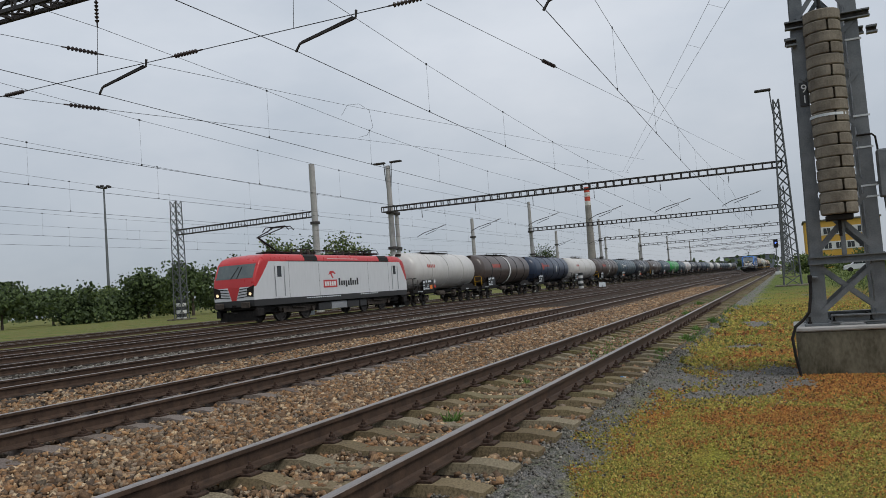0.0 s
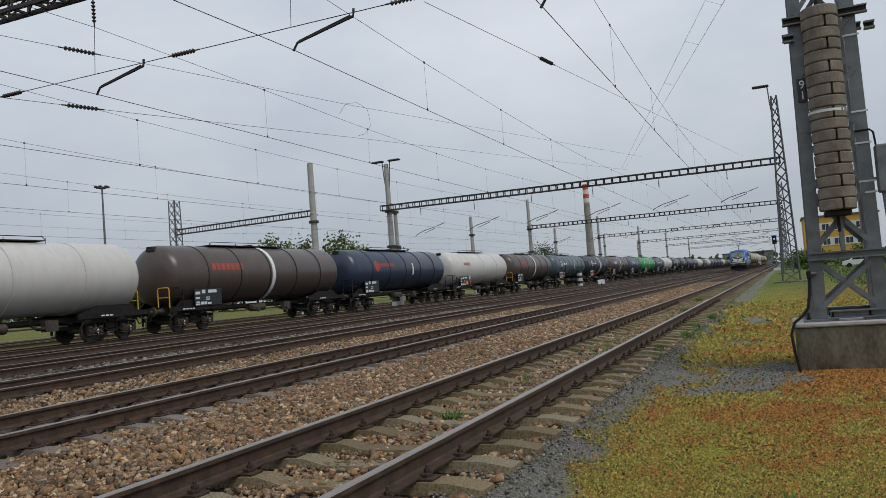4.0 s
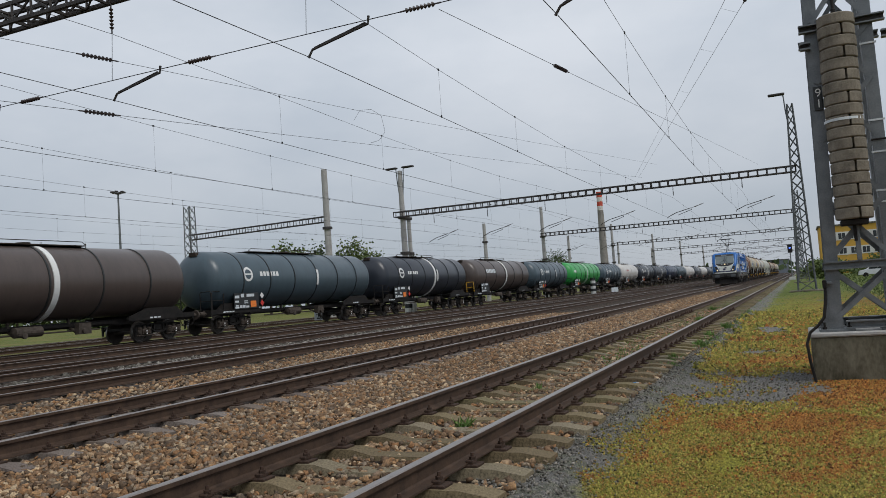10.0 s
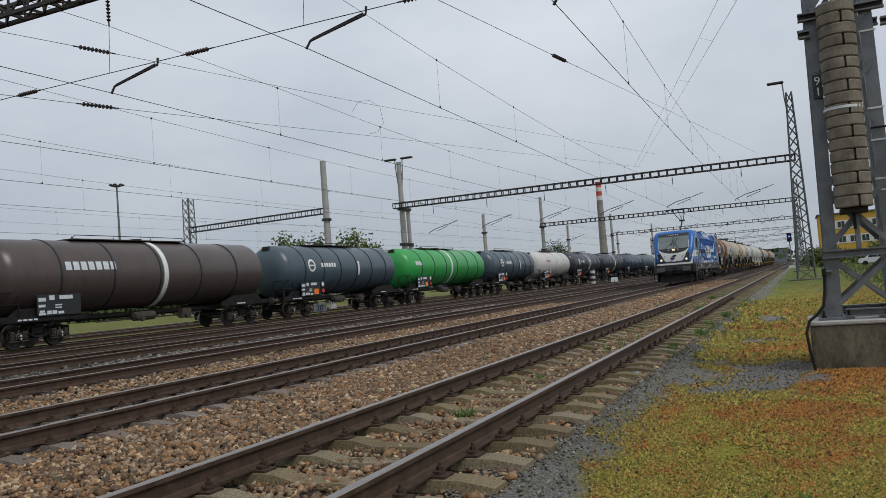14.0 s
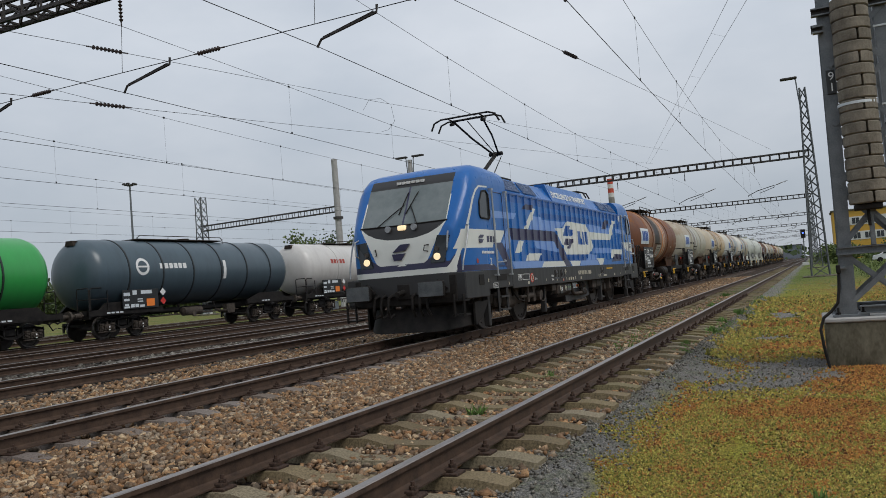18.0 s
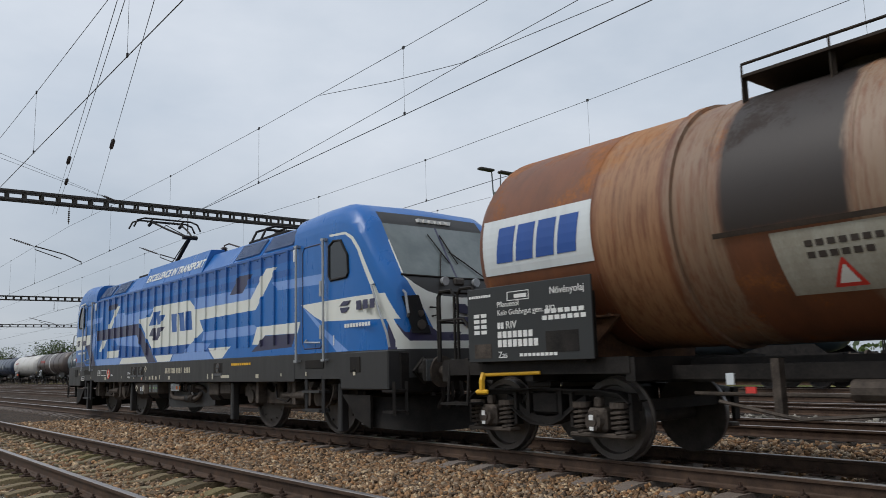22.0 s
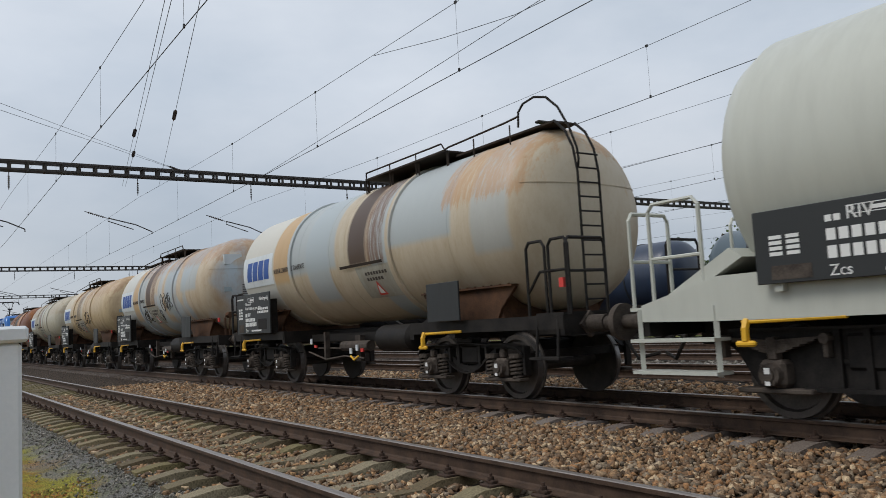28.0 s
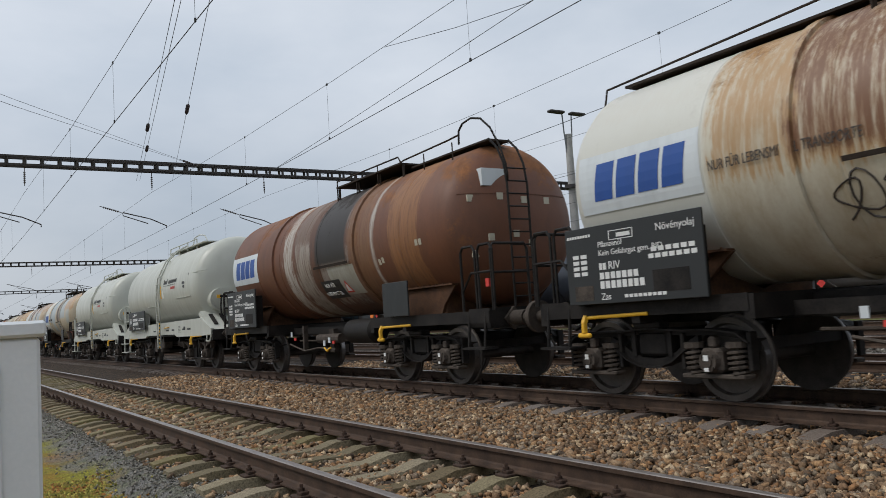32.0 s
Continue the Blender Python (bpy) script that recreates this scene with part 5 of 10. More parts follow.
    for y0, y1, z in ((-1.4, 0.3, 2.1), (2.6, 4.2, 2.22), (4.6, 5.6, 2.9)):
        bm = bmesh.new()
        tube(bm, [(math.sqrt(1.43 ** 2 - (z - cz) ** 2), y0, z), (math.sqrt(1.43 ** 2 - (z - cz) ** 2) - (0.12 if y1 > 5 else 0.0), y1, z)], 0.012, 5)
        part("seam_strip", bm, M_RAILGREEN, t)
    for y, z, w, n in ((3.4, 2.62, 0.3, 3), (3.5, 2.5, 0.2, 2), (4.05, 2.85, 0.06, 1)):
        for k in range(n):
            part("small_mark", on_tank(bmesh.new(), [(y + k * w / n, z), (y + (k + 0.8) * w / n, z), (y + (k + 0.8) * w / n, z + 0.08), (y + k * w / n, z + 0.08)], r + 0.008, cz, 1), M_BOARD, t)
    for y in (-0.9, 0.9, 1.6, 2.9, 3.5):
        bars_on(t, 1.321, y, 1.2, 0.35, 0.05, 5, M_BOARD, "small_mark")
    # end platform with steps at the front
    bm = bmesh.new()
    box(bm, -1.28, 1.28, -6.1, -5.7, 1.14, 1.18)
    tube(bm, [(1.27, -5.75, 1.16), (1.27, -5.75, 2.22), (1.27, -5.68, 2.3), (1.27, -5.15, 2.3), (1.27, -5.08, 2.22), (1.27, -5.08, 1.3)], 0.024)
    hoop(bm, 1.26, 0.6, -6.05, 1.16, 2.25, 0.024)
    hoop(bm, -1.26, -0.6, -6.05, 1.16, 2.25, 0.024)
    rod(bm, (1.27, -5.75, 1.7), (1.27, -5.08, 1.7), 0.02, 6)
    rod(bm, (0.6, -6.05, 1.7), (1.26, -6.05, 1.7), 0.02, 6)
    for z in (0.46, 0.8):
        box(bm, 1.16, 1.42, -6.0, -4.9, z, z + 0.035)
    for y in (-5.95, -4.95):
        bar(bm, (1.3, y, 0.44), (1.3, y, 1.16), 0.05)
    part("brake_platform", bm, M_RAILGREEN, t, "pale railed platform with two steps")
    bm = bmesh.new()
    lathe_y(bm, [(0.9, 0), (0.95, 0.17), (1.8, 0.17), (1.85, 0)], 0.8, 0.8, 16)
    rod(bm, (0.7, -2.0, 0.7), (0.7, 2.0, 0.7), 0.02, 6)
    box(bm, 0.9, 1.1, -1.7, -1.3, 0.5, 0.95)
    part("brake_gear", bm, M_UNDER, t)
    part("centre_sill", box(bmesh.new(), -0.35, 0.35, -5.9, 5.9, 0.72, 1.02, 0.02), M_BLACK, t)
    for y in (-2.0, -0.6, 0.0, 2.05):
        part("cross_member", box(bmesh.new(), -1.2, 1.2, y - 0.05, y + 0.05, 0.84, 1.06), M_BLACK, t)
    part("control_valve", box(box(bmesh.new(), 0.85, 1.15, -0.5, -0.15, 0.62, 0.95, 0.03), 0.95, 1.2, -0.4, -0.25, 0.48, 0.64, 0.02), M_UNDER, t)
    part("air_reservoir", lathe_y(bmesh.new(), [(-1.3, 0), (-1.27, 0.14), (-1.2, 0.19), (-0.7, 0.19), (-0.63, 0.14), (-0.6, 0)], 0.95, 0.78, 16), M_BLACK, t, "black air reservoir", True)
    part("sill_slot", box(bmesh.new(), 1.315, 1.324, 3.05, 3.25, 1.24, 1.31), M_BOARD, t)
    for k in range(5):
        part("list_line", box(bmesh.new(), 1.321, 1.324, 2.45, 2.68, 1.14 + 0.045 * k, 1.155 + 0.045 * k), M_BOARD, t)
    part("sill_handle", tube(bmesh.new(), [(1.3, 0.75, 1.3), (1.36, 0.78, 1.3), (1.36, 1.3, 1.33), (1.3, 1.33, 1.33)], 0.018), M_YELLOW, t, "yellow and black hand grip")
    part("corner_grip", tube(bmesh.new(), [(1.3, 5.5, 1.02), (1.34, 5.5, 0.84), (1.34, 5.85, 0.84), (1.3, 5.88, 1.02)], 0.022), M_RAILGREEN, t)
    return t


def yard_wagon(length, tank_mat, label, white_at=None, ribs=5, marks=(), stripe=M_WHITE, r=1.5, plain=False):
    """Long modern bogie tank wagon of the far train."""
    t = thing("tank_wagon", label, "tank wagon", "wagons of the far train")
    cz = 2.72
    h = length / 2
    a, b = -h + 0.75, h - 0.85
    prof = [(a, 0), (a + 0.02, 0.45), (a + 0.1, 0.9), (a + 0.26, 1.25), (a + 0.45, 1.42), (a + 0.7, r), (b - 0.7, r), (b - 0.45, 1.42), (b - 0.26, 1.25), (b - 0.1, 0.9), (b - 0.02, 0.45), (b, 0)]
    part("tank", lathe_y(bmesh.new(), prof, 0, cz, 48), tank_mat, t, smooth=True)
    for k in range(ribs):
        y = a + (b - a) * (k + 1) / (ribs + 1)
        part("rib", lathe_y(bmesh.new(), [(y - 0.04, r + 0.002), (y - 0.035, r + 0.03), (y + 0.035, r + 0.03), (y + 0.04, r + 0.002)], 0, cz, 40), M_BOARD if ribs > 3 else tank_mat, t)
    if white_at is not None:
        y = a + (b - a) * white_at
        part("white_band", lathe_y(bmesh.new(), [(y - 0.13, r + 0.003), (y - 0.12, r + 0.034), (y + 0.12, r + 0.034), (y + 0.13, r + 0.003)], 0, cz, 40), stripe, t, "white painted band")
    part("centre_sill", box(bmesh.new(), -0.35, 0.35, -h + 0.6, h - 0.6, 0.85, 1.1), M_BLACK, t)
    for s in (-1, 1):
        for e in (-1, 1):
            part("side_sill", box(bmesh.new(), s * 1.2, s * 1.32, min(e * (h - 0.6), e * (h - 4.6)), max(e * (h - 0.6), e * (h - 4.6)), 0.98, 1.18), M_BLACK, t)
            part("saddle", prism(bmesh.new(), [(e * (h - 1.2), 1.18), (e * (h - 4.4), 1.18), (e * (h - 3.4), 1.5), (e * (h - 1.6), 1.5)], 0, s * 1.1, s * 1.2), M_BLACK, t)
    for e in (-1, 1):
        part("headstock", box(bmesh.new(), -1.3, 1.3, min(e * (h - 0.6), e * (h - 0.72)), max(e * (h - 0.6), e * (h - 0.72)), 0.88, 1.2), M_BLACK, t)
    for y in (-h + 2.6, h - 2.6):
        bogie(t, y, "far")
    buffers(t, h)
    bm = bmesh.new()
    lathe_y(bm, [(-1.2, 0), (-1.15, 0.2), (0.0, 0.2), (0.05, 0)], 0.8, 0.85, 14)
    rod(bm, (0.6, -3, 0.75), (0.6, 3, 0.75), 0.03, 6)
    box(bm, 0.9, 1.15, 1.5, 2.1, 0.6, 1.05)
    part("brake_gear", bm, M_UNDER, t)
    bm = bmesh.new()
    box(bm, -0.5, 0.5, -h * 0.45, h * 0.3, 4.24, 4.28)
    for y in (-h * 0.45, -h * 0.2, h * 0.05, h * 0.3):
        rod(bm, (0.5, y, 4.1), (0.5, y, 4.36), 0.015, 5)
    rod(bm, (0, 0, 4.15), (0, 0, 4.36), 0.28, 14)
    part("walkway", bm, M_HATCH, t, "dark roof walkway with dome")
    bm = bmesh.new()
    tube(bm, [(0.5, -h * 0.45, 4.28), (0.5, -h * 0.43, 4.42), (0.5, h * 0.28, 4.42), (0.5, h * 0.3, 4.28)], 0.018)
    part("walkway_rail", bm, M_HATCH, t)
    part("platform_floor", box(bmesh.new(), -1.3, 1.3, -h + 0.6, -h + 1.1, 1.18, 1.22), M_BLACK, t)
    rail_m = M_YELLOW if tank_mat.name == "dark_brown_tank" else M_BLACK
    for q in (-1, 1):
        bm = bmesh.new()
        hoop(bm, q * 1.3, q * 0.62, -h + 0.66, 1.2, 2.12, 0.025)
        rod(bm, (q * 1.28, -h + 0.66, 1.66), (q * 0.64, -h + 0.66, 1.66), 0.018, 6)
        part("end_rail", bm, rail_m, t)
    bm = bmesh.new()
    tube(bm, [(1.3, -h + 0.72, 1.2), (1.3, -h + 0.72, 2.04), (1.3, -h + 0.8, 2.12), (1.3, -h + 1.5, 2.12), (1.3, -h + 1.58, 2.04), (1.3, -h + 1.58, 1.2)], 0.025)
    rod(bm, (1.3, -h + 0.72, 1.66), (1.3, -h + 1.58, 1.66), 0.018, 6)
    part("side_rail", bm, M_BLACK, t)
    # board with small pale plates above the front bogie
    bd = part("data_board", box(bmesh.new(), 1.34, 1.38, -h + 2.3, -h + 4.3, 1.16, 1.98, 0.01), M_BOARD, t, "dark board with pale plates")
    for y, z, w, hh in ((2.36, 1.72, 0.34, 0.14), (2.84, 1.76, 0.24, 0.18), (3.3, 1.78, 0.62, 0.15), (2.36, 1.5, 0.3, 0.1), (2.4, 1.3, 0.22, 0.08), (2.36, 1.2, 0.3, 0.08), (2.72, 1.22, 0.2, 0.14), (2.96, 1.22, 0.2, 0.14), (3.22, 1.22, 0.26, 0.1), (3.1, 1.44, 0.3, 0.05), (3.1, 1.54, 0.3, 0.05))[:3 if plain else 11]:
        part("data_plate", slab(bmesh.new(), -h + y, -h + y + w, z, z + hh, 1.381), M_PLATE, bd)
    if not plain:
        bars_on(t, 1.321, -h + 1.5, 1.04, 0.9, 0.06, 4, M_PLATE, "small_mark")
        bars_on(t, 1.321, h - 3.4, 1.04, 0.7, 0.06, 3, M_PLATE, "small_mark")
    part("vent_hood", prism(bmesh.new(), [(-0.25, 3.95), (0.25, 3.95), (0.18, 4.16), (-0.18, 4.16)], 1, a + 0.2, a + 0.75), M_HATCH, t)
    for y in () if plain else (-h * 0.12, h * 0.2):
        bm = bmesh.new()
        tube(bm, [(0.3, y, 1.25), (0.32, y, 0.9), (0.7, y, 0.72), (1.2, y, 0.72)], 0.07, 8)
        rod(bm, (1.18, y, 0.72), (1.28, y, 0.72), 0.11, 10)
        part("outlet_pipe", bm, M_UNDER, t)
    for s in () if plain else (-1, 1):
        bm = bmesh.new()
        bar(bm, (s * 0.5, -h + 4.6, 0.98), (s * 0.5, h - 4.6, 0.98), 0.06, 0.1)
        part("long_rod", bm, M_BLACK, t)
    if "orange" in marks:
        part("hazard_board", box(bmesh.new(), 1.384, 1.4, -h + 3.6, -h + 4.05, 1.24, 1.56), M_ORANGE, t, "orange hazard board")
        bm = bmesh.new()
        for k in range(2):
            c = Vector((1.4, -h + 4.55, 1.42 + k * 0.4))
            prism(bm, [(c.y - 0.17, c.z), (c.y, c.z - 0.17), (c.y + 0.17, c.z), (c.y, c.z + 0.17)], 0, 1.4, 1.41)
            part("hazard_diamond", bm, M_WHITE if k else M_REDTAG, t, "white hazard diamond" if k else "red hazard diamond")
            bm = bmesh.new()
        bm.free()
    return t


def far_letters(t, h, y, z, w, hh, n, material, r=1.5, cz=2.72, label=""):
    for k in range(n):
        part("letter_block", on_tank(bmesh.new(), [(y + k * w / n, z), (y + (k + 0.75) * w / n, z), (y + (k + 0.75) * w / n, z + hh), (y + k * w / n, z + hh)], r + 0.008, cz, 2), material, t, label)


def far_disc(t, y, z, rad, material, r=1.5, cz=2.72, hole=0.68, label="white ring sign"):
    bm = bmesh.new()
    for k in range(16):
        a, b = 2 * math.pi * k / 16, 2 * math.pi * (k + 1) / 16
        on_tank(bm, [(y + rad * math.cos(a), z + rad * math.sin(a)), (y + rad * math.cos(b), z + rad * math.sin(b)), (y + hole * rad * math.cos(b), z + hole * rad * math.sin(b)), (y + hole * rad * math.cos(a), z + hole * rad * math.sin(a))], r + 0.009, cz, 1)
    on_tank(bm, [(y - 0.85 * rad, z - 0.1 * rad), (y + 0.85 * rad, z - 0.1 * rad), (y + 0.85 * rad, z + 0.1 * rad), (y - 0.85 * rad, z + 0.1 * rad)], r + 0.009, cz, 1)
    part("round_sign", bm, material, t, label)


# ---- the wagons behind the blue locomotive ----
RUST, SOOT = (0.17, 0.06, 0.022), (0.015, 0.012, 0.011)
ORANGE, BONE, WORN, REPAINT = (0.5, 0.19, 0.045), (0.48, 0.45, 0.4), (0.27, 0.2, 0.14), (0.36, 0.41, 0.435)
P_BROWN = tank_paint("brown_rusty_tank", (0.165, 0.058, 0.024), (0.075, 0.03, 0.017), (0.36, 0.13, 0.035), 0.4, 0.6, 0.55, None,
                     [(-3.25, -2.4, (0.36, 0.2, 0.1), 0.5, 0.6, 0.12), (-2.3, -1.7, WORN, 0.5, 0.6, 0.25), (-1.7, -0.5, SOOT, 2.27, 0.96, 0.06), (-0.5, 0.25, WORN, 0.5, 0.75, 0.2), (0.2, 0.62, ORANGE, 0.5, 0.95, 0.1), (0.55, 0.72, BONE, 1.2, 0.9, 0.12), (0.7, 1.15, ORANGE, 0.5, 0.7, 0.2), (0.95, 1.1, BONE, 1.2, 0.85, 0.12)])
P_CREAM = tank_paint("cream_tank_rust_streaks", (0.45, 0.42, 0.335), (0.27, 0.22, 0.15), (0.22, 0.105, 0.05), 0.2, 0.5, 0.45, None,
                     [(-5.6, -1.6, (0.3, 0.2, 0.12), 2.95, 0.6, 0.45), (2.0, 5.0, (0.36, 0.27, 0.17), 2.9, 0.45, 0.5), (-2.9, -2.45, (0.3, 0.25, 0.17), 0.5, 0.7, 0.2), (-1.5, -0.95, (0.05, 0.045, 0.04), 1.5, 0.85, 0.35), (-0.95, -0.66, (0.17, 0.065, 0.035), 2.27, 0.97, 0.04), (-0.62, -0.2, (0.42, 0.47, 0.44), 2.27, 0.8, 0.06), (0.0, 0.35, (0.06, 0.05, 0.04), 2.0, 0.6, 0.3), (1.2, 1.6, (0.36, 0.42, 0.42), 1.0, 0.5, 0.2)])
P_YELLOW = tank_paint("yellowed_cream_tank", (0.53, 0.41, 0.25), (0.3, 0.19, 0.1), (0.26, 0.12, 0.045), 0.16, 0.7, 0.45, None,
                      [(-3.2, 5.0, (0.36, 0.2, 0.1), 3.2, 0.55, 0.5), (-1.5, -0.6, (0.09, 0.055, 0.035), 2.27, 0.85, 0.15), (-0.6, -0.1, (0.46, 0.47, 0.44), 1.3, 0.6, 0.15), (0.5, 0.9, (0.3, 0.15, 0.06), 1.0, 0.6, 0.3), (-5.7, -3.2, (0.55, 0.5, 0.4), 0.5, 0.6, 0.1)])
P_PATCH = tank_paint("cream_tank_blue_patches", (0.53, 0.44, 0.32), (0.36, 0.23, 0.13), (0.32, 0.15, 0.055), 0.17, 0.65, 0.5, (0.4, 0.46, 0.5),
                     [(0.9, 1.9, REPAINT, 1.9, 0.8, 0.03), (2.7, 4.2, REPAINT, 2.5, 0.8, 0.03), (-2.4, -1.5, REPAINT, 2.0, 0.8, 0.03), (-3.2, 5.0, (0.38, 0.2, 0.1), 3.25, 0.55, 0.5), (-1.45, -0.85, (0.07, 0.035, 0.022), 2.27, 0.96, 0.06), (-0.85, -0.3, (0.14, 0.07, 0.04), 2.27, 0.8, 0.2), (-3.25, -2.5, (0.5, 0.3, 0.12), 1.8, 0.6, 0.1), (-5.6, -3.25, (0.58, 0.57, 0.52), 0.5, 0.8, 0.03), (0.1, 0.6, (0.4, 0.46, 0.5), 1.0, 0.7, 0.08)])
P_PATCH2 = tank_paint("cream_tank_large_blue_patches", (0.5, 0.43, 0.32), (0.34, 0.24, 0.14), (0.36, 0.17, 0.06), 0.13, 0.5, 0.5, None,
                      [(-2.4, -0.2, REPAINT, 2.3, 0.85, 0.03), (-1.5, -0.5, REPAINT, 1.7, 0.85, 0.02), (1.15, 1.75, REPAINT, 1.2, 0.85, 0.03), (1.9, 3.7, REPAINT, 2.45, 0.85, 0.03), (4.2, 5.0, REPAINT, 2.1, 0.6, 0.04), (0.35, 1.0, (0.055, 0.028, 0.018), 2.27, 0.96, 0.05), (1.0, 1.6, (0.15, 0.07, 0.035), 2.27, 0.85, 0.2), (-3.25, -2.4, (0.5, 0.3, 0.12), 2.2, 0.7, 0.1), (-5.6, -3.25, (0.58, 0.57, 0.52), 0.5, 0.85, 0.02), (3.4, 5.2, (0.45, 0.24, 0.1), 2.9, 0.65, 0.5)])
P_BROWN2 = tank_paint("dark_brown_tank_white_wear", (0.15, 0.056, 0.026), (0.07, 0.03, 0.018), (0.3, 0.12, 0.042), 0.36, 0.55, 0.55, None,
                      [(-1.0, 2.4, (0.065, 0.035, 0.023), 0.5, 0.75, 0.35), (-1.6, -1.15, BONE, 1.2, 0.85, 0.4), (-0.95, -0.2, (0.38, 0.34, 0.29), 0.9, 0.75, 0.55), (0.3, 1.5, BONE, 1.55, 0.4, 0.8), (-0.95, 0.3, (0.1, 0.043, 0.022), 2.85, 0.8, 0.45), (0.1, 1.5, SOOT, 2.3, 0.96, 0.08), (2.55, 2.66, BONE, 1.2, 0.8, 0.12), (1.6, 2.5, (0.28, 0.14, 0.065), 0.5, 0.5, 0.3), (3.2, 4.2, (0.42, 0.2, 0.07), 1.0, 0.4, 0.4)])
P_CREAM2 = tank_paint("cream_tank_heavy_rust", (0.56, 0.52, 0.42), (0.36, 0.27, 0.16), (0.2, 0.085, 0.035), 0.3, 0.75, 0.45, None,
                      [(-3.2, 0.2, (0.4, 0.22, 0.08), 2.3, 0.8, 0.5), (-5.5, -3.2, (0.42, 0.25, 0.1), 3.3, 0.8, 0.3), (-2.25, -1.0, (0.15, 0.062, 0.028), 2.4, 0.92, 0.5), (-1.2, 0.6, (0.16, 0.075, 0.04), 2.4, 0.85, 0.3), (-5.7, -3.25, (0.6, 0.6, 0.55), 0.5, 0.9, 0.02)])
WL = 13.2
near_train = []
for k, (mat_, label, lad) in enumerate((
        (P_BROWN, "rust-brown tank wagon with a sooty dome band", False), (P_CREAM, "grimy cream tank wagon with dark bands", False),
        (P_YELLOW, "yellowed cream tank wagon with dark scrawls", False), (P_PATCH, "cream tank wagon with pale blue repaint patches", False),
        (P_PATCH2, "cream and blue patched tank wagon with end ladder", True), (None, "", False), (None, "", False),
        (P_BROWN2, "dark brown tank wagon with worn white paint", True), (P_CREAM2, "cream tank wagon with heavy rust", False),
        (P_CREAM, "grimy cream tank wagon with dark bands", False), (P_BROWN, "rust-brown tank wagon with a sooty dome band", False),
        (P_YELLOW, "yellowed cream tank wagon with dark streaks", False), (P_CREAM, "grimy cream tank wagon with dark bands", False), (P_CREAM2, "cream tank wagon with heavy rust", False))):
    w = powder_wagon() if mat_ is None else old_tank_wagon(mat_, label, lad, note=k in (1, 2, 3, 4, 8), scrawls={2: 5, 3: 11, 8: 23}.get(k, 0), stickers=k in (0, 7), end_plate=k in (3, 7), plain=k > 8)
    near_train.append((w, 9.45 + WL * (k + 0.5)))

# ---- the wagons behind the red and white locomotive ----
F_WHITE = tank_paint("white_tank", (0.56, 0.54, 0.51), (0.34, 0.31, 0.28), RUST, 0.0, 0.3, rough=0.34)
F_BROWN = tank_paint("dark_brown_tank", (0.085, 0.064, 0.056), (0.045, 0.036, 0.032), RUST, 0.0, 0.5, rough=0.33)
F_NAVY = tank_paint("navy_tank", (0.028, 0.042, 0.075), (0.02, 0.026, 0.038), RUST, 0.0, 0.4, rough=0.33)
F_SLATE = tank_paint("slate_grey_tank", (0.065, 0.095, 0.115), (0.04, 0.055, 0.066), RUST, 0.0, 0.4, rough=0.33)
F_DARK = tank_paint("charcoal_tank", (0.028, 0.034, 0.046), (0.02, 0.02, 0.023), RUST, 0.0, 0.4, rough=0.33)
F_GREEN = tank_paint("bright_green_tank", (0.035, 0.33, 0.07), (0.03, 0.2, 0.05), RUST, 0.0, 0.25, rough=0.33)
M_REDLET = paint("dull_red_lettering", (0.36, 0.05, 0.03), 0.5, 0.2)
FAR_CARS = [(15.0, "w"), (17.0, "b"), (17.3, "n"), (16.4, "w"), (17.1, "b"), (17.5, "s"), (16.8, "d"), (17.4, "b"), (15.3, "s"), (17.6, "g"), (15.0, "s"), (14.5, "w"),
            (16.5, "d"), (16.5, "d"), (16.5, "n"), (16.5, "s"), (16.5, "w"), (16.5, "d"), (16.5, "w"), (16.5, "d"), (16.5, "n"), (16.5, "n"), (16.5, "s"), (16.5, "w"), (16.5, "d"), (16.5, "b"), (16.5, "d")]
KINDS = {"w": (F_WHITE, "off-white bogie tank wagon with thin seams", None, 3), "b": (F_BROWN, "dark brown tank wagon with a white band", 0.52, 5), "n": (F_NAVY, "navy blue tank wagon with black ribs", None, 5),
         "s": (F_SLATE, "slate-grey tank wagon with black ribs", None, 6), "d": (F_DARK, "charcoal tank wagon with a white band", 0.55, 6), "g": (F_GREEN, "bright green tank wagon with a white band", 0.5, 6)}
far_train, run = [], 9.49
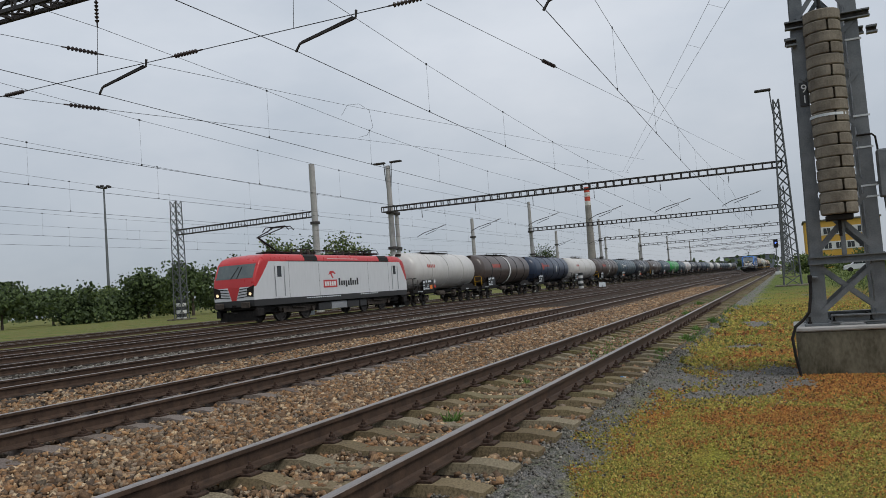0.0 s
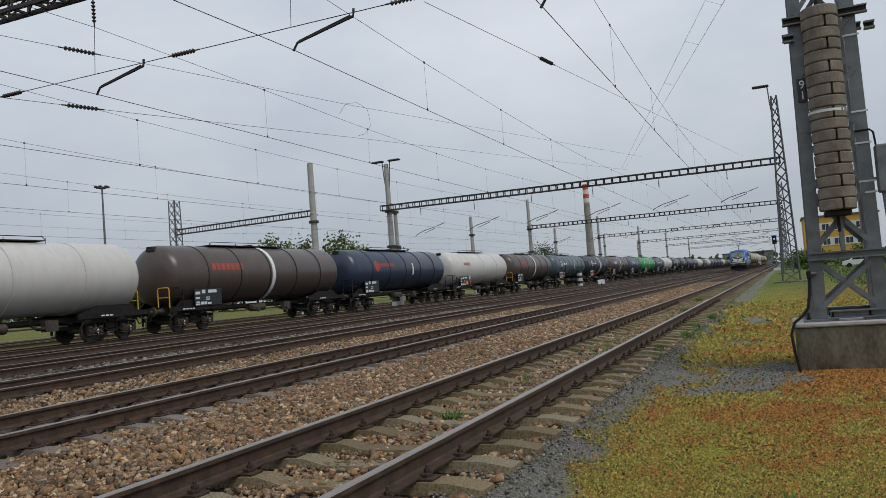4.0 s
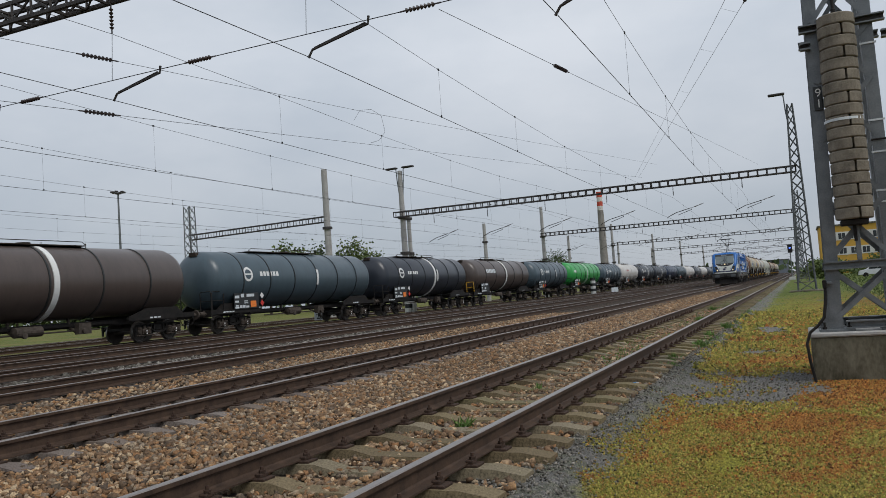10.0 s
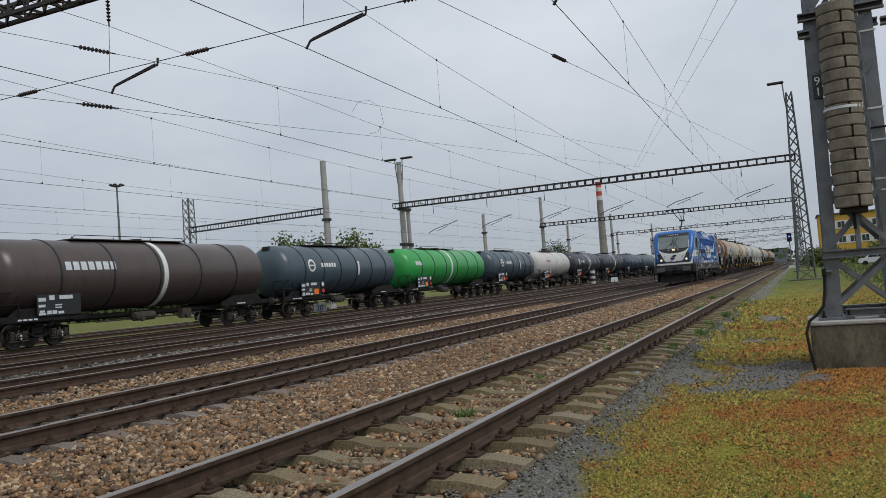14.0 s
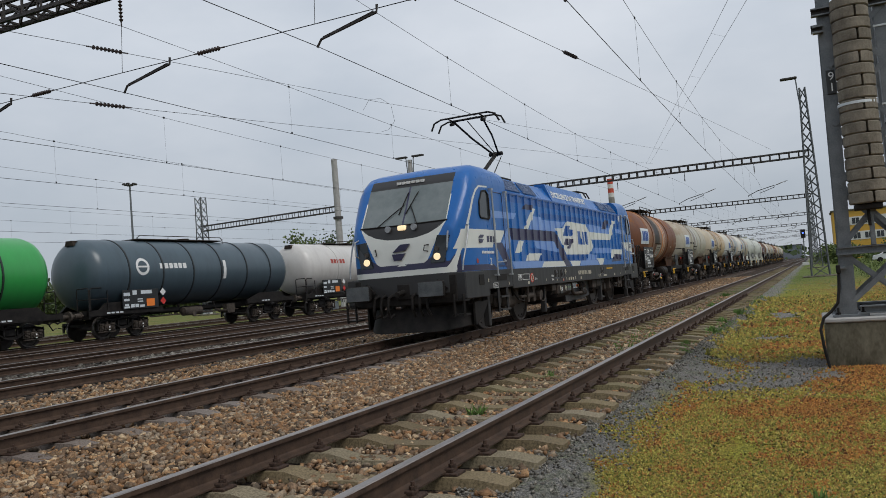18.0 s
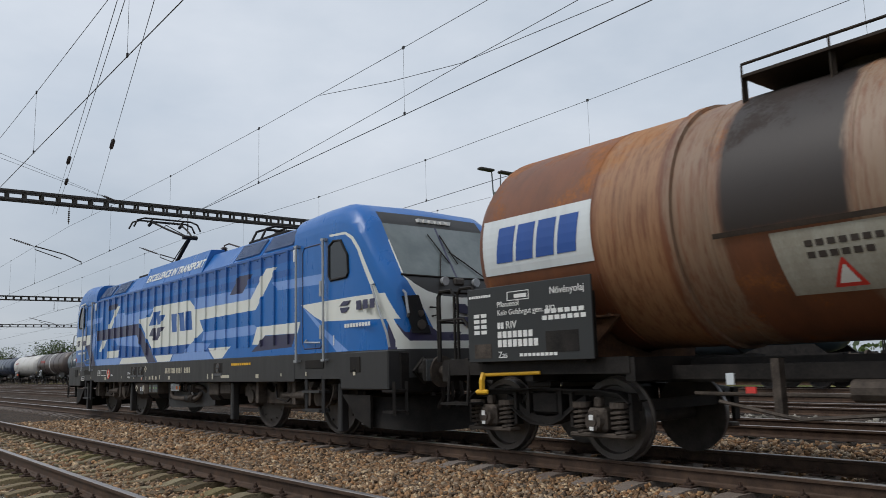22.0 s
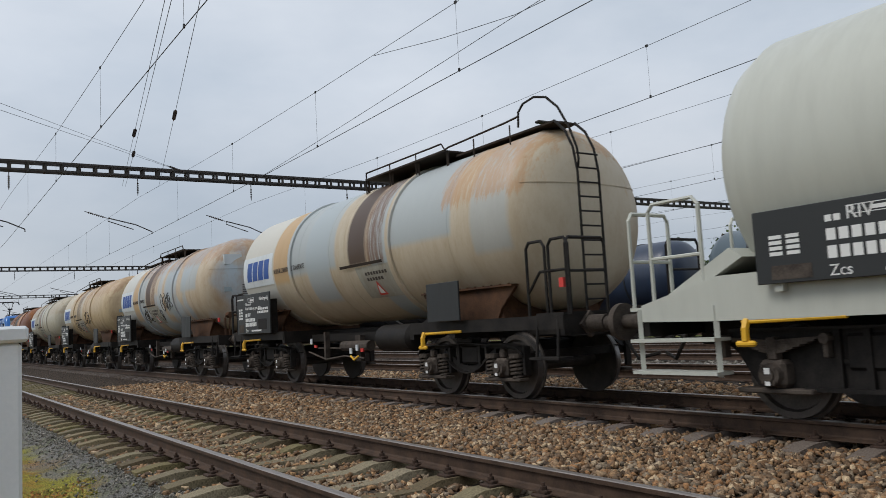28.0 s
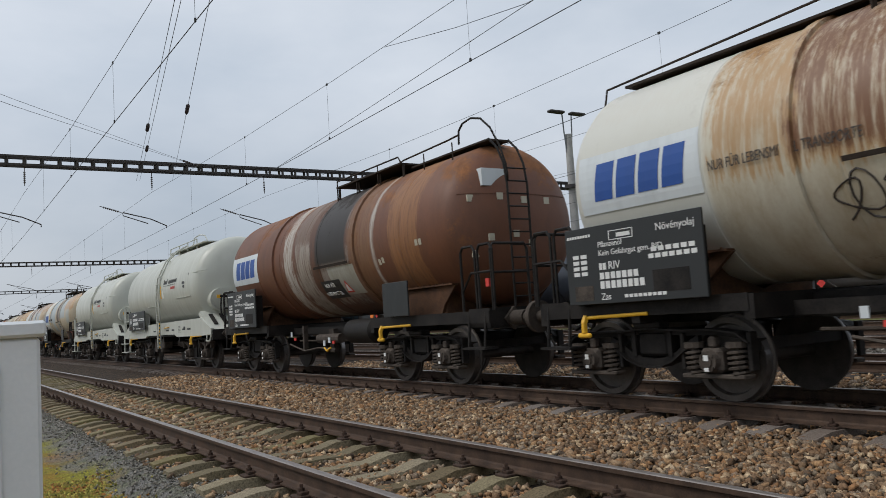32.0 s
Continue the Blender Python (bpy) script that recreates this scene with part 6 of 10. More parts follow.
for i, (ln, kd) in enumerate(FAR_CARS):
    mat_, label, wh, ribs = KINDS[kd]
    w = yard_wagon(ln, mat_, label, white_at=wh, ribs=ribs, marks=("orange",) if kd in "wsdg" else (), plain=i > 12)
    h = ln / 2
    if i > 12:
        pass
    elif kd == "w":
        far_letters(w, h, -h + 3.2, 2.95, 1.6, 0.26, 5, M_REDLET, label="red letter block")
    elif kd == "b":
        far_letters(w, h, -h + 3.6, 2.9, 2.6, 0.34, 7, M_REDLET if i in (1, 4) else M_PLATE, label="letter block")
    elif kd == "n":
        far_letters(w, h, -h + 4.6, 2.95, 2.2, 0.24, 8, M_REDLET, label="red letter block")
        far_disc(w, -h + 4.1, 3.0, 0.4, M_REDLET, hole=0.05, label="dull red disc")
    if kd in "nsd" and i < 13:
        part("white_mark", on_tank(bmesh.new(), [(1.0, 2.3), (1.2, 2.3), (1.24, 3.2), (1.04, 3.2)], 1.535, 2.72, 6), M_WHITE, w, "white upright mark")
    if kd in "sd" and i < 13:
        far_disc(w, -h + 3.4, 2.95, 0.38, M_WHITE)
        far_letters(w, h, -h + 4.4, 2.85, 1.7, 0.24, 6, M_WHITE, label="white letter block")
    elif kd == "g":
        far_letters(w, h, -h + 2.0, 2.85, 1.2, 0.3, 4, M_WHITE, label="white letter block")
    far_train.append((w, run + h))
    run += ln


# ---- the blue locomotive ----
L_BLUE = paint("locomotive_blue", (0.006, 0.118, 0.40), 0.3, 0.12)
L_MID = paint("locomotive_mid_blue", (0.005, 0.08, 0.31), 0.3, 0.12)
L_PALE = paint("locomotive_pale_blue", (0.17, 0.30, 0.62), 0.32, 0.12)
L_NAVY = paint("locomotive_navy", (0.032, 0.03, 0.075), 0.32, 0.12)
L_CREAM = paint("locomotive_cream_white", (0.68, 0.69, 0.64), 0.35, 0.12)
# vent blue paled to carry the sky's sheen in the paint, plus dirt
L_VENT = paint("weathered_vent_blue_sky_sheen", (0.1, 0.15, 0.27), 0.4, 0.3)
L_GREY = paint("locomotive_dark_grey_skirt", (0.024, 0.023, 0.023), 0.5, 0.35)
# windscreen greys: reflected sky is put into the base colour
M_DARKSCREEN = surface("dark_cab_windscreen", (0.07, 0.09, 0.095), (0.12, 0.14, 0.14), 0.1, 0, 0.8, 5, 0.0)
M_SCREEN = surface("windscreen_painted_sky_grey", (0.12, 0.145, 0.145), (0.2, 0.225, 0.225), 0.08, 0, 0.8, 5, 0.0)
L_MATS = [L_BLUE, L_MID, L_PALE, L_NAVY, L_CREAM, L_GREY, M_SCREEN]
BLUE, MID, PALE, NAVY, CREAM, GREY, GLASS = range(7)
STRIPES = [
    (MID, [(-3.4, 2.86), (1.2, 2.9), (6.0, 2.88), (6.0, 2.76), (-3.55, 2.72)]), (MID, [(-4.6, 1.9), (-1.2, 1.75), (2.0, 1.75), (2.6, 1.53), (-4.0, 1.53)]),
    (PALE, [(-7.15, 2.74), (-5.42, 2.75), (-5.62, 2.6), (-7.15, 2.57)]), (NAVY, [(-8.72, 1.5), (-7.25, 1.5), (-7.0, 1.375), (-8.76, 1.375)]), (CREAM, [(-8.66, 2.28), (-6.35, 2.29), (-6.7, 2.0), (-7.14, 1.99), (-7.23, 1.88), (-8.87, 1.86)]),
    (PALE, [(-6.58, 2.0), (-6.15, 2.38), (-5.91, 2.07), (-6.15, 1.88), (-6.35, 1.81)]), (NAVY, [(-7.14, 1.99), (-6.6, 2.0), (-6.3, 1.74), (-5.98, 1.37), (-6.4, 1.37), (-6.96, 1.88)]),
    (PALE, [(-6.02, 1.55), (-3.52, 1.54), (-3.73, 1.375), (-5.85, 1.375)]), (PALE, [(-4.24, 2.74), (-3.45, 2.74), (-3.39, 2.67), (-1.11, 2.69), (-1.65, 2.53), (-2.24, 2.38), (-4.45, 2.38)]),
    (NAVY, [(-6.04, 2.37), (-2.27, 2.38), (-1.5, 1.82), (-0.88, 1.375), (-1.53, 1.375), (-2.4, 2.1), (-5.93, 2.08)]), (PALE, [(-4.3, 2.08), (-2.4, 2.09), (-2.04, 1.78), (-4.0, 1.89)]),
    (NAVY, [(-4.75, 3.03), (-4.02, 3.03), (-4.12, 2.9), (-4.97, 2.88)]), (CREAM, [(-4.12, 2.95), (-3.86, 2.95), (-4.59, 2.38), (-4.94, 2.38)]),
    (CREAM, [(-5.39, 2.07), (-4.99, 2.07), (-5.38, 1.76), (-5.73, 1.76)]), (CREAM, [(-4.78, 1.75), (-3.69, 1.75), (-3.93, 1.56), (-4.97, 1.56)]),
    (CREAM, [(-3.52, 1.53), (-1.66, 1.53), (-1.44, 1.375), (-3.73, 1.375)]), (CREAM, [(-0.98, 1.53), (0.23, 1.53), (0.07, 1.375), (-0.76, 1.375)]),
    (PALE, [(0.3, 1.53), (2.3, 1.53), (2.55, 1.375), (0.15, 1.375)]), (PALE, [(0.9, 1.53), (1.3, 1.75), (2.4, 1.7), (2.1, 1.53)]),
    (PALE, [(1.5, 2.72), (4.5, 2.68), (4.9, 2.5), (4.4, 2.36), (1.5, 2.4)]), (PALE, [(2.02, 1.95), (4.47, 1.97), (4.72, 1.86), (4.4, 1.78), (1.94, 1.77)]),
    (CREAM, [(-2.25, 2.48), (-1.4, 2.5), (-1.02, 2.73), (1.2, 2.7), (1.55, 2.5), (2.0, 1.98), (1.3, 1.73), (-1.25, 1.72)]),
    (CREAM, [(1.5, 2.47), (4.31, 2.47), (4.97, 2.99), (5.41, 2.97), (4.54, 2.25), (1.6, 2.22)]), (NAVY, [(3.79, 2.97), (4.41, 2.95), (3.93, 2.62), (3.34, 2.63)]),
    (CREAM, [(4.6, 1.92), (6.31, 1.92), (6.21, 1.73), (4.94, 1.75), (4.68, 1.59), (4.4, 1.6)]), (NAVY, [(4.94, 1.74), (6.1, 1.73), (6.0, 1.5), (4.39, 1.46)]),
    (CREAM, [(2.29, 1.6), (3.42, 1.6), (3.03, 1.375), (2.63, 1.375)]), (PALE, [(5.28, 2.7), (7.07, 2.67), (7.15, 2.5), (5.45, 2.54)]),
    (CREAM, [(6.33, 2.2), (8.68, 2.22), (8.88, 1.82), (7.07, 1.88), (6.81, 1.97)]), (PALE, [(6.39, 2.16), (6.76, 1.98), (7.19, 1.72), (7.85, 1.375), (7.5, 1.375)]),
    (MID, [(-1.49, 2.28), (-1.11, 2.59), (-0.62, 2.6), (-0.77, 2.49), (-0.32, 2.48), (-0.59, 2.28), (-0.86, 2.27), (-0.92, 2.46), (-0.98, 2.27)]),
    (NAVY, [(-1.46, 2.02), (-1.23, 2.2), (-0.98, 2.2), (-0.92, 1.98), (-0.86, 2.2), (-0.35, 2.2), (-0.83, 1.9), (-1.16, 1.9), (-1.06, 2.0)]),
    (MID, [(0.06, 2.46), (0.46, 2.46), (0.54, 2.04), (0.14, 2.04)]), (MID, [(0.56, 2.46), (0.86, 2.46), (0.94, 2.04), (0.64, 2.04)]), (MID, [(0.96, 2.46), (1.3, 2.46), (1.38, 2.04), (1.04, 2.04)]),
]


def inside(p, poly):
    hit_, n = False, len(poly)
    for i in range(n):
        (ya, za), (yb, zb) = poly[i], poly[(i + 1) % n]
        if (za > p[1]) != (zb > p[1]) and p[0] < (yb - ya) * (p[1] - za) / (zb - za) + ya:
            hit_ = not hit_
    return hit_


def livery(bm, polys, base):
    """Cut the near side along the edges of each stripe and give each face its colour."""
    for _, poly in polys:
        y0, y1 = min(p[0] for p in poly), max(p[0] for p in poly)
        z0, z1 = min(p[1] for p in poly), max(p[1] for p in poly)
        for (ya, za), (yb, zb) in zip(poly, poly[1:] + poly[:1]):
            faces = []
            for f in bm.faces:
                if f.normal.x > 0.25:
                    fy, fz = [v.co.y for v in f.verts], [v.co.z for v in f.verts]
                    if max(fy) > y0 and min(fy) < y1 and max(fz) > z0 and min(fz) < z1:
                        faces.append(f)
            if not faces:
                continue
            geom = list({v for f in faces for v in f.verts}) + list({e for f in faces for e in f.edges}) + faces
            bmesh.ops.bisect_plane(bm, geom=geom, dist=1e-5, plane_co=(0, ya, za), plane_no=(0, zb - za, ya - yb))
    bm.normal_update()
    for f in bm.faces:
        c = f.calc_center_median()
        f.material_index = base(c, f)
        if f.normal.x > 0.25:
            for m, poly in polys:
                if inside((c.y, c.z), poly):
                    f.material_index = m


def loft(bm, stations, close=True):
    rows = [[bm.verts.new(p) for p in ring] for ring in stations]
    faces = []
    for a, b in zip(rows, rows[1:]):
        for j in range(len(a) - 1):
            faces.append(bm.faces.new((a[j], a[j + 1], b[j + 1], b[j])))
    faces.append(bm.faces.new(rows[0]))
    faces.append(bm.faces.new(rows[-1][::-1]))
    bmesh.ops.recalc_face_normals(bm, faces=faces)
    return bm


def cab_ring(y, e, w, top, shoulder):
    """One cross section of a cab: half width w, roof height top."""
    half = []
    z0 = 0.95
    zs = max(z0 + 0.3, top - shoulder)
    for k in range(5):
        half.append((w, z0 + (zs - z0) * k / 4))
    for k in range(1, 6):
        a = math.pi / 2 * k / 5
        half.append((w - shoulder * 0.75 * (1 - math.cos(a)), zs + (top - zs) * math.sin(a)))
    for k in range(1, 4):
        half.append(((w - shoulder * 0.75) * (1 - k / 3.0), top + 0.03 * (k / 3.0)))
    ring = [(x, e * y, z) for x, z in half] + [(-x, e * y, z) for x, z in half[-2::-1]]
    return ring


# cream line that sweeps from the nose band up over the side window
SWEEP = [(8.99, 1.4), (8.9, 1.6), (8.8, 1.82), (8.62, 2.12), (8.38, 2.57), (8.17, 2.97), (8.0, 3.17), (7.8, 3.27), (7.3, 3.29), (7.3, 3.255), (7.78, 3.23), (7.95, 3.13), (8.11, 2.94), (8.31, 2.53), (8.55, 2.08), (8.73, 1.76), (8.82, 1.5), (8.82, 1.4)]


def blue_locomotive():
    t = thing("electric_locomotive", "blue electric locomotive with cream, pale blue and navy stripes", "locomotive")
    # side walls with upright ribs
    for s in (1, -1):
        prof, y = [(1.44, -6.1)], -5.85
        while y < 5.9:
            prof += [(1.44, y - 0.035), (1.475, y - 0.025), (1.475, y + 0.025), (1.44, y + 0.035)]
            y += 0.532
        prof.append((1.44, 6.1))
        bm = bmesh.new()
        zs = (1.555, 3.02, 3.05, 3.22)
        rows = [[bm.verts.new((s * (x if z > 3.06 or z < 3.03 or k == 0 else x), yy, z)) for k, (x, yy) in enumerate(prof)] for z in zs]
        for a, b in zip(rows, rows[1:]):
            for j in range(len(prof) - 1):
                bm.faces.new((a[j], a[j + 1], b[j + 1], b[j]) if s > 0 else (b[j], b[j + 1], a[j + 1], a[j]))
        bm.normal_update()
        livery(bm, STRIPES if s > 0 else [], lambda c, f: MID if c.z > 3.03 else BLUE)
        part("side_wall", bm, L_MATS, t, "ribbed blue wall with stripes and a cream sign panel")
        bm = bmesh.new()
        box(bm, min(s * 1.3, s * 1.452), max(s * 1.3, s * 1.452), -6.1, 6.1, 1.37, 1.553)
        livery(bm, STRIPES if s > 0 else [], lambda c, f: BLUE)
        part("lower_panel", bm, L_MATS, t)
        bm = bmesh.new()
        box(bm, min(s * 1.3, s * 1.458), max(s * 1.3, s * 1.458), -6.1, 6.1, 0.9, 1.368, 0.01)
        part("skirt", bm, L_GREY, t, "dark grey skirt with white markings")
    bm = bmesh.new()
    box(bm, -1.4, 1.4, -6.1, 6.1, 0.95, 3.2)
    part("frame_box", bm, L_GREY, t)
    # roof hatches
    for s in (1, -1):
        for y0, y1, rise in ((-6.05, -4.75, 0), (-4.72, -3.45, 0), (-3.42, -2.2, 0), (-2.17, 1.8, 0.06), (1.83, 3.4, 0), (3.43, 4.7, 0), (4.73, 6.05, 0)):
            bm = bmesh.new()
            prism(bm, [(s * 1.43, 3.24), (s * (1.15 + rise), 3.66 + 2 * rise), (s * 0.9, 3.68 + 2 * rise), (s * 0.9, 3.24)], 1, y0, y1)
            hatch = part("roof_hatch", bm, L_BLUE, t)
            if rise == 0 and not -3.43 < y0 < 3.0:
                bm = bmesh.new()
                n = 26
                for k in range(n):
                    yy = y0 + 0.12 + (y1 - y0 - 0.24) * k / (n - 1)
                    bar(bm, (s * 1.405, yy, 3.315), (s * 1.2, yy, 3.62), 0.018, 0.025, (s, 0, 0.6))
                part("vent_grille", bm, L_VENT, hatch, "grey-blue louvre grille")
        bm = bmesh.new()
        bar(bm, (s * 1.43, -6.05, 3.23), (s * 1.43, 6.05, 3.23), 0.05)
        for k in range(40):
            box(bm, min(s * 1.44, s * 1.462), max(s * 1.44, s * 1.462), -5.9 + k * 0.3, -5.88 + k * 0.3, 3.16, 3.18)
        part("roof_edge", bm, L_MID, t)
    lean = Matrix.Translation((1.372, -1.98, 3.40)) @ Matrix.Rotation(-math.atan2(0.22, 0.54), 4, "Y") @ SIDE
    writing("slogan", "EXCELLENCE IN TRANSPORT", 0.265, M_WHITE, t, lean @ Matrix.Diagonal((1.07, 1, 1, 1)), "white roof slogan", bold=0.009, slant=0.22)
    bm = bmesh.new()
    box(bm, -0.92, 0.92, -6.1, 6.1, 3.2, 3.74, 0.03)
    part("roof", bm, L_MID, t)
    # cabs
    for e in (-1, 1):
        prof = [(6.1, 1.45, 3.74, 0.4), (7.0, 1.45, 3.79, 0.42), (7.6, 1.45, 3.79, 0.44), (7.9, 1.445, 3.71, 0.44), (8.08, 1.435, 3.58, 0.42), (8.22, 1.42, 3.42, 0.4), (8.4, 1.39, 3.12, 0.36), (8.56, 1.35, 2.85, 0.3), (8.72, 1.3, 2.6, 0.26), (8.84, 1.22, 2.4, 0.24), (8.91, 1.14, 2.1, 0.22), (8.95, 1.06, 1.8, 0.2), (8.975, 0.98, 1.56, 0.16), (8.985, 0.92, 1.42, 0.12), (8.99, 0.88, 1.33, 0.1)]
        bm = bmesh.new()
        loft(bm, [cab_ring(y, e, w, top, sh) for y, w, top, sh in prof])
        for z in (1.37, 1.49, 1.55, 1.62, 2.18, 2.5, 3.38, 3.46, 3.6):
            bmesh.ops.bisect_plane(bm, geom=bm.verts[:] + bm.edges[:] + bm.faces[:], dist=1e-5, plane_co=(0, 0, z), plane_no=(0, 0, 1))
        for x in (-1.05, -0.02, 0.02, 1.05):
            bmesh.ops.bisect_plane(bm, geom=bm.verts[:] + bm.edges[:] + bm.faces[:], dist=1e-5, plane_co=(x, 0, 0), plane_no=(1, 0, 0.0))
        crescent = [(0.0, 2.17), (0.35, 2.185), (0.65, 2.25), (0.88, 2.36), (1.06, 2.5)]
        bib = [(0.0, 1.6), (0.52, 1.61), (0.63, 1.68), (0.72, 1.86), (0.84, 2.1), (1.06, 2.5)]
        for q in (-1, 1):
            for (xa, za), (xb, zb) in list(zip(crescent, crescent[1:])) + list(zip(bib[1:], bib[2:])):
                near = [f for f in bm.faces if f.normal.y * e > 0.3 and 1.5 < f.calc_center_median().z < 2.6]
                geom = list({v for f in near for v in f.verts}) + list({g for f in near for g in f.edges}) + near
                bmesh.ops.bisect_plane(bm, geom=geom, dist=1e-5, plane_co=(q * xa, 0, za), plane_no=(q * (zb - za), 0, xa - xb))
            bm.normal_update()
        bm.normal_update()

        def base(c, f):
            if c.z < 1.37:
                return GREY
            front = f.normal.y * e > 0.3
            ax = abs(c.x)
            if front and 2.5 < c.z < 3.38 and ax < 1.05:
                return NAVY if ax < 0.02 else GLASS
            if front and 3.38 < c.z < 3.6 and ax < 1.05:
                return GREY
            if front and 1.5 < c.z < 2.5 and inside((ax, c.z), [(-0.1, 2.17)] + crescent + [(-0.1, 2.5)]):
                return GREY
            if front and 1.5 < c.z < 2.5 and inside((ax, c.z), [(-0.1, 1.6)] + bib + crescent[::-1] + [(-0.1, 2.17)]):
                return CREAM
            if f.normal.y * e > 0.12 and c.z < 1.49 and c.y * e > 8.84:
                return CREAM
            if front and c.z < 1.7:
                return NAVY
            return BLUE
        livery(bm, [p for p in STRIPES if (p[1][0][0] * e > 6 or min(q[0] * e for q in p[1]) > 6 or max(q[0] * e for q in p[1]) > 6.12)] + [(CREAM, [(e * y, z) for y, z in SWEEP])], base)
        cab = part("cab", bm, L_MATS, t, "streamlined blue cab with a cream nose", True)
        # windscreen trim, wipers and lamps
        bm = bmesh.new()
        tube(bm, [(-1.08, e * 8.79, 2.5), (0, e * 8.815, 2.485), (1.08, e * 8.79, 2.5)], 0.016)
        part("screen_rubber", bm, M_BLACK, cab)
        for x0, x1, x2, x3 in ((-0.62, -0.06, -0.14, -0.01), (0.36, 0.1, 0.03, 0.24)):
            bm = bmesh.new()
            tube(bm, [(x0, e * 8.83, 2.49), (0.45 * x0 + 0.55 * x1, e * 8.67, 2.75), (x1, e * 8.54, 2.95)], 0.011)
            bar(bm, (x2, e * 8.67, 2.74), (x3, e * 8.37, 3.24), 0.018)
            part("wiper", bm, M_BLACK, cab)
        for q in (-1, 1):
            bm = bmesh.new()
            tube(bm, [(q * 1.05, e * 8.775, 2.52), (q * 1.05, e * 8.58, 2.83), (q * 1.05, e * 8.42, 3.08)], 0.013)
            part("screen_edge", bm, L_CREAM, cab, "thin white windscreen edge")
        for x in (-0.86, 0.86):
            bm = bmesh.new()
            q = 1 if x > 0 else -1
            ring = [(0.7, 9.0, 1.6), (1.02, 8.985, 1.6), (1.15, 8.905, 2.16), (0.88, 8.95, 2.18)]
            vs = [[bm.verts.new((q * a, e * (b - back), c)) for a, b, c in ring] for back in (0.0, 0.2)]
            sides = [vs[0], vs[1][::-1]] + [(vs[0][i], vs[1][i], vs[1][(i + 1) % 4], vs[0][(i + 1) % 4]) for i in range(4)]
            bmesh.ops.recalc_face_normals(bm, faces=[bm.faces.new(f) for f in sides])
            lamp = part("lamp_housing", bm, M_GLASS, cab, "dark lamp cluster")
            for z, rr, mat_ in ((1.73, 0.075, M_LAMP if e < 0 else M_WHEEL), (1.9, 0.05, M_WHEEL)):
                bm = bmesh.new()
                rod(bm, (x, e * 8.92, z), (x, e * (9.01 - 0.09 * (z - 1.6)), z), rr, 16)
                part("headlight", bm, mat_, lamp, "round headlight")
        bm = bmesh.new()
        box(bm, -0.1, 0.1, min(e * 8.8, e * 8.885), max(e * 8.8, e * 8.885), 2.37, 2.48, 0.02)
        part("top_headlight", bm, M_LAMP if e < 0 else M_WHEEL, cab, "centre headlight")
        for q in (-1, 1):
            part("horn", rod(rod(bmesh.new(), (q * 0.32, e * 8.78, 2.42), (q * 0.32, e * 8.88, 2.42), 0.05, 12), (q * 0.32, e * 8.87, 2.42), (q * 0.32, e * 8.92, 2.42), 0.07, 12), M_STEEL, cab)
            bm = bmesh.new()
            tube(bm, [(q * 0.66, e * 8.93, 2.0), (q * 0.6, e * 9.02, 1.99), (q * 0.58, e * 9.03, 1.88), (q * 0.64, e * 8.95, 1.86)], 0.014)
            part("front_grip", bm, M_BLACK, cab)
            bm = bmesh.new()
            tube(bm, [(q * 1.1, e * 8.85, 2.25), (q * 1.14, e * 8.97, 2.2), (q * 1.12, e * 9.0, 1.9), (q * 1.08, e * 8.93, 1.85)], 0.02)
            part("corner_grip", bm, M_STEEL, cab)
        bm = bmesh.new()
        sgn = [(-0.2, 1.9), (0.0, 2.06), (0.22, 2.06), (0.1, 1.92)], [(-0.22, 1.86), (0.1, 1.86), (0.0, 1.72), (-0.18, 1.72)]
        for q in sgn:
            prism(bm, [(x, z) for x, z in q], 1, min(e * 8.93, e * 8.99), max(e * 8.93, e * 8.99))
        part("nose_sign", bm, L_NAVY, cab, "navy winged sign")
        for k in range(6):
            part("roof_number_bar", box(bmesh.new(), -0.36 + k * 0.12, -0.28 + k * 0.12, min(e * 8.1, e * 8.235), max(e * 8.1, e * 8.235), 3.46, 3.52), M_WHITE, cab)
        # cab side: window, door, rails
        wy = [(7.29, 3.09), (7.44, 3.17), (7.66, 3.15), (7.86, 2.89), (7.88, 2.6), (7.82, 2.54), (7.34, 2.53), (7.28, 2.6)]
        for s in (1, -1):
            side = lambda y0, y1: (min(e * y0, e * y1), max(e * y0, e * y1))
            bm = bmesh.new()
            prism(bm, [(e * y, z) for y, z in wy], 0, min(s * 1.42, s * 1.456), max(s * 1.42, s * 1.456))
            win = part("side_window", bm, M_GLASS, t, "dark cab side window")
            bm = bmesh.new()
            tube(bm, [(s * 1.458, e * y, z) for y, z in wy + wy[:1]], 0.02, 5)
            part("window_rubber", bm, M_BLACK, win)
            bm = bmesh.new()
            a, b = side(6.4, 7.06)
            pts = [(a, 1.52), (a, 3.1), (a + 0.07, 3.18), (b - 0.07, 3.18), (b, 3.1), (b, 1.52), (b - 0.06, 1.45), (a + 0.06, 1.45)]
            tube(bm, [(s * 1.452, y, z) for y, z in pts + pts[:1]], 0.011, 5)
            door = part("door_seam", bm, L_NAVY, t, "cab door outline")
            bm = bmesh.new()
            tube(bm, [(s * 1.46, e * 6.55, 1.6), (s * 1.5, e * 6.55, 1.56), (s * 1.5, e * 6.95, 1.54), (s * 1.46, e * 7.0, 1.54)], 0.016)
            box(bm, min(s * 1.45, s * 1.48), max(s * 1.45, s * 1.48), e * 7.03 - 0.03, e * 7.03 + 0.03, 2.3, 2.55)
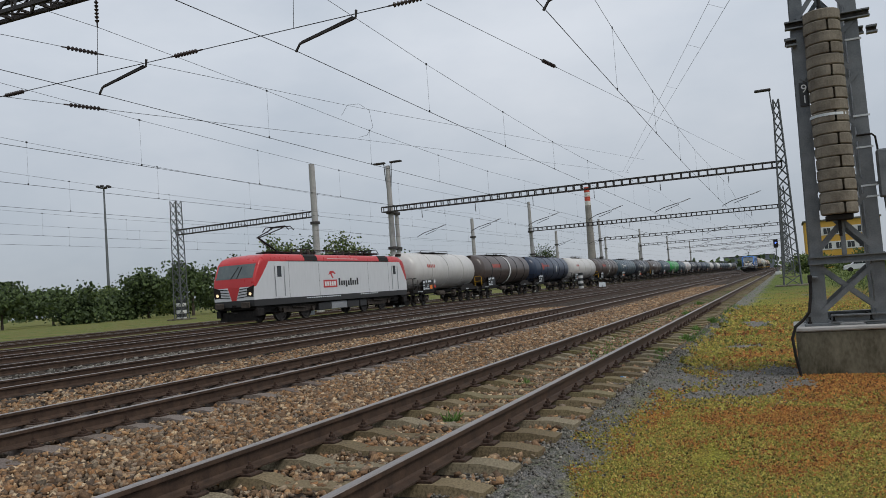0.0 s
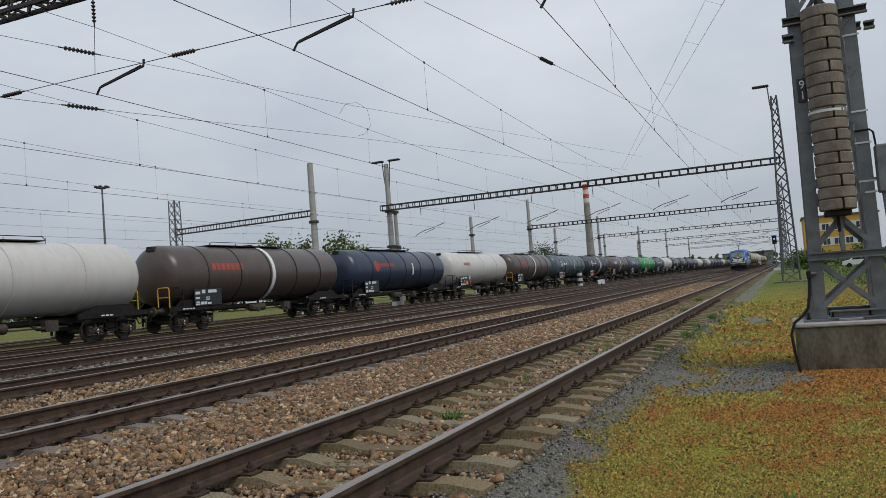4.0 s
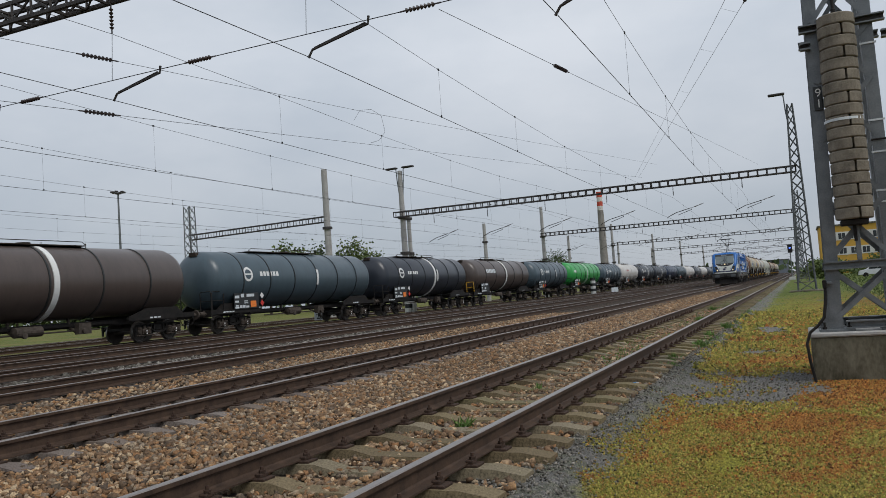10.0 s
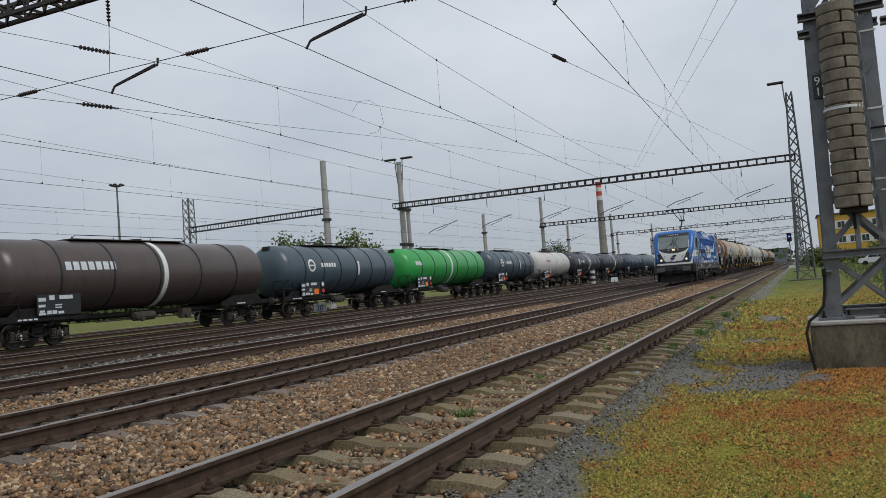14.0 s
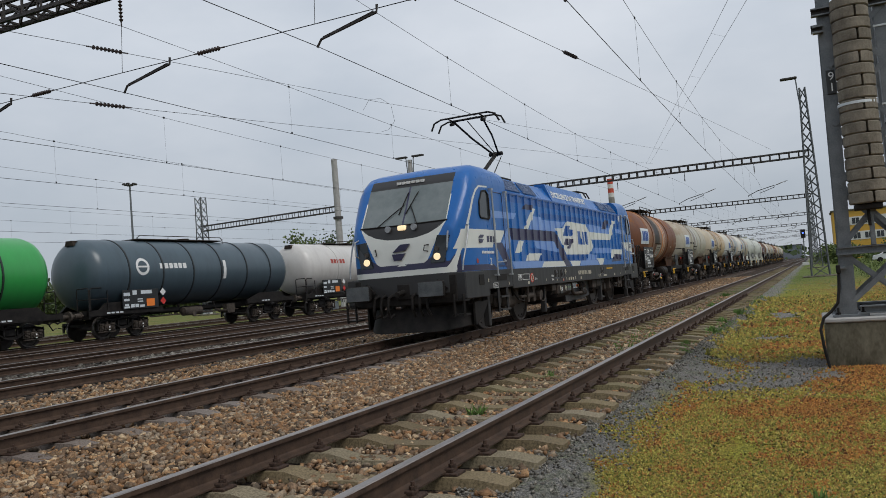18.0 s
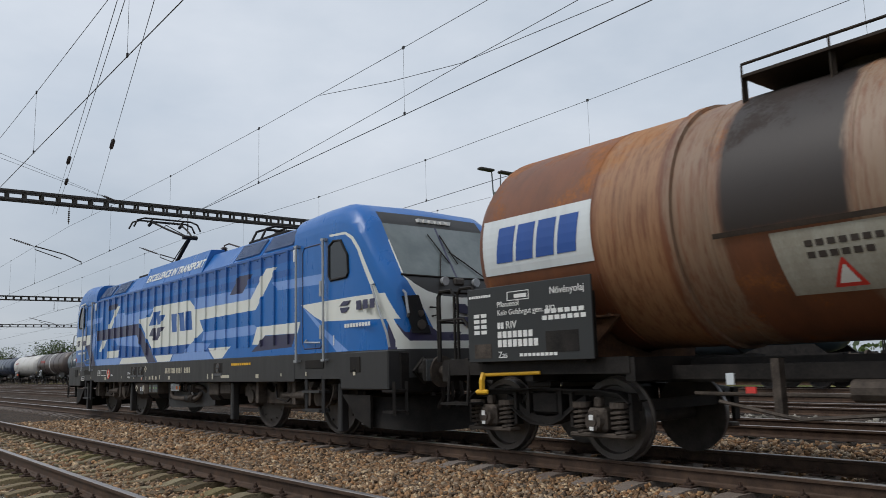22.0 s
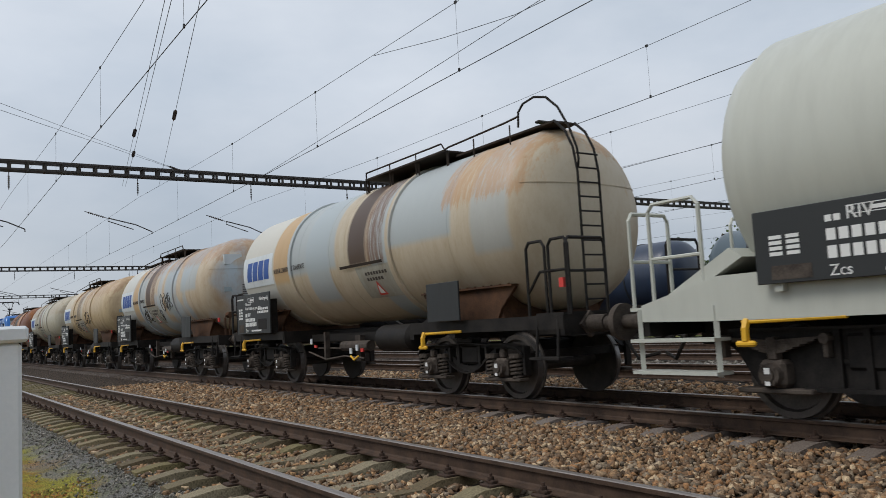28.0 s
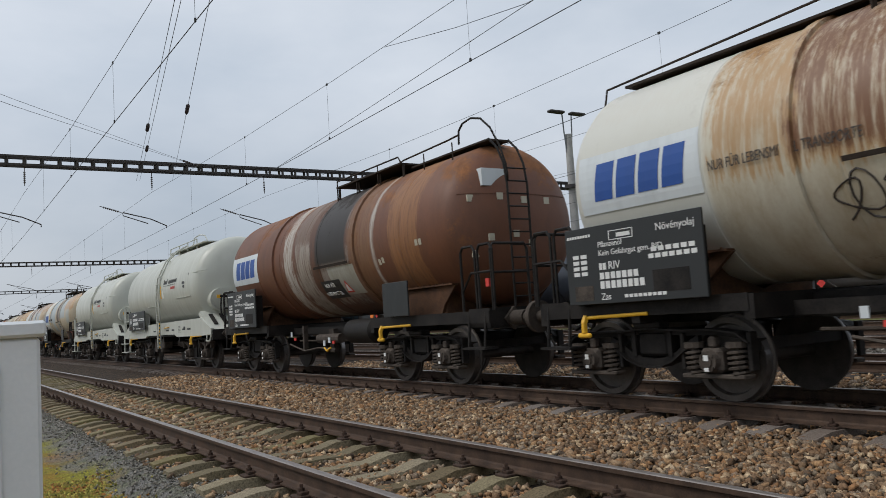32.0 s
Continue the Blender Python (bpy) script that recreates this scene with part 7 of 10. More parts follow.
            box(bm, min(s * 1.45, s * 1.48), max(s * 1.45, s * 1.48), e * 7.03 - 0.03, e * 7.03 + 0.03, 1.6, 1.82)
            part("door_handle", bm, M_STEEL, door)
            for y in (6.28, 7.2):
                bm = bmesh.new()
                rod(bm, (s * 1.52, e * y, 1.25), (s * 1.52, e * y, 3.22), 0.022, 8)
                for z in (1.25, 3.22):
                    box(bm, min(s * 1.44, s * 1.54), max(s * 1.44, s * 1.54), e * y - 0.05, e * y + 0.05, z - 0.02, z + 0.02)
                part("hand_rail", bm, M_STEEL, t, "bright steel door rail")
            bm = bmesh.new()
            tube(bm, [(s * 1.37, e * 8.48, 2.37), (s * 1.44, e * 8.5, 2.35), (s * 1.43, e * 8.68, 1.95), (s * 1.4, e * 8.84, 1.6), (s * 1.38, e * 8.87, 1.4)], 0.018)
            part("nose_rail", bm, M_STEEL, t)
            bm = bmesh.new()
            box(bm, min(s * 1.44, s * 1.47), max(s * 1.44, s * 1.47), e * 6.12 - 0.05, e * 6.12 + 0.05, 2.98, 3.2, 0.01)
            part("marker_plate", bm, M_CABINET, t)
            # steps
            bm = bmesh.new()
            for z in (0.42, 0.72):
                box(bm, min(s * 1.3, s * 1.5), max(s * 1.3, s * 1.5), e * 6.75 - 0.28, e * 6.75 + 0.28, z, z + 0.04)
            for y in (6.47, 7.03):
                bar(bm, (s * 1.42, e * y, 0.4), (s * 1.42, e * y, 1.0), 0.05)
            part("cab_steps", bm, L_GREY, t, "grey cab steps")
            bm = bmesh.new()
            box(bm, min(s * 1.45, s * 1.463), max(s * 1.45, s * 1.463), e * 6.8 - 0.3, e * 6.8 + 0.3, 1.12, 1.26, 0.004)
            part("step_recess", bm, M_BLACK, t)
            bm = bmesh.new()
            box(bm, min(s * 1.43, s * 1.463), max(s * 1.43, s * 1.463), e * 8.05 - 0.14, e * 8.05 + 0.14, 1.05, 1.28, 0.004)
            part("socket_recess", bm, M_BLACK, t)
        # front end
        part("headstock", box(bmesh.new(), -1.25, 1.25, min(e * 8.5, e * 8.94), max(e * 8.5, e * 8.94), 0.72, 1.34, 0.03), M_BLACK, t, "dark headstock")
        bm = bmesh.new()
        low, high = [], []
        for i in range(17):
            x = -1.32 + 2.64 * i / 16
            back = 0.0 if abs(x) < 0.7 else ((abs(x) - 0.7) / 0.62) ** 1.6 * 0.75
            low.append((x, e * (8.9 - back), 0.14 + back * 0.12))
            high.append((x * 0.97, e * (8.72 - back), 0.66))
        rows = [[bm.verts.new(p) for p in ring] for ring in (low, high, [(x, y - e * 0.05, z) for x, y, z in high], [(x, y - e * 0.05, z) for x, y, z in low])]
        faces = [bm.faces.new((p[i], p[i + 1], q[i + 1], q[i])) for p, q in zip(rows, rows[1:] + rows[:1]) for i in range(16)]
        bmesh.ops.recalc_face_normals(bm, faces=faces)
        part("snow_plough", bm, M_BLACK, t, "curved dark snow plough", True)
        for s in (-1, 1):
            bm = bmesh.new()
            prism(bm, [(e * 8.3, 0.2), (e * 8.3, 0.7), (e * 7.5, 0.7), (e * 7.9, 0.34)], 0, min(s * 1.3, s * 1.35), max(s * 1.3, s * 1.35))
            part("plough_wing", bm, M_BLACK, t)
            part("corner_skirt", box(bmesh.new(), min(s * 1.1, s * 1.45), max(s * 1.1, s * 1.45), min(e * 7.6, e * 8.92), max(e * 7.6, e * 8.92), 0.78, 1.36, 0.02), L_GREY, t)
        for x in (-0.62, -0.45, -0.28, 0.28, 0.45, 0.62):
            part("brake_hose", tube(bmesh.new(), [(x, e * 8.92, 1.0), (x * 1.02, e * 9.16, 0.92), (x * 1.05, e * 9.2, 0.66), (x * 1.1, e * 9.12, 0.5), (x * 0.9, e * 9.0, 0.56)], 0.03), M_BLACK, t)
        part("draw_hook", rod(box(bmesh.new(), -0.16, 0.16, min(e * 8.9, e * 9.0), max(e * 8.9, e * 9.0), 0.86, 1.2, 0.02), (0, e * 8.95, 1.03), (0, e * 9.3, 0.98), 0.06, 8), M_BLACK, t)
        for s in (-1, 1):
            bm = bmesh.new()
            rod(bm, (s * 0.875, e * 9.0, 1.05), (s * 0.875, e * 9.36, 1.05), 0.13, 14)
            rod(bm, (s * 0.875, e * 9.0, 1.05), (s * 0.875, e * 9.06, 1.05), 0.2, 4)
            box(bm, s * 0.875 - 0.3, s * 0.875 + 0.3, min(e * 9.36, e * 9.45), max(e * 9.36, e * 9.45), 0.88, 1.22, 0.03)
            part("buffer_face", box(bmesh.new(), s * 0.875 - 0.28, s * 0.875 + 0.28, min(e * 9.452, e * 9.46), max(e * 9.452, e * 9.46), 0.9, 1.2, 0.003), M_LATTICE, part("buffer", bm, M_BLACK, t), "worn grey buffer face")
            bm = bmesh.new()
            for z in (0.45, 0.75):
                box(bm, s * 1.3 - 0.14, s * 1.3 + 0.14, min(e * 8.75, e * 9.05), max(e * 8.75, e * 9.05), z, z + 0.035)
            bar(bm, (s * 1.2, e * 9.03, 0.42), (s * 1.2, e * 9.03, 0.9), 0.045)
            bar(bm, (s * 1.42, e * 9.03, 0.42), (s * 1.42, e * 9.03, 0.9), 0.045)
            part("shunter_step", bm, M_BLACK, t)
    # cab side signs
    for y0 in (-8.05, 7.6):
        bm = bmesh.new()
        for q in ([(0.0, 2.09), (0.12, 2.16), (0.34, 2.16), (0.24, 2.09)], [(0.02, 2.06), (0.3, 2.06), (0.2, 1.98), (0.06, 1.98)]):
            prism(bm, [(y0 + a, b) for a, b in q], 0, 1.452, 1.458)
        for k in range(3):
            slab(bm, y0 + 0.5 + 0.19 * k, y0 + 0.63 + 0.19 * k, 2.0, 2.14, 1.452)
        part("cab_sign", bm, L_NAVY, t, "small navy winged sign and blocks")
        bars_on(t, 1.452, y0 + 0.15, 1.74, 0.75, 0.06, 9, M_WHITE, "web_bar")
    part("crest", prism(bmesh.new(), [(-8.18, 1.53), (-8.1, 1.53), (-8.08, 1.6), (-8.14, 1.65), (-8.2, 1.6)], 0, 1.43, 1.436), M_REDLET, t, "small red crest")
    writing("cab_number", "2", 0.24, M_WHITE, t, Matrix.Translation((1.455, -7.46, 1.48)) @ SIDE, "white cab numeral")
    writing("cab_number", "1", 0.24, M_WHITE, t, Matrix.Translation((1.455, 7.36, 1.48)) @ SIDE, "white cab numeral")
    # marks on the skirt
    writing("brake_mark", "140", 0.13, M_WHITE, t, Matrix.Translation((1.46, -5.66, 1.12)) @ SIDE)
    writing("radius_mark", "R 100 m", 0.07, M_WHITE, t, Matrix.Translation((1.46, -7.38, 0.985)) @ SIDE)
    writing("radius_mark", "250 m", 0.075, M_WHITE, t, Matrix.Translation((1.46, -4.44, 1.06)) @ SIDE)
    writing("length_mark", "18.90m", 0.075, M_WHITE, t, Matrix.Translation((1.46, -3.0, 1.1)) @ SIDE)
    writing("length_mark", "10.44m", 0.075, M_WHITE, t, Matrix.Translation((1.46, -3.0, 1.0)) @ SIDE)
    bm = bmesh.new()
    for y0, y1, z0, z1 in ((-5.7, -5.44, 1.08, 1.23), (-5.37, -4.85, 1.08, 1.23), (-7.4, -7.09, 0.95, 1.07)):
        for a, b, c, d in ((y0, y1, z0, z0 + 0.012), (y0, y1, z1 - 0.012, z1), (y0, y0 + 0.012, z0, z1), (y1 - 0.012, y1, z0, z1)):
            slab(bm, a, b, c, d, 1.459)
    part("mark_frames", bm, M_WHITE, t)
    for y, w, n in ((-0.2, 0.13, 2), (-0.03, 0.15, 2), (0.17, 0.3, 4), (0.53, 0.24, 3), (0.8, 0.06, 1), (1.0, 0.36, 4)):
        for k in range(n):
            part("number_bar", slab(bmesh.new(), y + k * w / n, y + (k + 0.62) * w / n, 1.1, 1.22, 1.459), M_STICKER, t)
    bars_on(t, 1.459, 3.5, 1.22, 0.9, 0.045, 9, M_YELLOW, "amber_mark")
    for y, z, w, h in ((-5.0, 0.96, 0.15, 0.09), (-3.5, 1.0, 0.04, 0.08), (-2.5, 0.98, 0.05, 0.1), (-1.55, 0.96, 0.05, 0.1), (-1.32, 0.96, 0.14, 0.09), (-1.1, 0.96, 0.12, 0.11), (-0.88, 0.96, 0.14, 0.09), (-0.6, 0.96, 0.06, 0.12), (0.0, 0.96, 0.16, 0.09), (2.3, 0.96, 0.07, 0.13), (2.55, 0.96, 0.07, 0.13), (3.0, 0.98, 0.5, 0.07), (4.6, 0.97, 0.15, 0.09), (5.6, 1.0, 0.05, 0.06), (-6.4, 1.0, 0.05, 0.08), (-7.7, 1.1, 0.07, 0.09), (6.5, 1.0, 0.05, 0.08), (8.0, 1.0, 0.08, 0.1)):
        part("label_plate", slab(bmesh.new(), y, y + w * 0.8, z, z + h * 0.85, 1.459), M_STICKER, t)
    for y in (-4.66, -1.86):
        bm = bmesh.new()
        z = 1.12 if y < -4 else 1.0
        rod(bm, (1.458, y, z), (1.464, y, z), 0.125 if y < -4 else 0.05, 20)
        ring = part("round_ban_sign", bm, M_REDTAG, t, "red ringed round sign")
        bm = bmesh.new()
        rod(bm, (1.46, y, z), (1.467, y, z), 0.1 if y < -4 else 0.035, 20)
        part("sign_face", bm, M_STICKER, ring)
        if y < -4:
            part("sign_figure", box(box(bmesh.new(), 1.467, 1.47, y - 0.035, y + 0.035, z + 0.01, z + 0.06), 1.467, 1.47, y - 0.01, y + 0.01, z - 0.07, z + 0.02), M_BOARD, ring)
            part("sign_slash", bar(bmesh.new(), (1.47, y - 0.075, z + 0.075), (1.47, y + 0.075, z - 0.075), 0.012, 0.02, (0, 1, 1)), M_REDTAG, ring)
    for y, z in ((-1.58, 1.22), (-2.21, 0.75), (-1.71, 0.75)):
        bm = bmesh.new()
        prism(bm, [(y - 0.08, z), (y, z - 0.08), (y + 0.08, z), (y, z + 0.08)], 0, 1.459, 1.464)
        part("sign_mark", slab(bmesh.new(), y - 0.02, y + 0.02, z - 0.04, z + 0.035, 1.464), M_BOARD, part("warning_diamond", bm, M_STICKER, t, "cream warning diamond"))
    for y in (-2.48, -1.92, 2.85):
        rec = part("filler_recess", box(bmesh.new(), 1.4, 1.4605, y - 0.23, y + 0.23, 1.04, 1.29, 0.01), M_BLACK, t, "recessed filler cap")
        part("recess_lip", prism(bmesh.new(), [(1.44, 1.03), (1.475, 1.03), (1.462, 1.075), (1.44, 1.075)], 1, y - 0.21, y + 0.21), L_GREY, rec)
        part("cap_ring", rod(bmesh.new(), (1.455, y, 1.18), (1.466, y, 1.18), 0.105, 18), M_INSUL, rec)
        part("filler_cap", rod(bmesh.new(), (1.46, y, 1.18), (1.48, y, 1.18), 0.07, 16), M_LATTICE, rec)
        part("cap_bar", box(bmesh.new(), 1.478, 1.49, y - 0.06, y + 0.06, 1.17, 1.19), M_UNDER, rec)
    # underfloor equipment
    for y0, y1, z0, dep in ((-2.66, -2.34, 0.6, 1.36), (-2.32, -1.56, 0.5, 1.4), (-1.55, -0.9, 0.52, 1.38), (2.02, 2.5, 0.52, 1.3), (2.6, 3.1, 0.55, 1.3)):
        bx = part("equipment_box", box(bmesh.new(), -dep, dep, y0, y1, z0 + 0.1, 0.89, 0.02), M_UNDER, t)
        part("box_foot", prism(bmesh.new(), [(-dep, z0 + 0.1), (dep, z0 + 0.1), (dep - 0.08, z0), (-dep + 0.08, z0)], 1, y0 + 0.01, y1 - 0.01), M_BLACK, bx)
        part("box_lid_seam", box(bmesh.new(), dep, dep + 0.006, y0 + 0.02, y1 - 0.02, 0.845, 0.86), M_BLACK, bx)
    part("gauge_window", box(bmesh.new(), 1.395, 1.41, -2.09, -1.86, 0.6, 0.8, 0.004), M_BOARD, t)
    for y in (-2.06, -1.94):
        part("gauge", box(bmesh.new(), 1.41, 1.416, y, y + 0.05, 0.68, 0.78), M_PLATE, t)
    for y in (-1.5, -1.24, -1.06):
        part("switch_panel", box(bmesh.new(), 1.38, 1.392, y, y + 0.16, 0.66, 0.84, 0.006), M_LATTICE, t)
        part("panel_label", box(bmesh.new(), 1.392, 1.396, y + 0.055, y + 0.105, 0.74, 0.78), M_LABELGREEN, t, "small green label")
    part("transformer", prism(bmesh.new(), [(-0.85, 0.88), (2.0, 0.88), (2.0, 0.4), (0.95, 0.34), (-0.55, 0.3), (-0.75, 0.34)], 0, -1.15, 1.15), L_GREY, t)
    part("transformer_seam", box(bmesh.new(), 1.15, 1.165, -0.7, 1.0, 0.5, 0.515), M_BLACK, t)
    part("coolant_pipe", tube(bmesh.new(), [(1.22, -0.32, 0.9), (1.24, -0.32, 0.68), (1.25, -0.28, 0.58), (1.25, -0.18, 0.535), (1.25, 0.0, 0.525), (1.25, 0.7, 0.525)], 0.05, 12), M_UNDER, t, "thick brown-grey coolant pipe", True)
    part("coolant_pipe", tube(bmesh.new(), [(1.25, 1.1, 0.53), (1.25, 1.22, 0.54), (1.22, 1.28, 0.58), (1.16, 1.28, 0.66)], 0.05, 12), M_UNDER, t, "", True)
    part("coolant_pipe", tube(bmesh.new(), [(1.2, 1.1, 0.78), (1.2, 1.4, 0.78), (1.18, 1.48, 0.74), (1.1, 1.5, 0.66)], 0.045, 12), M_UNDER, t, "", True)
    part("pump_body", rod(rod(bmesh.new(), (1.25, 0.7, 0.53), (1.25, 0.9, 0.53), 0.085, 14), (1.24, 0.8, 0.55), (1.2, 0.8, 0.78), 0.06, 10), M_BLACK, t)
    for y in (0.68, 0.92, 0.98, 1.06):
        part("pipe_flange", rod(bmesh.new(), (1.25, y, 0.53), (1.25, y + 0.025, 0.53), 0.09, 14), M_UNDER, t)
    part("upper_pump", rod(bmesh.new(), (1.2, 0.5, 0.77), (1.2, 1.08, 0.77), 0.075, 14), M_BLACK, t, "", True)
    for y in (0.52, 0.66, 0.94, 1.06):
        part("pipe_flange", rod(bmesh.new(), (1.2, y, 0.77), (1.2, y + 0.025, 0.77), 0.1, 14), M_UNDER, t)
    for y in (0.98, 1.02):
        part("bleed_valve", rod(bmesh.new(), (1.25, y, 0.6), (1.27, y, 0.67), 0.014, 6), M_STEEL, t)
    for y0, y1, mat_, face in ((-0.33, -0.07, M_PLATE, M_STEEL), (-0.03, 0.19, M_PLATE, M_ORANGE), (0.23, 0.32, M_BLACK, M_ORANGE)):
        md = part("switch_module", box(bmesh.new(), 1.22, 1.28, y0, y1, 0.69, 0.86, 0.01), mat_, t, "small switch module")
        part("module_face", box(bmesh.new(), 1.28, 1.292, y0 + (y1 - y0) * 0.3, y0 + (y1 - y0) * 0.75, 0.73, 0.8), face, md)
    part("module_frame", box(bmesh.new(), 1.1, 1.225, -0.36, 0.35, 0.67, 0.89), M_BLACK, t)
    # bogies
    for y in (-5.22, 5.22):
        b = part("bogie", box(bmesh.new(), -1.0, 1.0, -0.4, 0.4, 0.4, 0.75, 0.04), M_UNDER, t, at=(0, y, 0))
        part("end_beam", box(bmesh.new(), -0.95, 0.95, -1.85, -1.7, 0.4, 0.75, 0.02), M_UNDER, b)
        for s in (-1, 1):
            part("side_frame", prism(bmesh.new(), [(-1.75, 0.62), (-1.75, 0.8), (-0.9, 0.84), (-0.6, 0.7), (0.6, 0.7), (0.9, 0.84), (1.75, 0.8), (1.75, 0.62), (0.75, 0.5), (-0.75, 0.5)], 0, s * 1.02, s * 1.14), M_UNDER, b)
            for dy in (-1.3, 1.3):
                part("axle_guide", box(bmesh.new(), min(s * 0.95, s * 1.2), max(s * 0.95, s * 1.2), dy - 0.17, dy + 0.17, 0.5, 0.84, 0.04), M_UNDER, b)
            part("damper", rod(rod(bmesh.new(), (s * 1.26, 0.5, 0.66), (s * 1.26, 0.98, 0.67), 0.075, 12), (s * 1.26, 0.1, 0.655), (s * 1.26, 0.5, 0.66), 0.04, 8), M_UNDER, b)
            part("damper_bracket", prism(bmesh.new(), [(0.92, 0.9), (1.3, 0.9), (1.2, 0.8), (1.16, 0.5), (1.02, 0.5), (1.0, 0.8)], 0, min(s * 1.18, s * 1.3), max(s * 1.18, s * 1.3)), M_UNDER, b)
            part("brake_cylinder", rod(rod(bmesh.new(), (s * 1.2, 1.55, 0.66), (s * 1.34, 1.55, 0.64), 0.14, 14), (s * 1.16, 1.5, 0.74), (s * 1.3, 1.56, 0.86), 0.05, 8), M_UNDER, b)
            part("air_hose", tube(bmesh.new(), [(s * 1.32, 2.0, 0.86), (s * 1.34, 1.98, 0.7), (s * 1.34, 1.88, 0.54), (s * 1.34, 1.72, 0.47), (s * 1.32, 1.6, 0.5)], 0.016, 6), M_UNDER, b)
            for dy in (-0.85, 0.6):
                part("damper_bracket", box(bmesh.new(), min(s * 1.14, s * 1.32), max(s * 1.14, s * 1.32), dy - 0.06, dy + 0.06, 0.5, 0.9, 0.01), M_UNDER, b)
            part("bogie_hose", tube(bmesh.new(), [(s * 1.2, -0.3, 0.85), (s * 1.28, -0.1, 0.6), (s * 1.28, 0.3, 0.55), (s * 1.2, 0.6, 0.85)], 0.018), M_BLACK, b)
            part("rod_link", rod(bmesh.new(), (s * 1.2, 0.75, 0.62), (s * 1.2, 1.25, 0.6), 0.045, 8), M_UNDER, b)
            for dy in (-0.35, 0.15):
                part("coil_spring", rod(bmesh.new(), (s * 1.08, dy, 0.62), (s * 1.08, dy, 0.92), 0.11, 12), M_UNDER, b)
        for i, dy in enumerate((-1.3, 1.3)):
            wheels_of["near_loco"][i].append(shared("wheelset", LOCO_WHEELS, b, (0, dy, 0.62)))
            for s in (-1, 1):
                bm = bmesh.new()
                rod(bm, (s * 1.15, dy, 0.62), (s * 1.24, dy, 0.62), 0.13, 14)
                rod(bm, (s * 1.05, dy - 0.32, 0.62), (s * 1.05, dy - 0.32, 0.86), 0.1, 10)
                rod(bm, (s * 1.05, dy + 0.32, 0.62), (s * 1.05, dy + 0.32, 0.86), 0.1, 10)
                part("axle_box", bm, M_UNDER, b)
        for s in (-1, 1):
            e = 1 if y > 0 else -1
            for q, z0 in ((-e * 2.05, 0.15), (e * 2.1, 0.1)):
                part("sand_pipe_guard", box(bmesh.new(), min(s * 1.15, s * 1.3), max(s * 1.15, s * 1.3), q - 0.06, q + 0.06, z0, 0.88, 0.02), L_GREY, b)
    # pantographs
    def pantograph(y, raised, e):
        p = part("pantograph_base", box(box(bmesh.new(), -0.6, 0.6, y - 0.9, y + 0.9, 3.86, 3.92, 0.01), -0.5, 0.5, y - 0.1, y + 0.1, 3.74, 3.9), M_BLACK, t, "black pantograph frame")
        bm = bmesh.new()
        for x in (-0.5, 0.5):
            for dy in (-0.7, 0.7):
                insulator(bm, (x, y + dy, 3.74), (x, y + dy, 3.9), 3, 0.07)
        part("base_insulators", bm, M_INSUL, p)
        knee, head = ((y + e * 1.45, 4.78), (y - e * 0.5, 5.5)) if raised else ((y + e * 1.75, 3.96), (y - e * 0.3, 3.99))
        bm = bmesh.new()
        tube(bm, [(0, y, 3.95), (0, knee[0], knee[1])], 0.055, 8)
        rod(bm, (-0.2, knee[0], knee[1]), (0.2, knee[0], knee[1]), 0.06, 8)
        tube(bm, [(0.25, y + e * 0.3, 3.92), (0.12, knee[0] + e * 0.1, knee[1] - 0.08)], 0.014, 5)
        part("lower_arm", bm, M_BLACK, p)
        bm = bmesh.new()
        for s in (-1, 1):
            tube(bm, [(s * 0.08, knee[0], knee[1]), (s * 0.3, (knee[0] + head[0]) / 2, (knee[1] + head[1]) / 2), (s * 0.42, head[0], head[1])], 0.028, 6)
        tube(bm, [(0.0, knee[0] + e * 0.12, knee[1] - 0.05), (0.0, head[0], head[1] - 0.06)], 0.014, 5)
        rod(bm, (-0.45, head[0], head[1]), (0.45, head[0], head[1]), 0.03, 6)
        part("upper_arm", bm, M_BLACK, p)
        for dy in (-0.22, 0.22):
            bm = bmesh.new()
            h = head[1]
            tube(bm, [(-0.98, head[0] + dy, h - 0.22), (-0.88, head[0] + dy, h - 0.02), (-0.68, head[0] + dy, h + 0.05), (0.68, head[0] + dy, h + 0.05), (0.88, head[0] + dy, h - 0.02), (0.98, head[0] + dy, h - 0.22)], 0.026, 6)
            part("contact_strip", bm, M_BLACK, p)
        bm = bmesh.new()
        for x in (-0.45, 0.45):
            rod(bm, (x, head[0] - 0.24, head[1] + 0.02), (x, head[0] + 0.24, head[1] + 0.02), 0.02, 6)
            rod(bm, (x, head[0] - 0.1, head[1] - 0.1), (x, head[0] + 0.1, head[1] - 0.05), 0.045, 8)
        part("strip_holder", bm, M_BLACK, p)

    pantograph(-4.1, True, 1)
    pantograph(3.3, False, -1)
    for y in (0.85,):
        bm = bmesh.new()
        insulator(bm, (0.5, y, 3.74), (0.5, y, 4.05), 6, 0.09)
        tube(bm, [(0.5, y, 4.05), (0.45, y + 0.15, 4.08), (0.3, y + 0.5, 3.95)], 0.018)
        part("roof_insulator", bm, M_INSUL, t)
    return t


blue_loco = blue_locomotive()
near_train.insert(0, (blue_loco, 0.0))


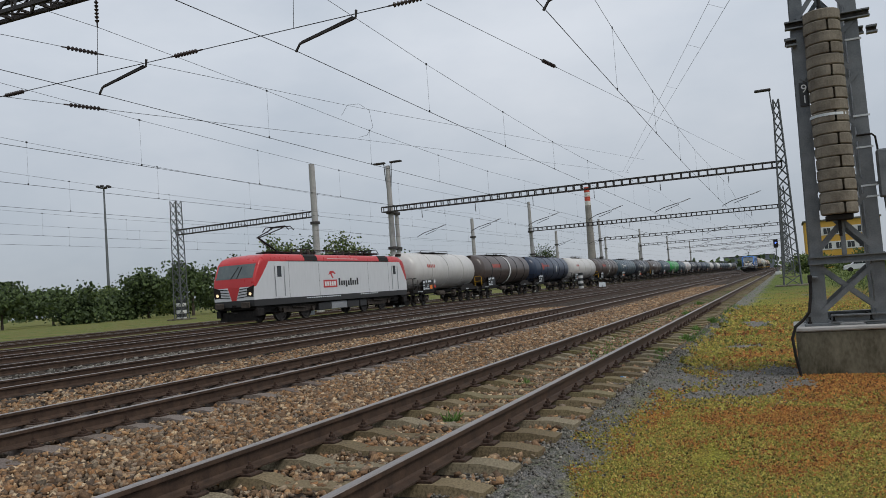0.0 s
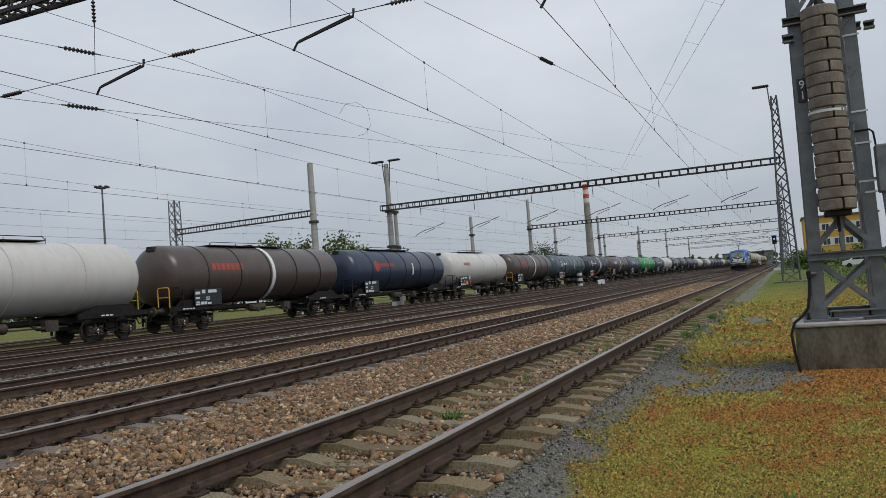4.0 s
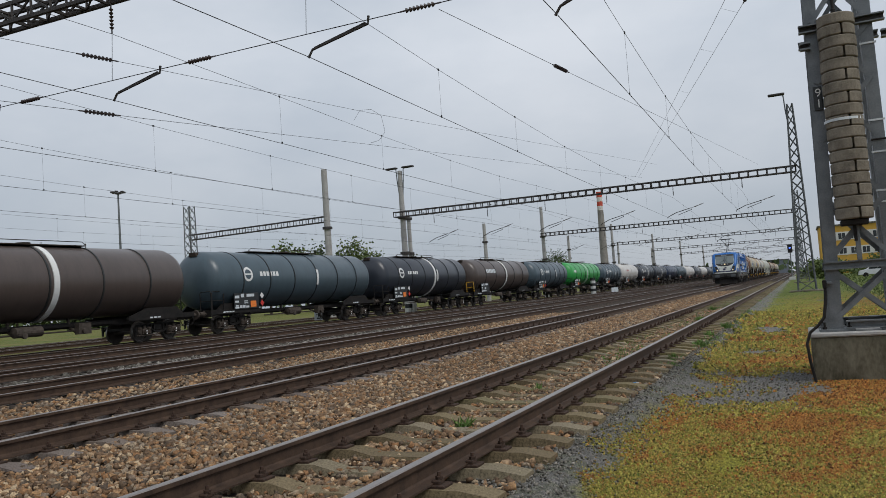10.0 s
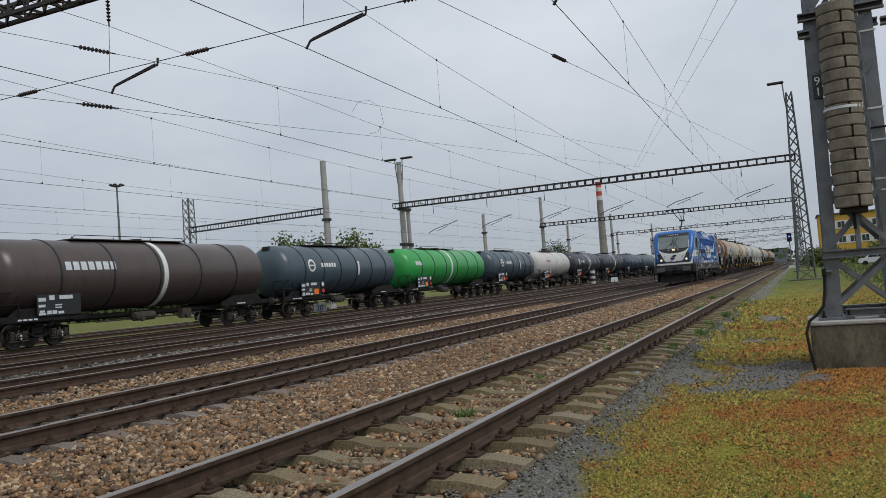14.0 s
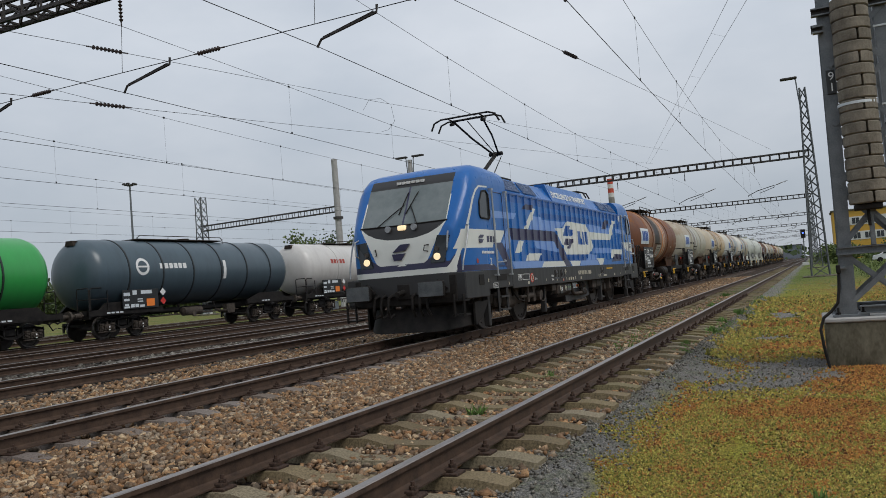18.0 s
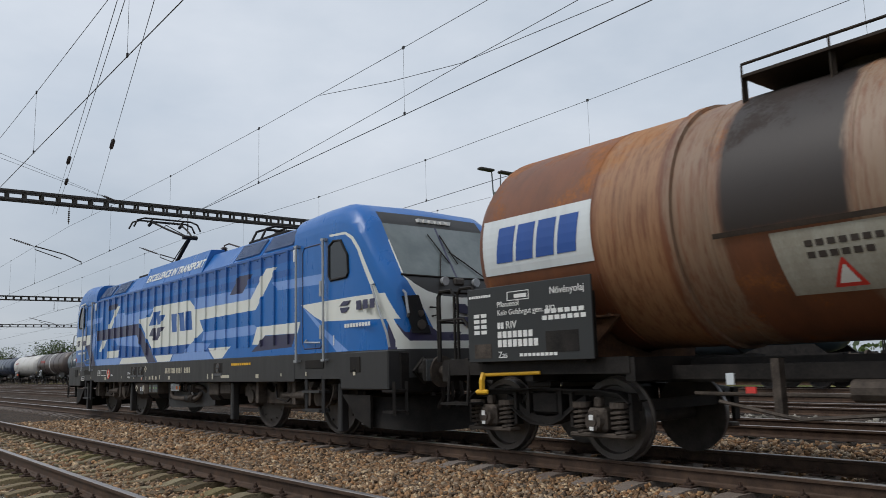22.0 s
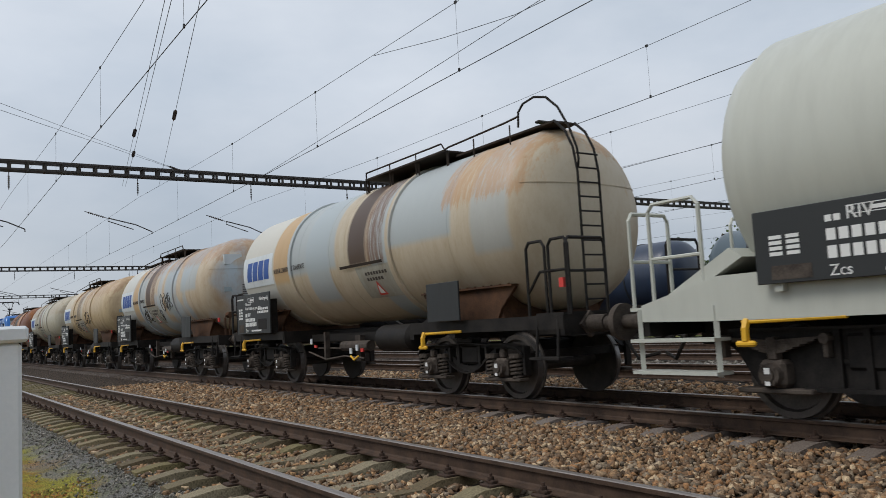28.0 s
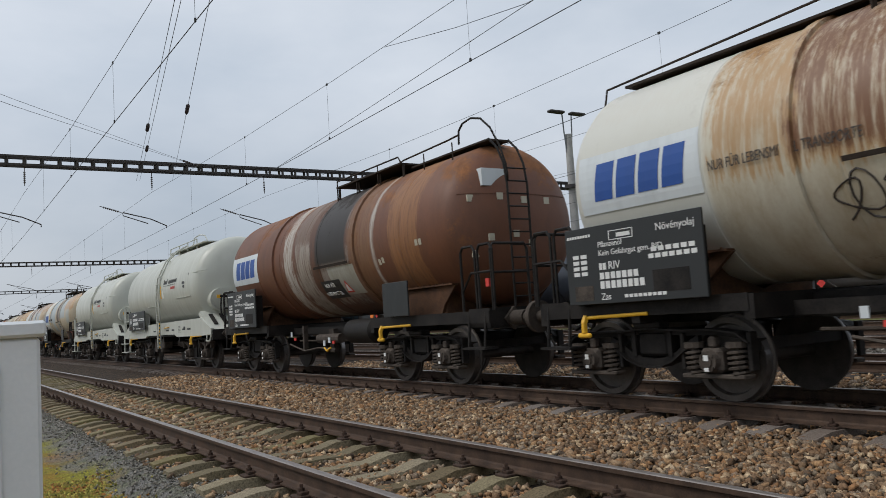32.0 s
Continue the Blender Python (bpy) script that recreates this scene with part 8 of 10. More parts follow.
# ---- the red and white locomotive ----
def red_locomotive():
    t = thing("electric_locomotive", "red and white electric locomotive with a dark grey underframe", "locomotive")
    red, white, dark = paint("locomotive_red", (0.5, 0.028, 0.03), 0.3), paint("locomotive_white", (0.62, 0.63, 0.64), 0.35), L_GREY
    CAB_PROFILE = [(9.37, 1.3, 1.5, 0.1), (9.36, 1.34, 2.0, 0.12), (9.29, 1.37, 2.5, 0.14), (9.1, 1.39, 2.9, 0.16), (8.88, 1.42, 3.36, 0.2), (8.62, 1.45, 3.6, 0.26), (8.2, 1.47, 3.76, 0.34), (7.7, 1.48, 3.82, 0.38), (7.0, 1.48, 3.82, 0.4)]
    rings = []
    for y, w, top, sh in [(-y, w, top, sh) for y, w, top, sh in CAB_PROFILE] + CAB_PROFILE[::-1]:
        rings.append(cab_ring(y, 1, w, top, sh))
    bm = loft(bmesh.new(), rings)
    for z in (1.3, 1.55, 2.02, 2.5, 3.28, 3.38):
        bmesh.ops.bisect_plane(bm, geom=bm.verts[:] + bm.edges[:] + bm.faces[:], dist=1e-5, plane_co=(0, 0, z), plane_no=(0, 0, 1))
    for e in (-1, 1):
        bmesh.ops.bisect_plane(bm, geom=bm.verts[:] + bm.edges[:] + bm.faces[:], dist=1e-5, plane_co=(0, e * 9.2, 2.02), plane_no=(0, e, 0.83))
    for q in (-1, 1):
        bmesh.ops.bisect_plane(bm, geom=bm.verts[:] + bm.edges[:] + bm.faces[:], dist=1e-5, plane_co=(q * 0.24, 0, 1.55), plane_no=(q, 0, -0.35))
    for x in (-1.24, 1.24):
        bmesh.ops.bisect_plane(bm, geom=bm.verts[:] + bm.edges[:] + bm.faces[:], dist=1e-5, plane_co=(x, 0, 0), plane_no=(1, 0, 0))
    bm.normal_update()
    for f in bm.faces:
        c = f.calc_center_median()
        front = abs(f.normal.y) > 0.3 and abs(c.y) > 8.5
        k = 1
        if c.z > 3.38 or (abs(c.y) + 0.83 * c.z > 10.877 and c.z > 2.02):
            k = 0
        if front:
            k = 3 if 2.5 < c.z < 3.28 and abs(c.x) < 1.24 else 0 if (c.z > 2.02 or abs(c.x) < 0.24 + 0.35 * (c.z - 1.55)) else 1
        if c.z < 1.3:
            k = 2
        f.material_index = k
    part("body", bm, [red, white, dark, M_DARKSCREEN], t, "white body with red roof edge and cab", True)
    for e in (-1, 1):
        for s in (-1, 1):
            bm = bmesh.new()
            prism(bm, [(s * 0.86, 1.5), (s * 1.3, 1.46), (s * 1.36, 2.1), (s * 0.92, 1.96)], 1, min(e * 9.0, e * 9.385), max(e * 9.0, e * 9.385))
            part("lamp_housing", bm, M_BLACK, t)
            bm = bmesh.new()
            rod(bm, (s * 1.1, e * 9.37, 1.64), (s * 1.1, e * 9.4, 1.64), 0.085, 14)
            part("headlight", bm, M_LAMP if e < 0 else M_GLASS, t, "round headlight")
            for z in (1.45, 1.6, 1.75, 1.9):
                part("nose_stripe", bar(bmesh.new(), (s * (0.28 + 0.35 * (z - 1.55)), e * 9.37, z), (s * 0.9, e * 9.36, z + 0.05), 0.04, 0.045, (0, 0, 1)), M_BLACK, t)
            part("wiper", bar(bmesh.new(), (s * 0.2, e * 9.33, 2.5), (s * 0.12 + 0.25, e * 9.0, 3.16), 0.03), M_BLACK, t)
            bm = bmesh.new()
            rod(bm, (s * 0.875, e * 9.1, 1.03), (s * 0.875, e * 9.5, 1.03), 0.13, 12)
            box(bm, s * 0.875 - 0.28, s * 0.875 + 0.28, min(e * 9.5, e * 9.58), max(e * 9.5, e * 9.58), 0.88, 1.2, 0.03)
            part("buffer", bm, M_UNDER, t)
        bm = bmesh.new()
        prism(bm, [(-1.3, 0.18), (1.3, 0.18), (1.1, 0.7), (-1.1, 0.7)], 1, min(e * 8.95, e * 9.05), max(e * 8.95, e * 9.05))
        part("plough", bm, M_BLACK, t)
        part("headstock", box(bmesh.new(), -1.32, 1.32, min(e * 8.4, e * 9.2), max(e * 8.4, e * 9.2), 0.78, 1.3, 0.03), M_BLACK, t)
        part("coupling_gear", rod(tube(bmesh.new(), [(-0.4, e * 9.2, 1.0), (-0.4, e * 9.4, 0.7), (0.1, e * 9.3, 0.6)], 0.04), (0, e * 9.2, 1.03), (0, e * 9.5, 1.0), 0.08, 8), M_BLACK, t)
        for s in (-1, 1):
            part("cab_steps", box(box(bmesh.new(), min(s * 1.25, s * 1.5), max(s * 1.25, s * 1.5), e * 7.15 - 0.3, e * 7.15 + 0.3, 0.42, 0.47), min(s * 1.25, s * 1.5), max(s * 1.25, s * 1.5), e * 7.15 - 0.3, e * 7.15 + 0.3, 0.72, 0.77), M_BLACK, t)
            part("corner_step", box(bmesh.new(), min(s * 1.1, s * 1.4), max(s * 1.1, s * 1.4), min(e * 8.6, e * 9.2), max(e * 8.6, e * 9.2), 0.4, 0.8, 0.03), M_BLACK, t)
        bm = bmesh.new()
        box(bm, 1.47, 1.49, e * 7.15 - 0.35, e * 7.15 + 0.35, 1.4, 3.25, 0.01)
        part("cab_door", bm, white, t, "white cab door")
        bm = bmesh.new()
        box(bm, 1.485, 1.5, e * 7.15 - 0.2, e * 7.15 + 0.2, 2.5, 3.12, 0.004)
        part("door_window", bm, M_GLASS, t)
        bm = bmesh.new()
        for dy in (-0.45, 0.45):
            rod(bm, (1.52, e * 7.15 + dy, 1.4), (1.52, e * 7.15 + dy, 3.1), 0.02, 6)
        part("hand_rail", bm, M_STEEL, t)
    for k, tall in enumerate((1, 0, 0, 0, 0, 1, 0, 0, 1)):
        part("letter_block", slab(bmesh.new(), -0.75 + k * 0.29, -0.55 + k * 0.29, 1.86 if k != 3 else 1.76, 2.16 + 0.16 * tall, 1.486), M_BOARD, t, "dark grey letter block")
    sign = part("red_sign", slab(bmesh.new(), -2.55, -0.95, 1.76, 2.24, 1.486), red, t, "red sign block")
    part("bird_mark", prism(bmesh.new(), [(-1.95, 2.55), (-1.75, 2.78), (-1.35, 2.8), (-1.05, 2.62), (-1.2, 2.58), (-1.4, 2.68), (-1.55, 2.62), (-1.35, 2.35), (-1.5, 2.33), (-1.7, 2.6)], 0, 1.486, 1.49), red, t, "red bird-like mark")
    bars_on(sign, 1.492, -2.42, 1.86, 1.38, 0.28, 5, M_WHITE, "letter_bar")
    bars_on(t, 1.486, -4.5, 1.18, 4.0, 0.06, 16, M_PLATE, "small_mark")
    bars_on(t, 1.486, 2.0, 1.2, 2.5, 0.06, 10, M_PLATE, "small_mark")
    part("roof_word_bar", slab(bmesh.new(), -1.9, 1.9, 3.5, 3.58, 1.46), M_WHITE, t)
    for y in (-6.2, -3.0, 3.2, 6.2):
        part("wall_seam", box(bmesh.new(), 1.482, 1.487, y, y + 0.012, 1.32, 3.38), M_BOARD, t)
    part("roof_gutter", box(bmesh.new(), 1.44, 1.49, -6.4, 6.4, 3.38, 3.42), M_BLACK, t)
    for y0 in (-4.5, 4.9):
        bm = bmesh.new()
        prism(bm, [(1.5, 3.43), (1.425, 3.7), (1.26, 3.83), (1.2, 3.44)], 1, y0, y0 + 1.4)
        part("roof_vent", bm, M_BLACK, t)
    for y0, y1 in ((-3.0, -1.6), (-1.5, 0.4), (0.5, 2.0), (2.1, 3.0)):
        bm = bmesh.new()
        box(bm, -1.35, 1.35, y0, y1, 0.4, 0.88, 0.04)
        part("equipment_box", bm, L_GREY if y0 != -1.5 else M_STEEL, t)
    for y in (-4.95, 4.95):
        bm = bmesh.new()
        for s in (-1, 1):
            prism(bm, [(-2.0, 0.6), (-2.0, 0.82), (2.0, 0.82), (2.0, 0.6), (0.8, 0.45), (-0.8, 0.45)], 0, s * 1.05, s * 1.15)
            for dy in (-1.5, 1.5):
                rod(bm, (s * 1.1, dy, 0.6), (s * 1.25, dy, 0.6), 0.16, 12)
            rod(bm, (s * 1.22, -0.7, 0.75), (s * 1.22, 0.5, 0.68), 0.05, 8)
        box(bm, -1, 1, -0.5, 0.5, 0.4, 0.8)
        b = part("bogie", bm, M_UNDER, t, at=(0, y, 0))
        for i, dy in enumerate((-1.3, 1.3)):
            wheels_of["far_loco"][i].append(shared("wheelset", LOCO_WHEELS, b, (0, dy, 0.62)))
    bm = bmesh.new()
    box(bm, -0.6, 0.6, -6.4, -4.6, 3.98, 4.04)
    tube(bm, [(0, -5.0, 4.05), (0, -6.9, 4.85)], 0.055)
    tube(bm, [(0.12, -5.6, 4.05), (0.1, -6.95, 4.75)], 0.02)
    tube(bm, [(-0.1, -6.9, 4.85), (-0.4, -4.9, 5.5)], 0.032)
    tube(bm, [(0.1, -6.9, 4.85), (0.4, -4.9, 5.5)], 0.032)
    for dy in (-0.25, 0.25):
        tube(bm, [(-0.95, -4.9 + dy, 5.32), (-0.7, -4.9 + dy, 5.56), (0.7, -4.9 + dy, 5.56), (0.95, -4.9 + dy, 5.32)], 0.03)
    part("pantograph", bm, M_BLACK, t, "raised black pantograph")
    part("underfloor", box(bmesh.new(), -1.1, 1.1, -8.3, 8.3, 0.55, 0.95), M_BLACK, t)
    for y, w in ((-4.0, 0.8), (-2.4, 0.5), (1.2, 0.6), (2.6, 0.9)):
        part("roof_box", box(bmesh.new(), -0.5, 0.6, y - w / 2, y + w / 2, 3.84, 4.02, 0.03), M_BLACK, t)
    for y in (-4.4, -3.4, -2.6, 0.8, 1.6, 2.4, 3.4, 4.2):
        ins = bmesh.new()
        insulator(ins, (0.55, y, 3.84), (0.55, y, 4.2), 5, 0.09)
        part("roof_insulator", ins, M_INSUL, t)
    part("roof_busbar", tube(bmesh.new(), [(0.55, -4.6, 4.0), (0.55, -4.4, 4.2), (0.55, -2.4, 4.2), (0.55, -2.2, 3.95)], 0.03), M_BLACK, t)
    part("roof_busbar", tube(bmesh.new(), [(0.55, -2.0, 3.9), (0.55, -1.95, 4.18), (0.55, 0.9, 4.18), (0.55, 4.4, 4.2)], 0.03), M_BLACK, t)
    part("folded_pantograph", tube(tube(bmesh.new(), [(0.3, 6.9, 4.02), (0.3, 4.2, 4.2), (0.1, 6.4, 4.28)], 0.045), [(0.9, 5.9, 4.1), (0.75, 5.9, 4.3), (-0.75, 5.9, 4.3)], 0.03), M_BLACK, t)
    bm = bmesh.new()
    tube(bm, [(0.3, -4.0, 4.05), (0.3, 0.0, 4.12), (0.3, 4.5, 4.05)], 0.03)
    for y in (-3.5, -1.5, 1.5, 3.5, 5.5, 6.0):
        insulator(bm, (0.3, y, 3.9), (0.3, y, 4.15), 4, 0.09)
    box(bm, -0.6, 0.6, 4.4, 6.6, 4.0, 4.08)
    part("roof_gear", bm, M_BLACK, t)
    return t


red_loco = red_locomotive()
far_train.insert(0, (red_loco, -0.4))


# ---- tensioning mast with its weights ----
def weight_mast():
    t = thing("tensioning_mast", "grey steel mast on a concrete plinth with hanging weights", "mast", "", (0, 12.4, 0))
    part("plinth", box(bmesh.new(), 0.05, 1.95, -0.57, 0.7, -0.7, 0.19, 0.02), M_CONCRETE, t, "stained concrete plinth")
    part("plinth_cap", box(bmesh.new(), 0.03, 1.97, -0.6, 0.73, 0.19, 0.25, 0.015), M_CONCRETE_PALE, t, "pale plinth cap")
    left = lambda z: 0.385 + 0.011 * z
    right = lambda z: 1.14 - 0.01 * z
    for y in (-0.3, 0.3):
        for foot, side in ((left, -1), (right, 1)):
            x0, x1 = foot(0.25), foot(8.4)
            part("leg_web", bar(bmesh.new(), (x0 - side * 0.07, y, 0.25), (x1 - side * 0.07, y, 8.4), 0.018, 0.19, (0, 1, 0)), M_ZINC, t, "grey channel leg")
            for q in (-0.09, 0.09):
                part("leg_flange", bar(bmesh.new(), (x0, y + q, 0.25), (x1, y + q, 8.4), 0.16, 0.016, (0, 1, 0)), M_ZINC, t)
            part("foot_plate", box(bmesh.new(), x0 - 0.22, x0 + 0.22, y - 0.16, y + 0.16, 0.25, 0.285, 0.005), M_ZINC, t)
            part("gusset", prism(bmesh.new(), [(x0 + side * 0.2, 0.285), (x0 + side * 0.08, 0.285), (x0 + side * 0.08, 0.62)], 1, y - 0.105, y - 0.085), M_ZINC, t)
            for q in (-0.15, 0.15):
                part("anchor_bolt", rod(rod(bmesh.new(), (x0 + q, y - 0.11, 0.25), (x0 + q, y - 0.11, 0.38), 0.016, 6), (x0 + q, y - 0.11, 0.285), (x0 + q, y - 0.11, 0.315), 0.032, 6), M_BLACK, t)
    for z0, z1 in ((0.42, 1.08), (1.24, 2.05), (2.05, 2.85), (2.85, 3.65), (3.65, 4.35), (4.5, 5.4), (5.4, 6.3), (6.3, 7.2), (7.2, 8.1)):
        for y in (-0.3, 0.3):
            q = y - 0.11 if y < 0 else y + 0.11
            part("brace", bar(bmesh.new(), (left(z0), q, z0), (right(z1), q, z1), 0.065, 0.012, (0, 1, 0)), M_ZINC, t)
            part("brace", bar(bmesh.new(), (right(z0), q + 0.014, z0), (left(z1), q + 0.014, z1), 0.065, 0.012, (0, 1, 0)), M_ZINC, t)
    for z, x0, x1 in ((0.34, 0.5, 1.5), (1.14, 0.3, 1.75), (4.42, 0.27, 1.32)):
        for y in (-0.44, 0.44):
            for dz in (-0.045, 0.045):
                part("rail_flange", box(bmesh.new(), x0, x1, y - 0.045, y + 0.045, z + dz - 0.009, z + dz + 0.009), M_ZINC, t)
            part("rail_web", box(bmesh.new(), x0 + 0.004, x1 - 0.004, y + 0.025, y + 0.04, z - 0.036, z + 0.036), M_BEAM if z > 4 else M_ZINC, t)
    for x in (0.27, 1.26):
        for z in (4.14, 4.22):
            part("guide_bracket", box(bmesh.new(), x, x + 0.13, -0.5, -0.4, z - 0.012, z + 0.012), M_ZINC, t)
        part("guide_bracket_web", box(bmesh.new(), x + 0.004, x + 0.126, -0.42, -0.41, 4.152, 4.208), M_BEAM, t)
    for z in (4.1, 3.05, 2.62, 2.1, 1.95):
        part("leg_strap", box(bmesh.new(), right(z) - 0.1, right(z) + 0.1, -0.412, -0.392, z - 0.012, z + 0.012), M_PLATE, t, "pale strap round the leg")
    board = part("number_board", box(bmesh.new(), 0.38, 0.485, -0.425, -0.415, 3.28, 3.61, 0.004), M_BOARD, t, "black mast number board")
    for k, d in enumerate("91"):
        writing("mast_number", d, 0.16, M_WHITE, board, Matrix.Translation((0.4, -0.43, 3.47 - 0.15 * k)) @ Matrix.Rotation(radians(90), 4, "X"), "white painted numeral")
    # the stack of weights: every other one shows its slot
    part("weight_rod", rod(bmesh.new(), (0.715, -0.53, 1.45), (0.715, -0.53, 5.6), 0.02, 8), M_BLACK, t)
    rng = random.Random(17)
    for k in range(18):
        z = 1.74 + k * 0.1535
        x = 0.725 + rng.uniform(-0.006, 0.006)
        slot = k % 2 == 0
        ring, a = [], -90 + (3.2 if slot else 0)
        for i in range(25):
            w = radians(-90 + 15 + (3.4 if slot else 0) + (360 - (6.8 if slot else 0)) * i / 24)
            ring.append((x + 0.232 * math.cos(w), -0.54 + 0.232 * math.sin(w)))
        if slot:
            ring += [(x + 0.232 * math.cos(radians(-75)) * 0.35 - 0.012, -0.54 - 0.08), (x + 0.232 * math.cos(radians(-75)) * 0.35 + 0.014, -0.54 - 0.08)]
        else:
            ring = ring[:-1]
        bm = bmesh.new()
        prism(bm, ring, 2, z, z + 0.147)
        rim = [e for e in bm.edges if abs(e.verts[0].co.z - e.verts[1].co.z) < 0.01]
        bmesh.ops.bevel(bm, geom=rim, offset=0.014, segments=1, affect="EDGES")
        part("weight", bm, M_WEIGHT, t, "round slotted concrete weight" if slot else "round concrete weight")
    part("weight_strap", lathe_z(bmesh.new(), 0.712, -0.54, 0.238, 3.05, 3.085), M_PLATE, t, "pale steel strap round the weights")
    part("weight_seat", box(bmesh.new(), 0.55, 0.88, -0.68, -0.4, 1.66, 1.735, 0.01), M_BLACK, t)
    part("guide_post", box(bmesh.new(), 0.71, 0.77, -0.5, -0.44, 1.19, 1.7, 0.006), M_ZINC, t)
    part("weight_eye", box(bmesh.new(), 0.685, 0.745, -0.56, -0.5, 4.5, 4.62, 0.02), M_BLACK, t)
    hook = bmesh.new()
    insulator(hook, (0.715, -0.53, 4.9), (0.715, -0.53, 5.5), 6, 0.06)
    part("weight_insulator", hook, M_INSUL, t)
    # earth cable, junction box and its conduit
    part("earth_cable", tube(bmesh.new(), [(0.285, -0.6, 0.86), (0.27, -0.62, 0.66), (0.238, -0.64, 0.46), (0.15, -0.65, 0.35), (0.05, -0.66, 0.27), (0.0, -0.67, 0.12), (0.02, -0.67, -0.12), (0.07, -0.67, -0.42)], 0.02, 8), M_BLACK, t, "black earth cable")
    part("cable_clamp", box(bmesh.new(), 0.255, 0.31, -0.63, -0.56, 0.84, 0.96, 0.012), M_BLACK, t)
    part("clamp_bracket", box(bmesh.new(), 0.28, 0.38, -0.58, -0.4, 0.9, 0.93, 0.005), M_ZINC, t)
    part("junction_box", box(bmesh.new(), 1.23, 1.44, -0.52, -0.36, 1.92, 2.56, 0.02), M_ZINC, t, "plain grey junction box")
    part("box_bracket", box(bmesh.new(), 1.1, 1.25, -0.41, -0.38, 2.1, 2.14, 0.005), M_ZINC, t)
    part("conduit", tube(bmesh.new(), [(1.02, -0.45, 2.78), (1.2, -0.45, 2.78), (1.24, -0.45, 2.74), (1.26, -0.45, 2.5)], 0.014, 6), M_BLACK, t)
    part("conduit", tube(bmesh.new(), [(1.3, -0.44, 1.94), (1.32, -0.44, 1.5), (1.33, -0.44, 0.26)], 0.03, 8), M_ZINC, t, "grey cable duct")
    return t


def lathe_z(bm, x, y, r, z0, z1):
    rod(bm, (x, y, z0), (x, y, z1), r, 20)
    return bm


M_WEIGHT = surface("weathered_weight_concrete", (0.11, 0.095, 0.075), (0.25, 0.22, 0.175), 0.85, 0, 5, 45, 0.4, 0.006)
weight_mast()

# ---- cabinet beside the path ----
cab = thing("trackside_cabinet", "pale grey steel trackside cabinet with a seamed door", "cabinet", "", (0, -3.0, -0.45))
part("body", box(bmesh.new(), -0.32, 0.62, -0.38, 0.0, 0.1, 1.585, 0.012), M_CABINET, cab)
part("lid", box(bmesh.new(), -0.338, 0.64, -0.4, 0.02, 1.585, 1.64, 0.01), M_CABINET, cab, "overhanging cabinet lid")
part("plinth", box(bmesh.new(), -0.26, 0.6, -0.35, -0.03, 0.0, 0.1), M_CONCRETE, cab)
part("door", box(bmesh.new(), -0.2, 0.58, 0.0, 0.014, 0.16, 1.5, 0.005), M_CABINET, cab, "flush cabinet door")
part("hinge", rod(bmesh.new(), (-0.3, 0.01, 0.3), (-0.3, 0.01, 0.46), 0.014, 8), M_BLACK, cab)
part("latch", box(bmesh.new(), 0.5, 0.54, 0.014, 0.03, 0.8, 0.95, 0.004), M_BLACK, cab)


# ---- trees, bushes and far things ----
def leaf_material(name, a, b):
    k = Nodes(name)
    rnd = k.n("NewGeometry").outputs["Random Per Island"]
    k.b.inputs["Subsurface Weight"].default_value = 0.0
    return k.done(k.mix(rnd, a, b), 0.75)


M_LEAF = leaf_material("dark_green_leaf", (0.022, 0.04, 0.012), (0.085, 0.125, 0.035))
M_LEAF_PALE = leaf_material("fresh_green_leaf", (0.04, 0.07, 0.018), (0.15, 0.19, 0.05))
M_BARK = surface("grey_brown_bark", (0.05, 0.04, 0.03), (0.12, 0.1, 0.08), 0.9, 0, 4, 40, 0.5, 0.01)
LEAF = np.array([[0, -0.5, 0], [0.35, 0, 0.1], [0, 0.5, 0], [-0.35, 0, 0.1]])
LEAF_F = np.array([[0, 1, 2, 3]])


def tree(x, y, h, spread, seed, leaf=M_LEAF, z=-0.2, trunk=True, n=1500, size=0.34, label="leafy green tree behind the sidings", name="tree"):
    rnd = np.random.RandomState(seed)
    t = thing(name, label, name, "trees and bushes" if name == "bush" else "trees", (x, y, z))
    hubs = []
    if trunk:
        part("trunk", rod(bmesh.new(), (0, 0, -0.2), (0, 0, h * 0.62), h * 0.03, 8, h * 0.012), M_BARK, t)
        bm = bmesh.new()
        for _ in range(9):
            a, e, z0 = rnd.rand() * 6.28, 0.3 + rnd.rand() * 0.7, h * (0.28 + 0.3 * rnd.rand())
            ln = spread * (0.45 + 0.5 * rnd.rand())
            end = (ln * math.cos(a) * math.cos(e), ln * math.sin(a) * math.cos(e), z0 + ln * math.sin(e))
            rod(bm, (0, 0, z0), end, h * 0.011, 5, h * 0.004)
            hubs.append(end)
        part("limbs", bm, M_BARK, t)
    for _ in range(16):
        a, r = rnd.rand() * 6.28, spread * math.sqrt(rnd.rand()) * 0.85
        hubs.append((r * math.cos(a), r * math.sin(a), h * ((0.38 if trunk else 0.15) + 0.52 * rnd.rand() * (1 - 0.35 * (r / spread)))))
    hubs = np.array(hubs)
    pick = hubs[rnd.randint(0, len(hubs), n)]
    off = rnd.randn(n, 3) * np.array([spread * 0.2, spread * 0.2, h * 0.085])
    pos = pick + off
    pos[:, 2] = np.clip(pos[:, 2], 0.15, h)
    sz = size * (0.6 + 0.8 * rnd.rand(n, 1)) * np.ones((1, 3))
    crown = scatter("crown", LEAF, LEAF_F, pos, rnd.rand(n, 3) * 6.28, sz, leaf)
    crown.parent = t
    return t


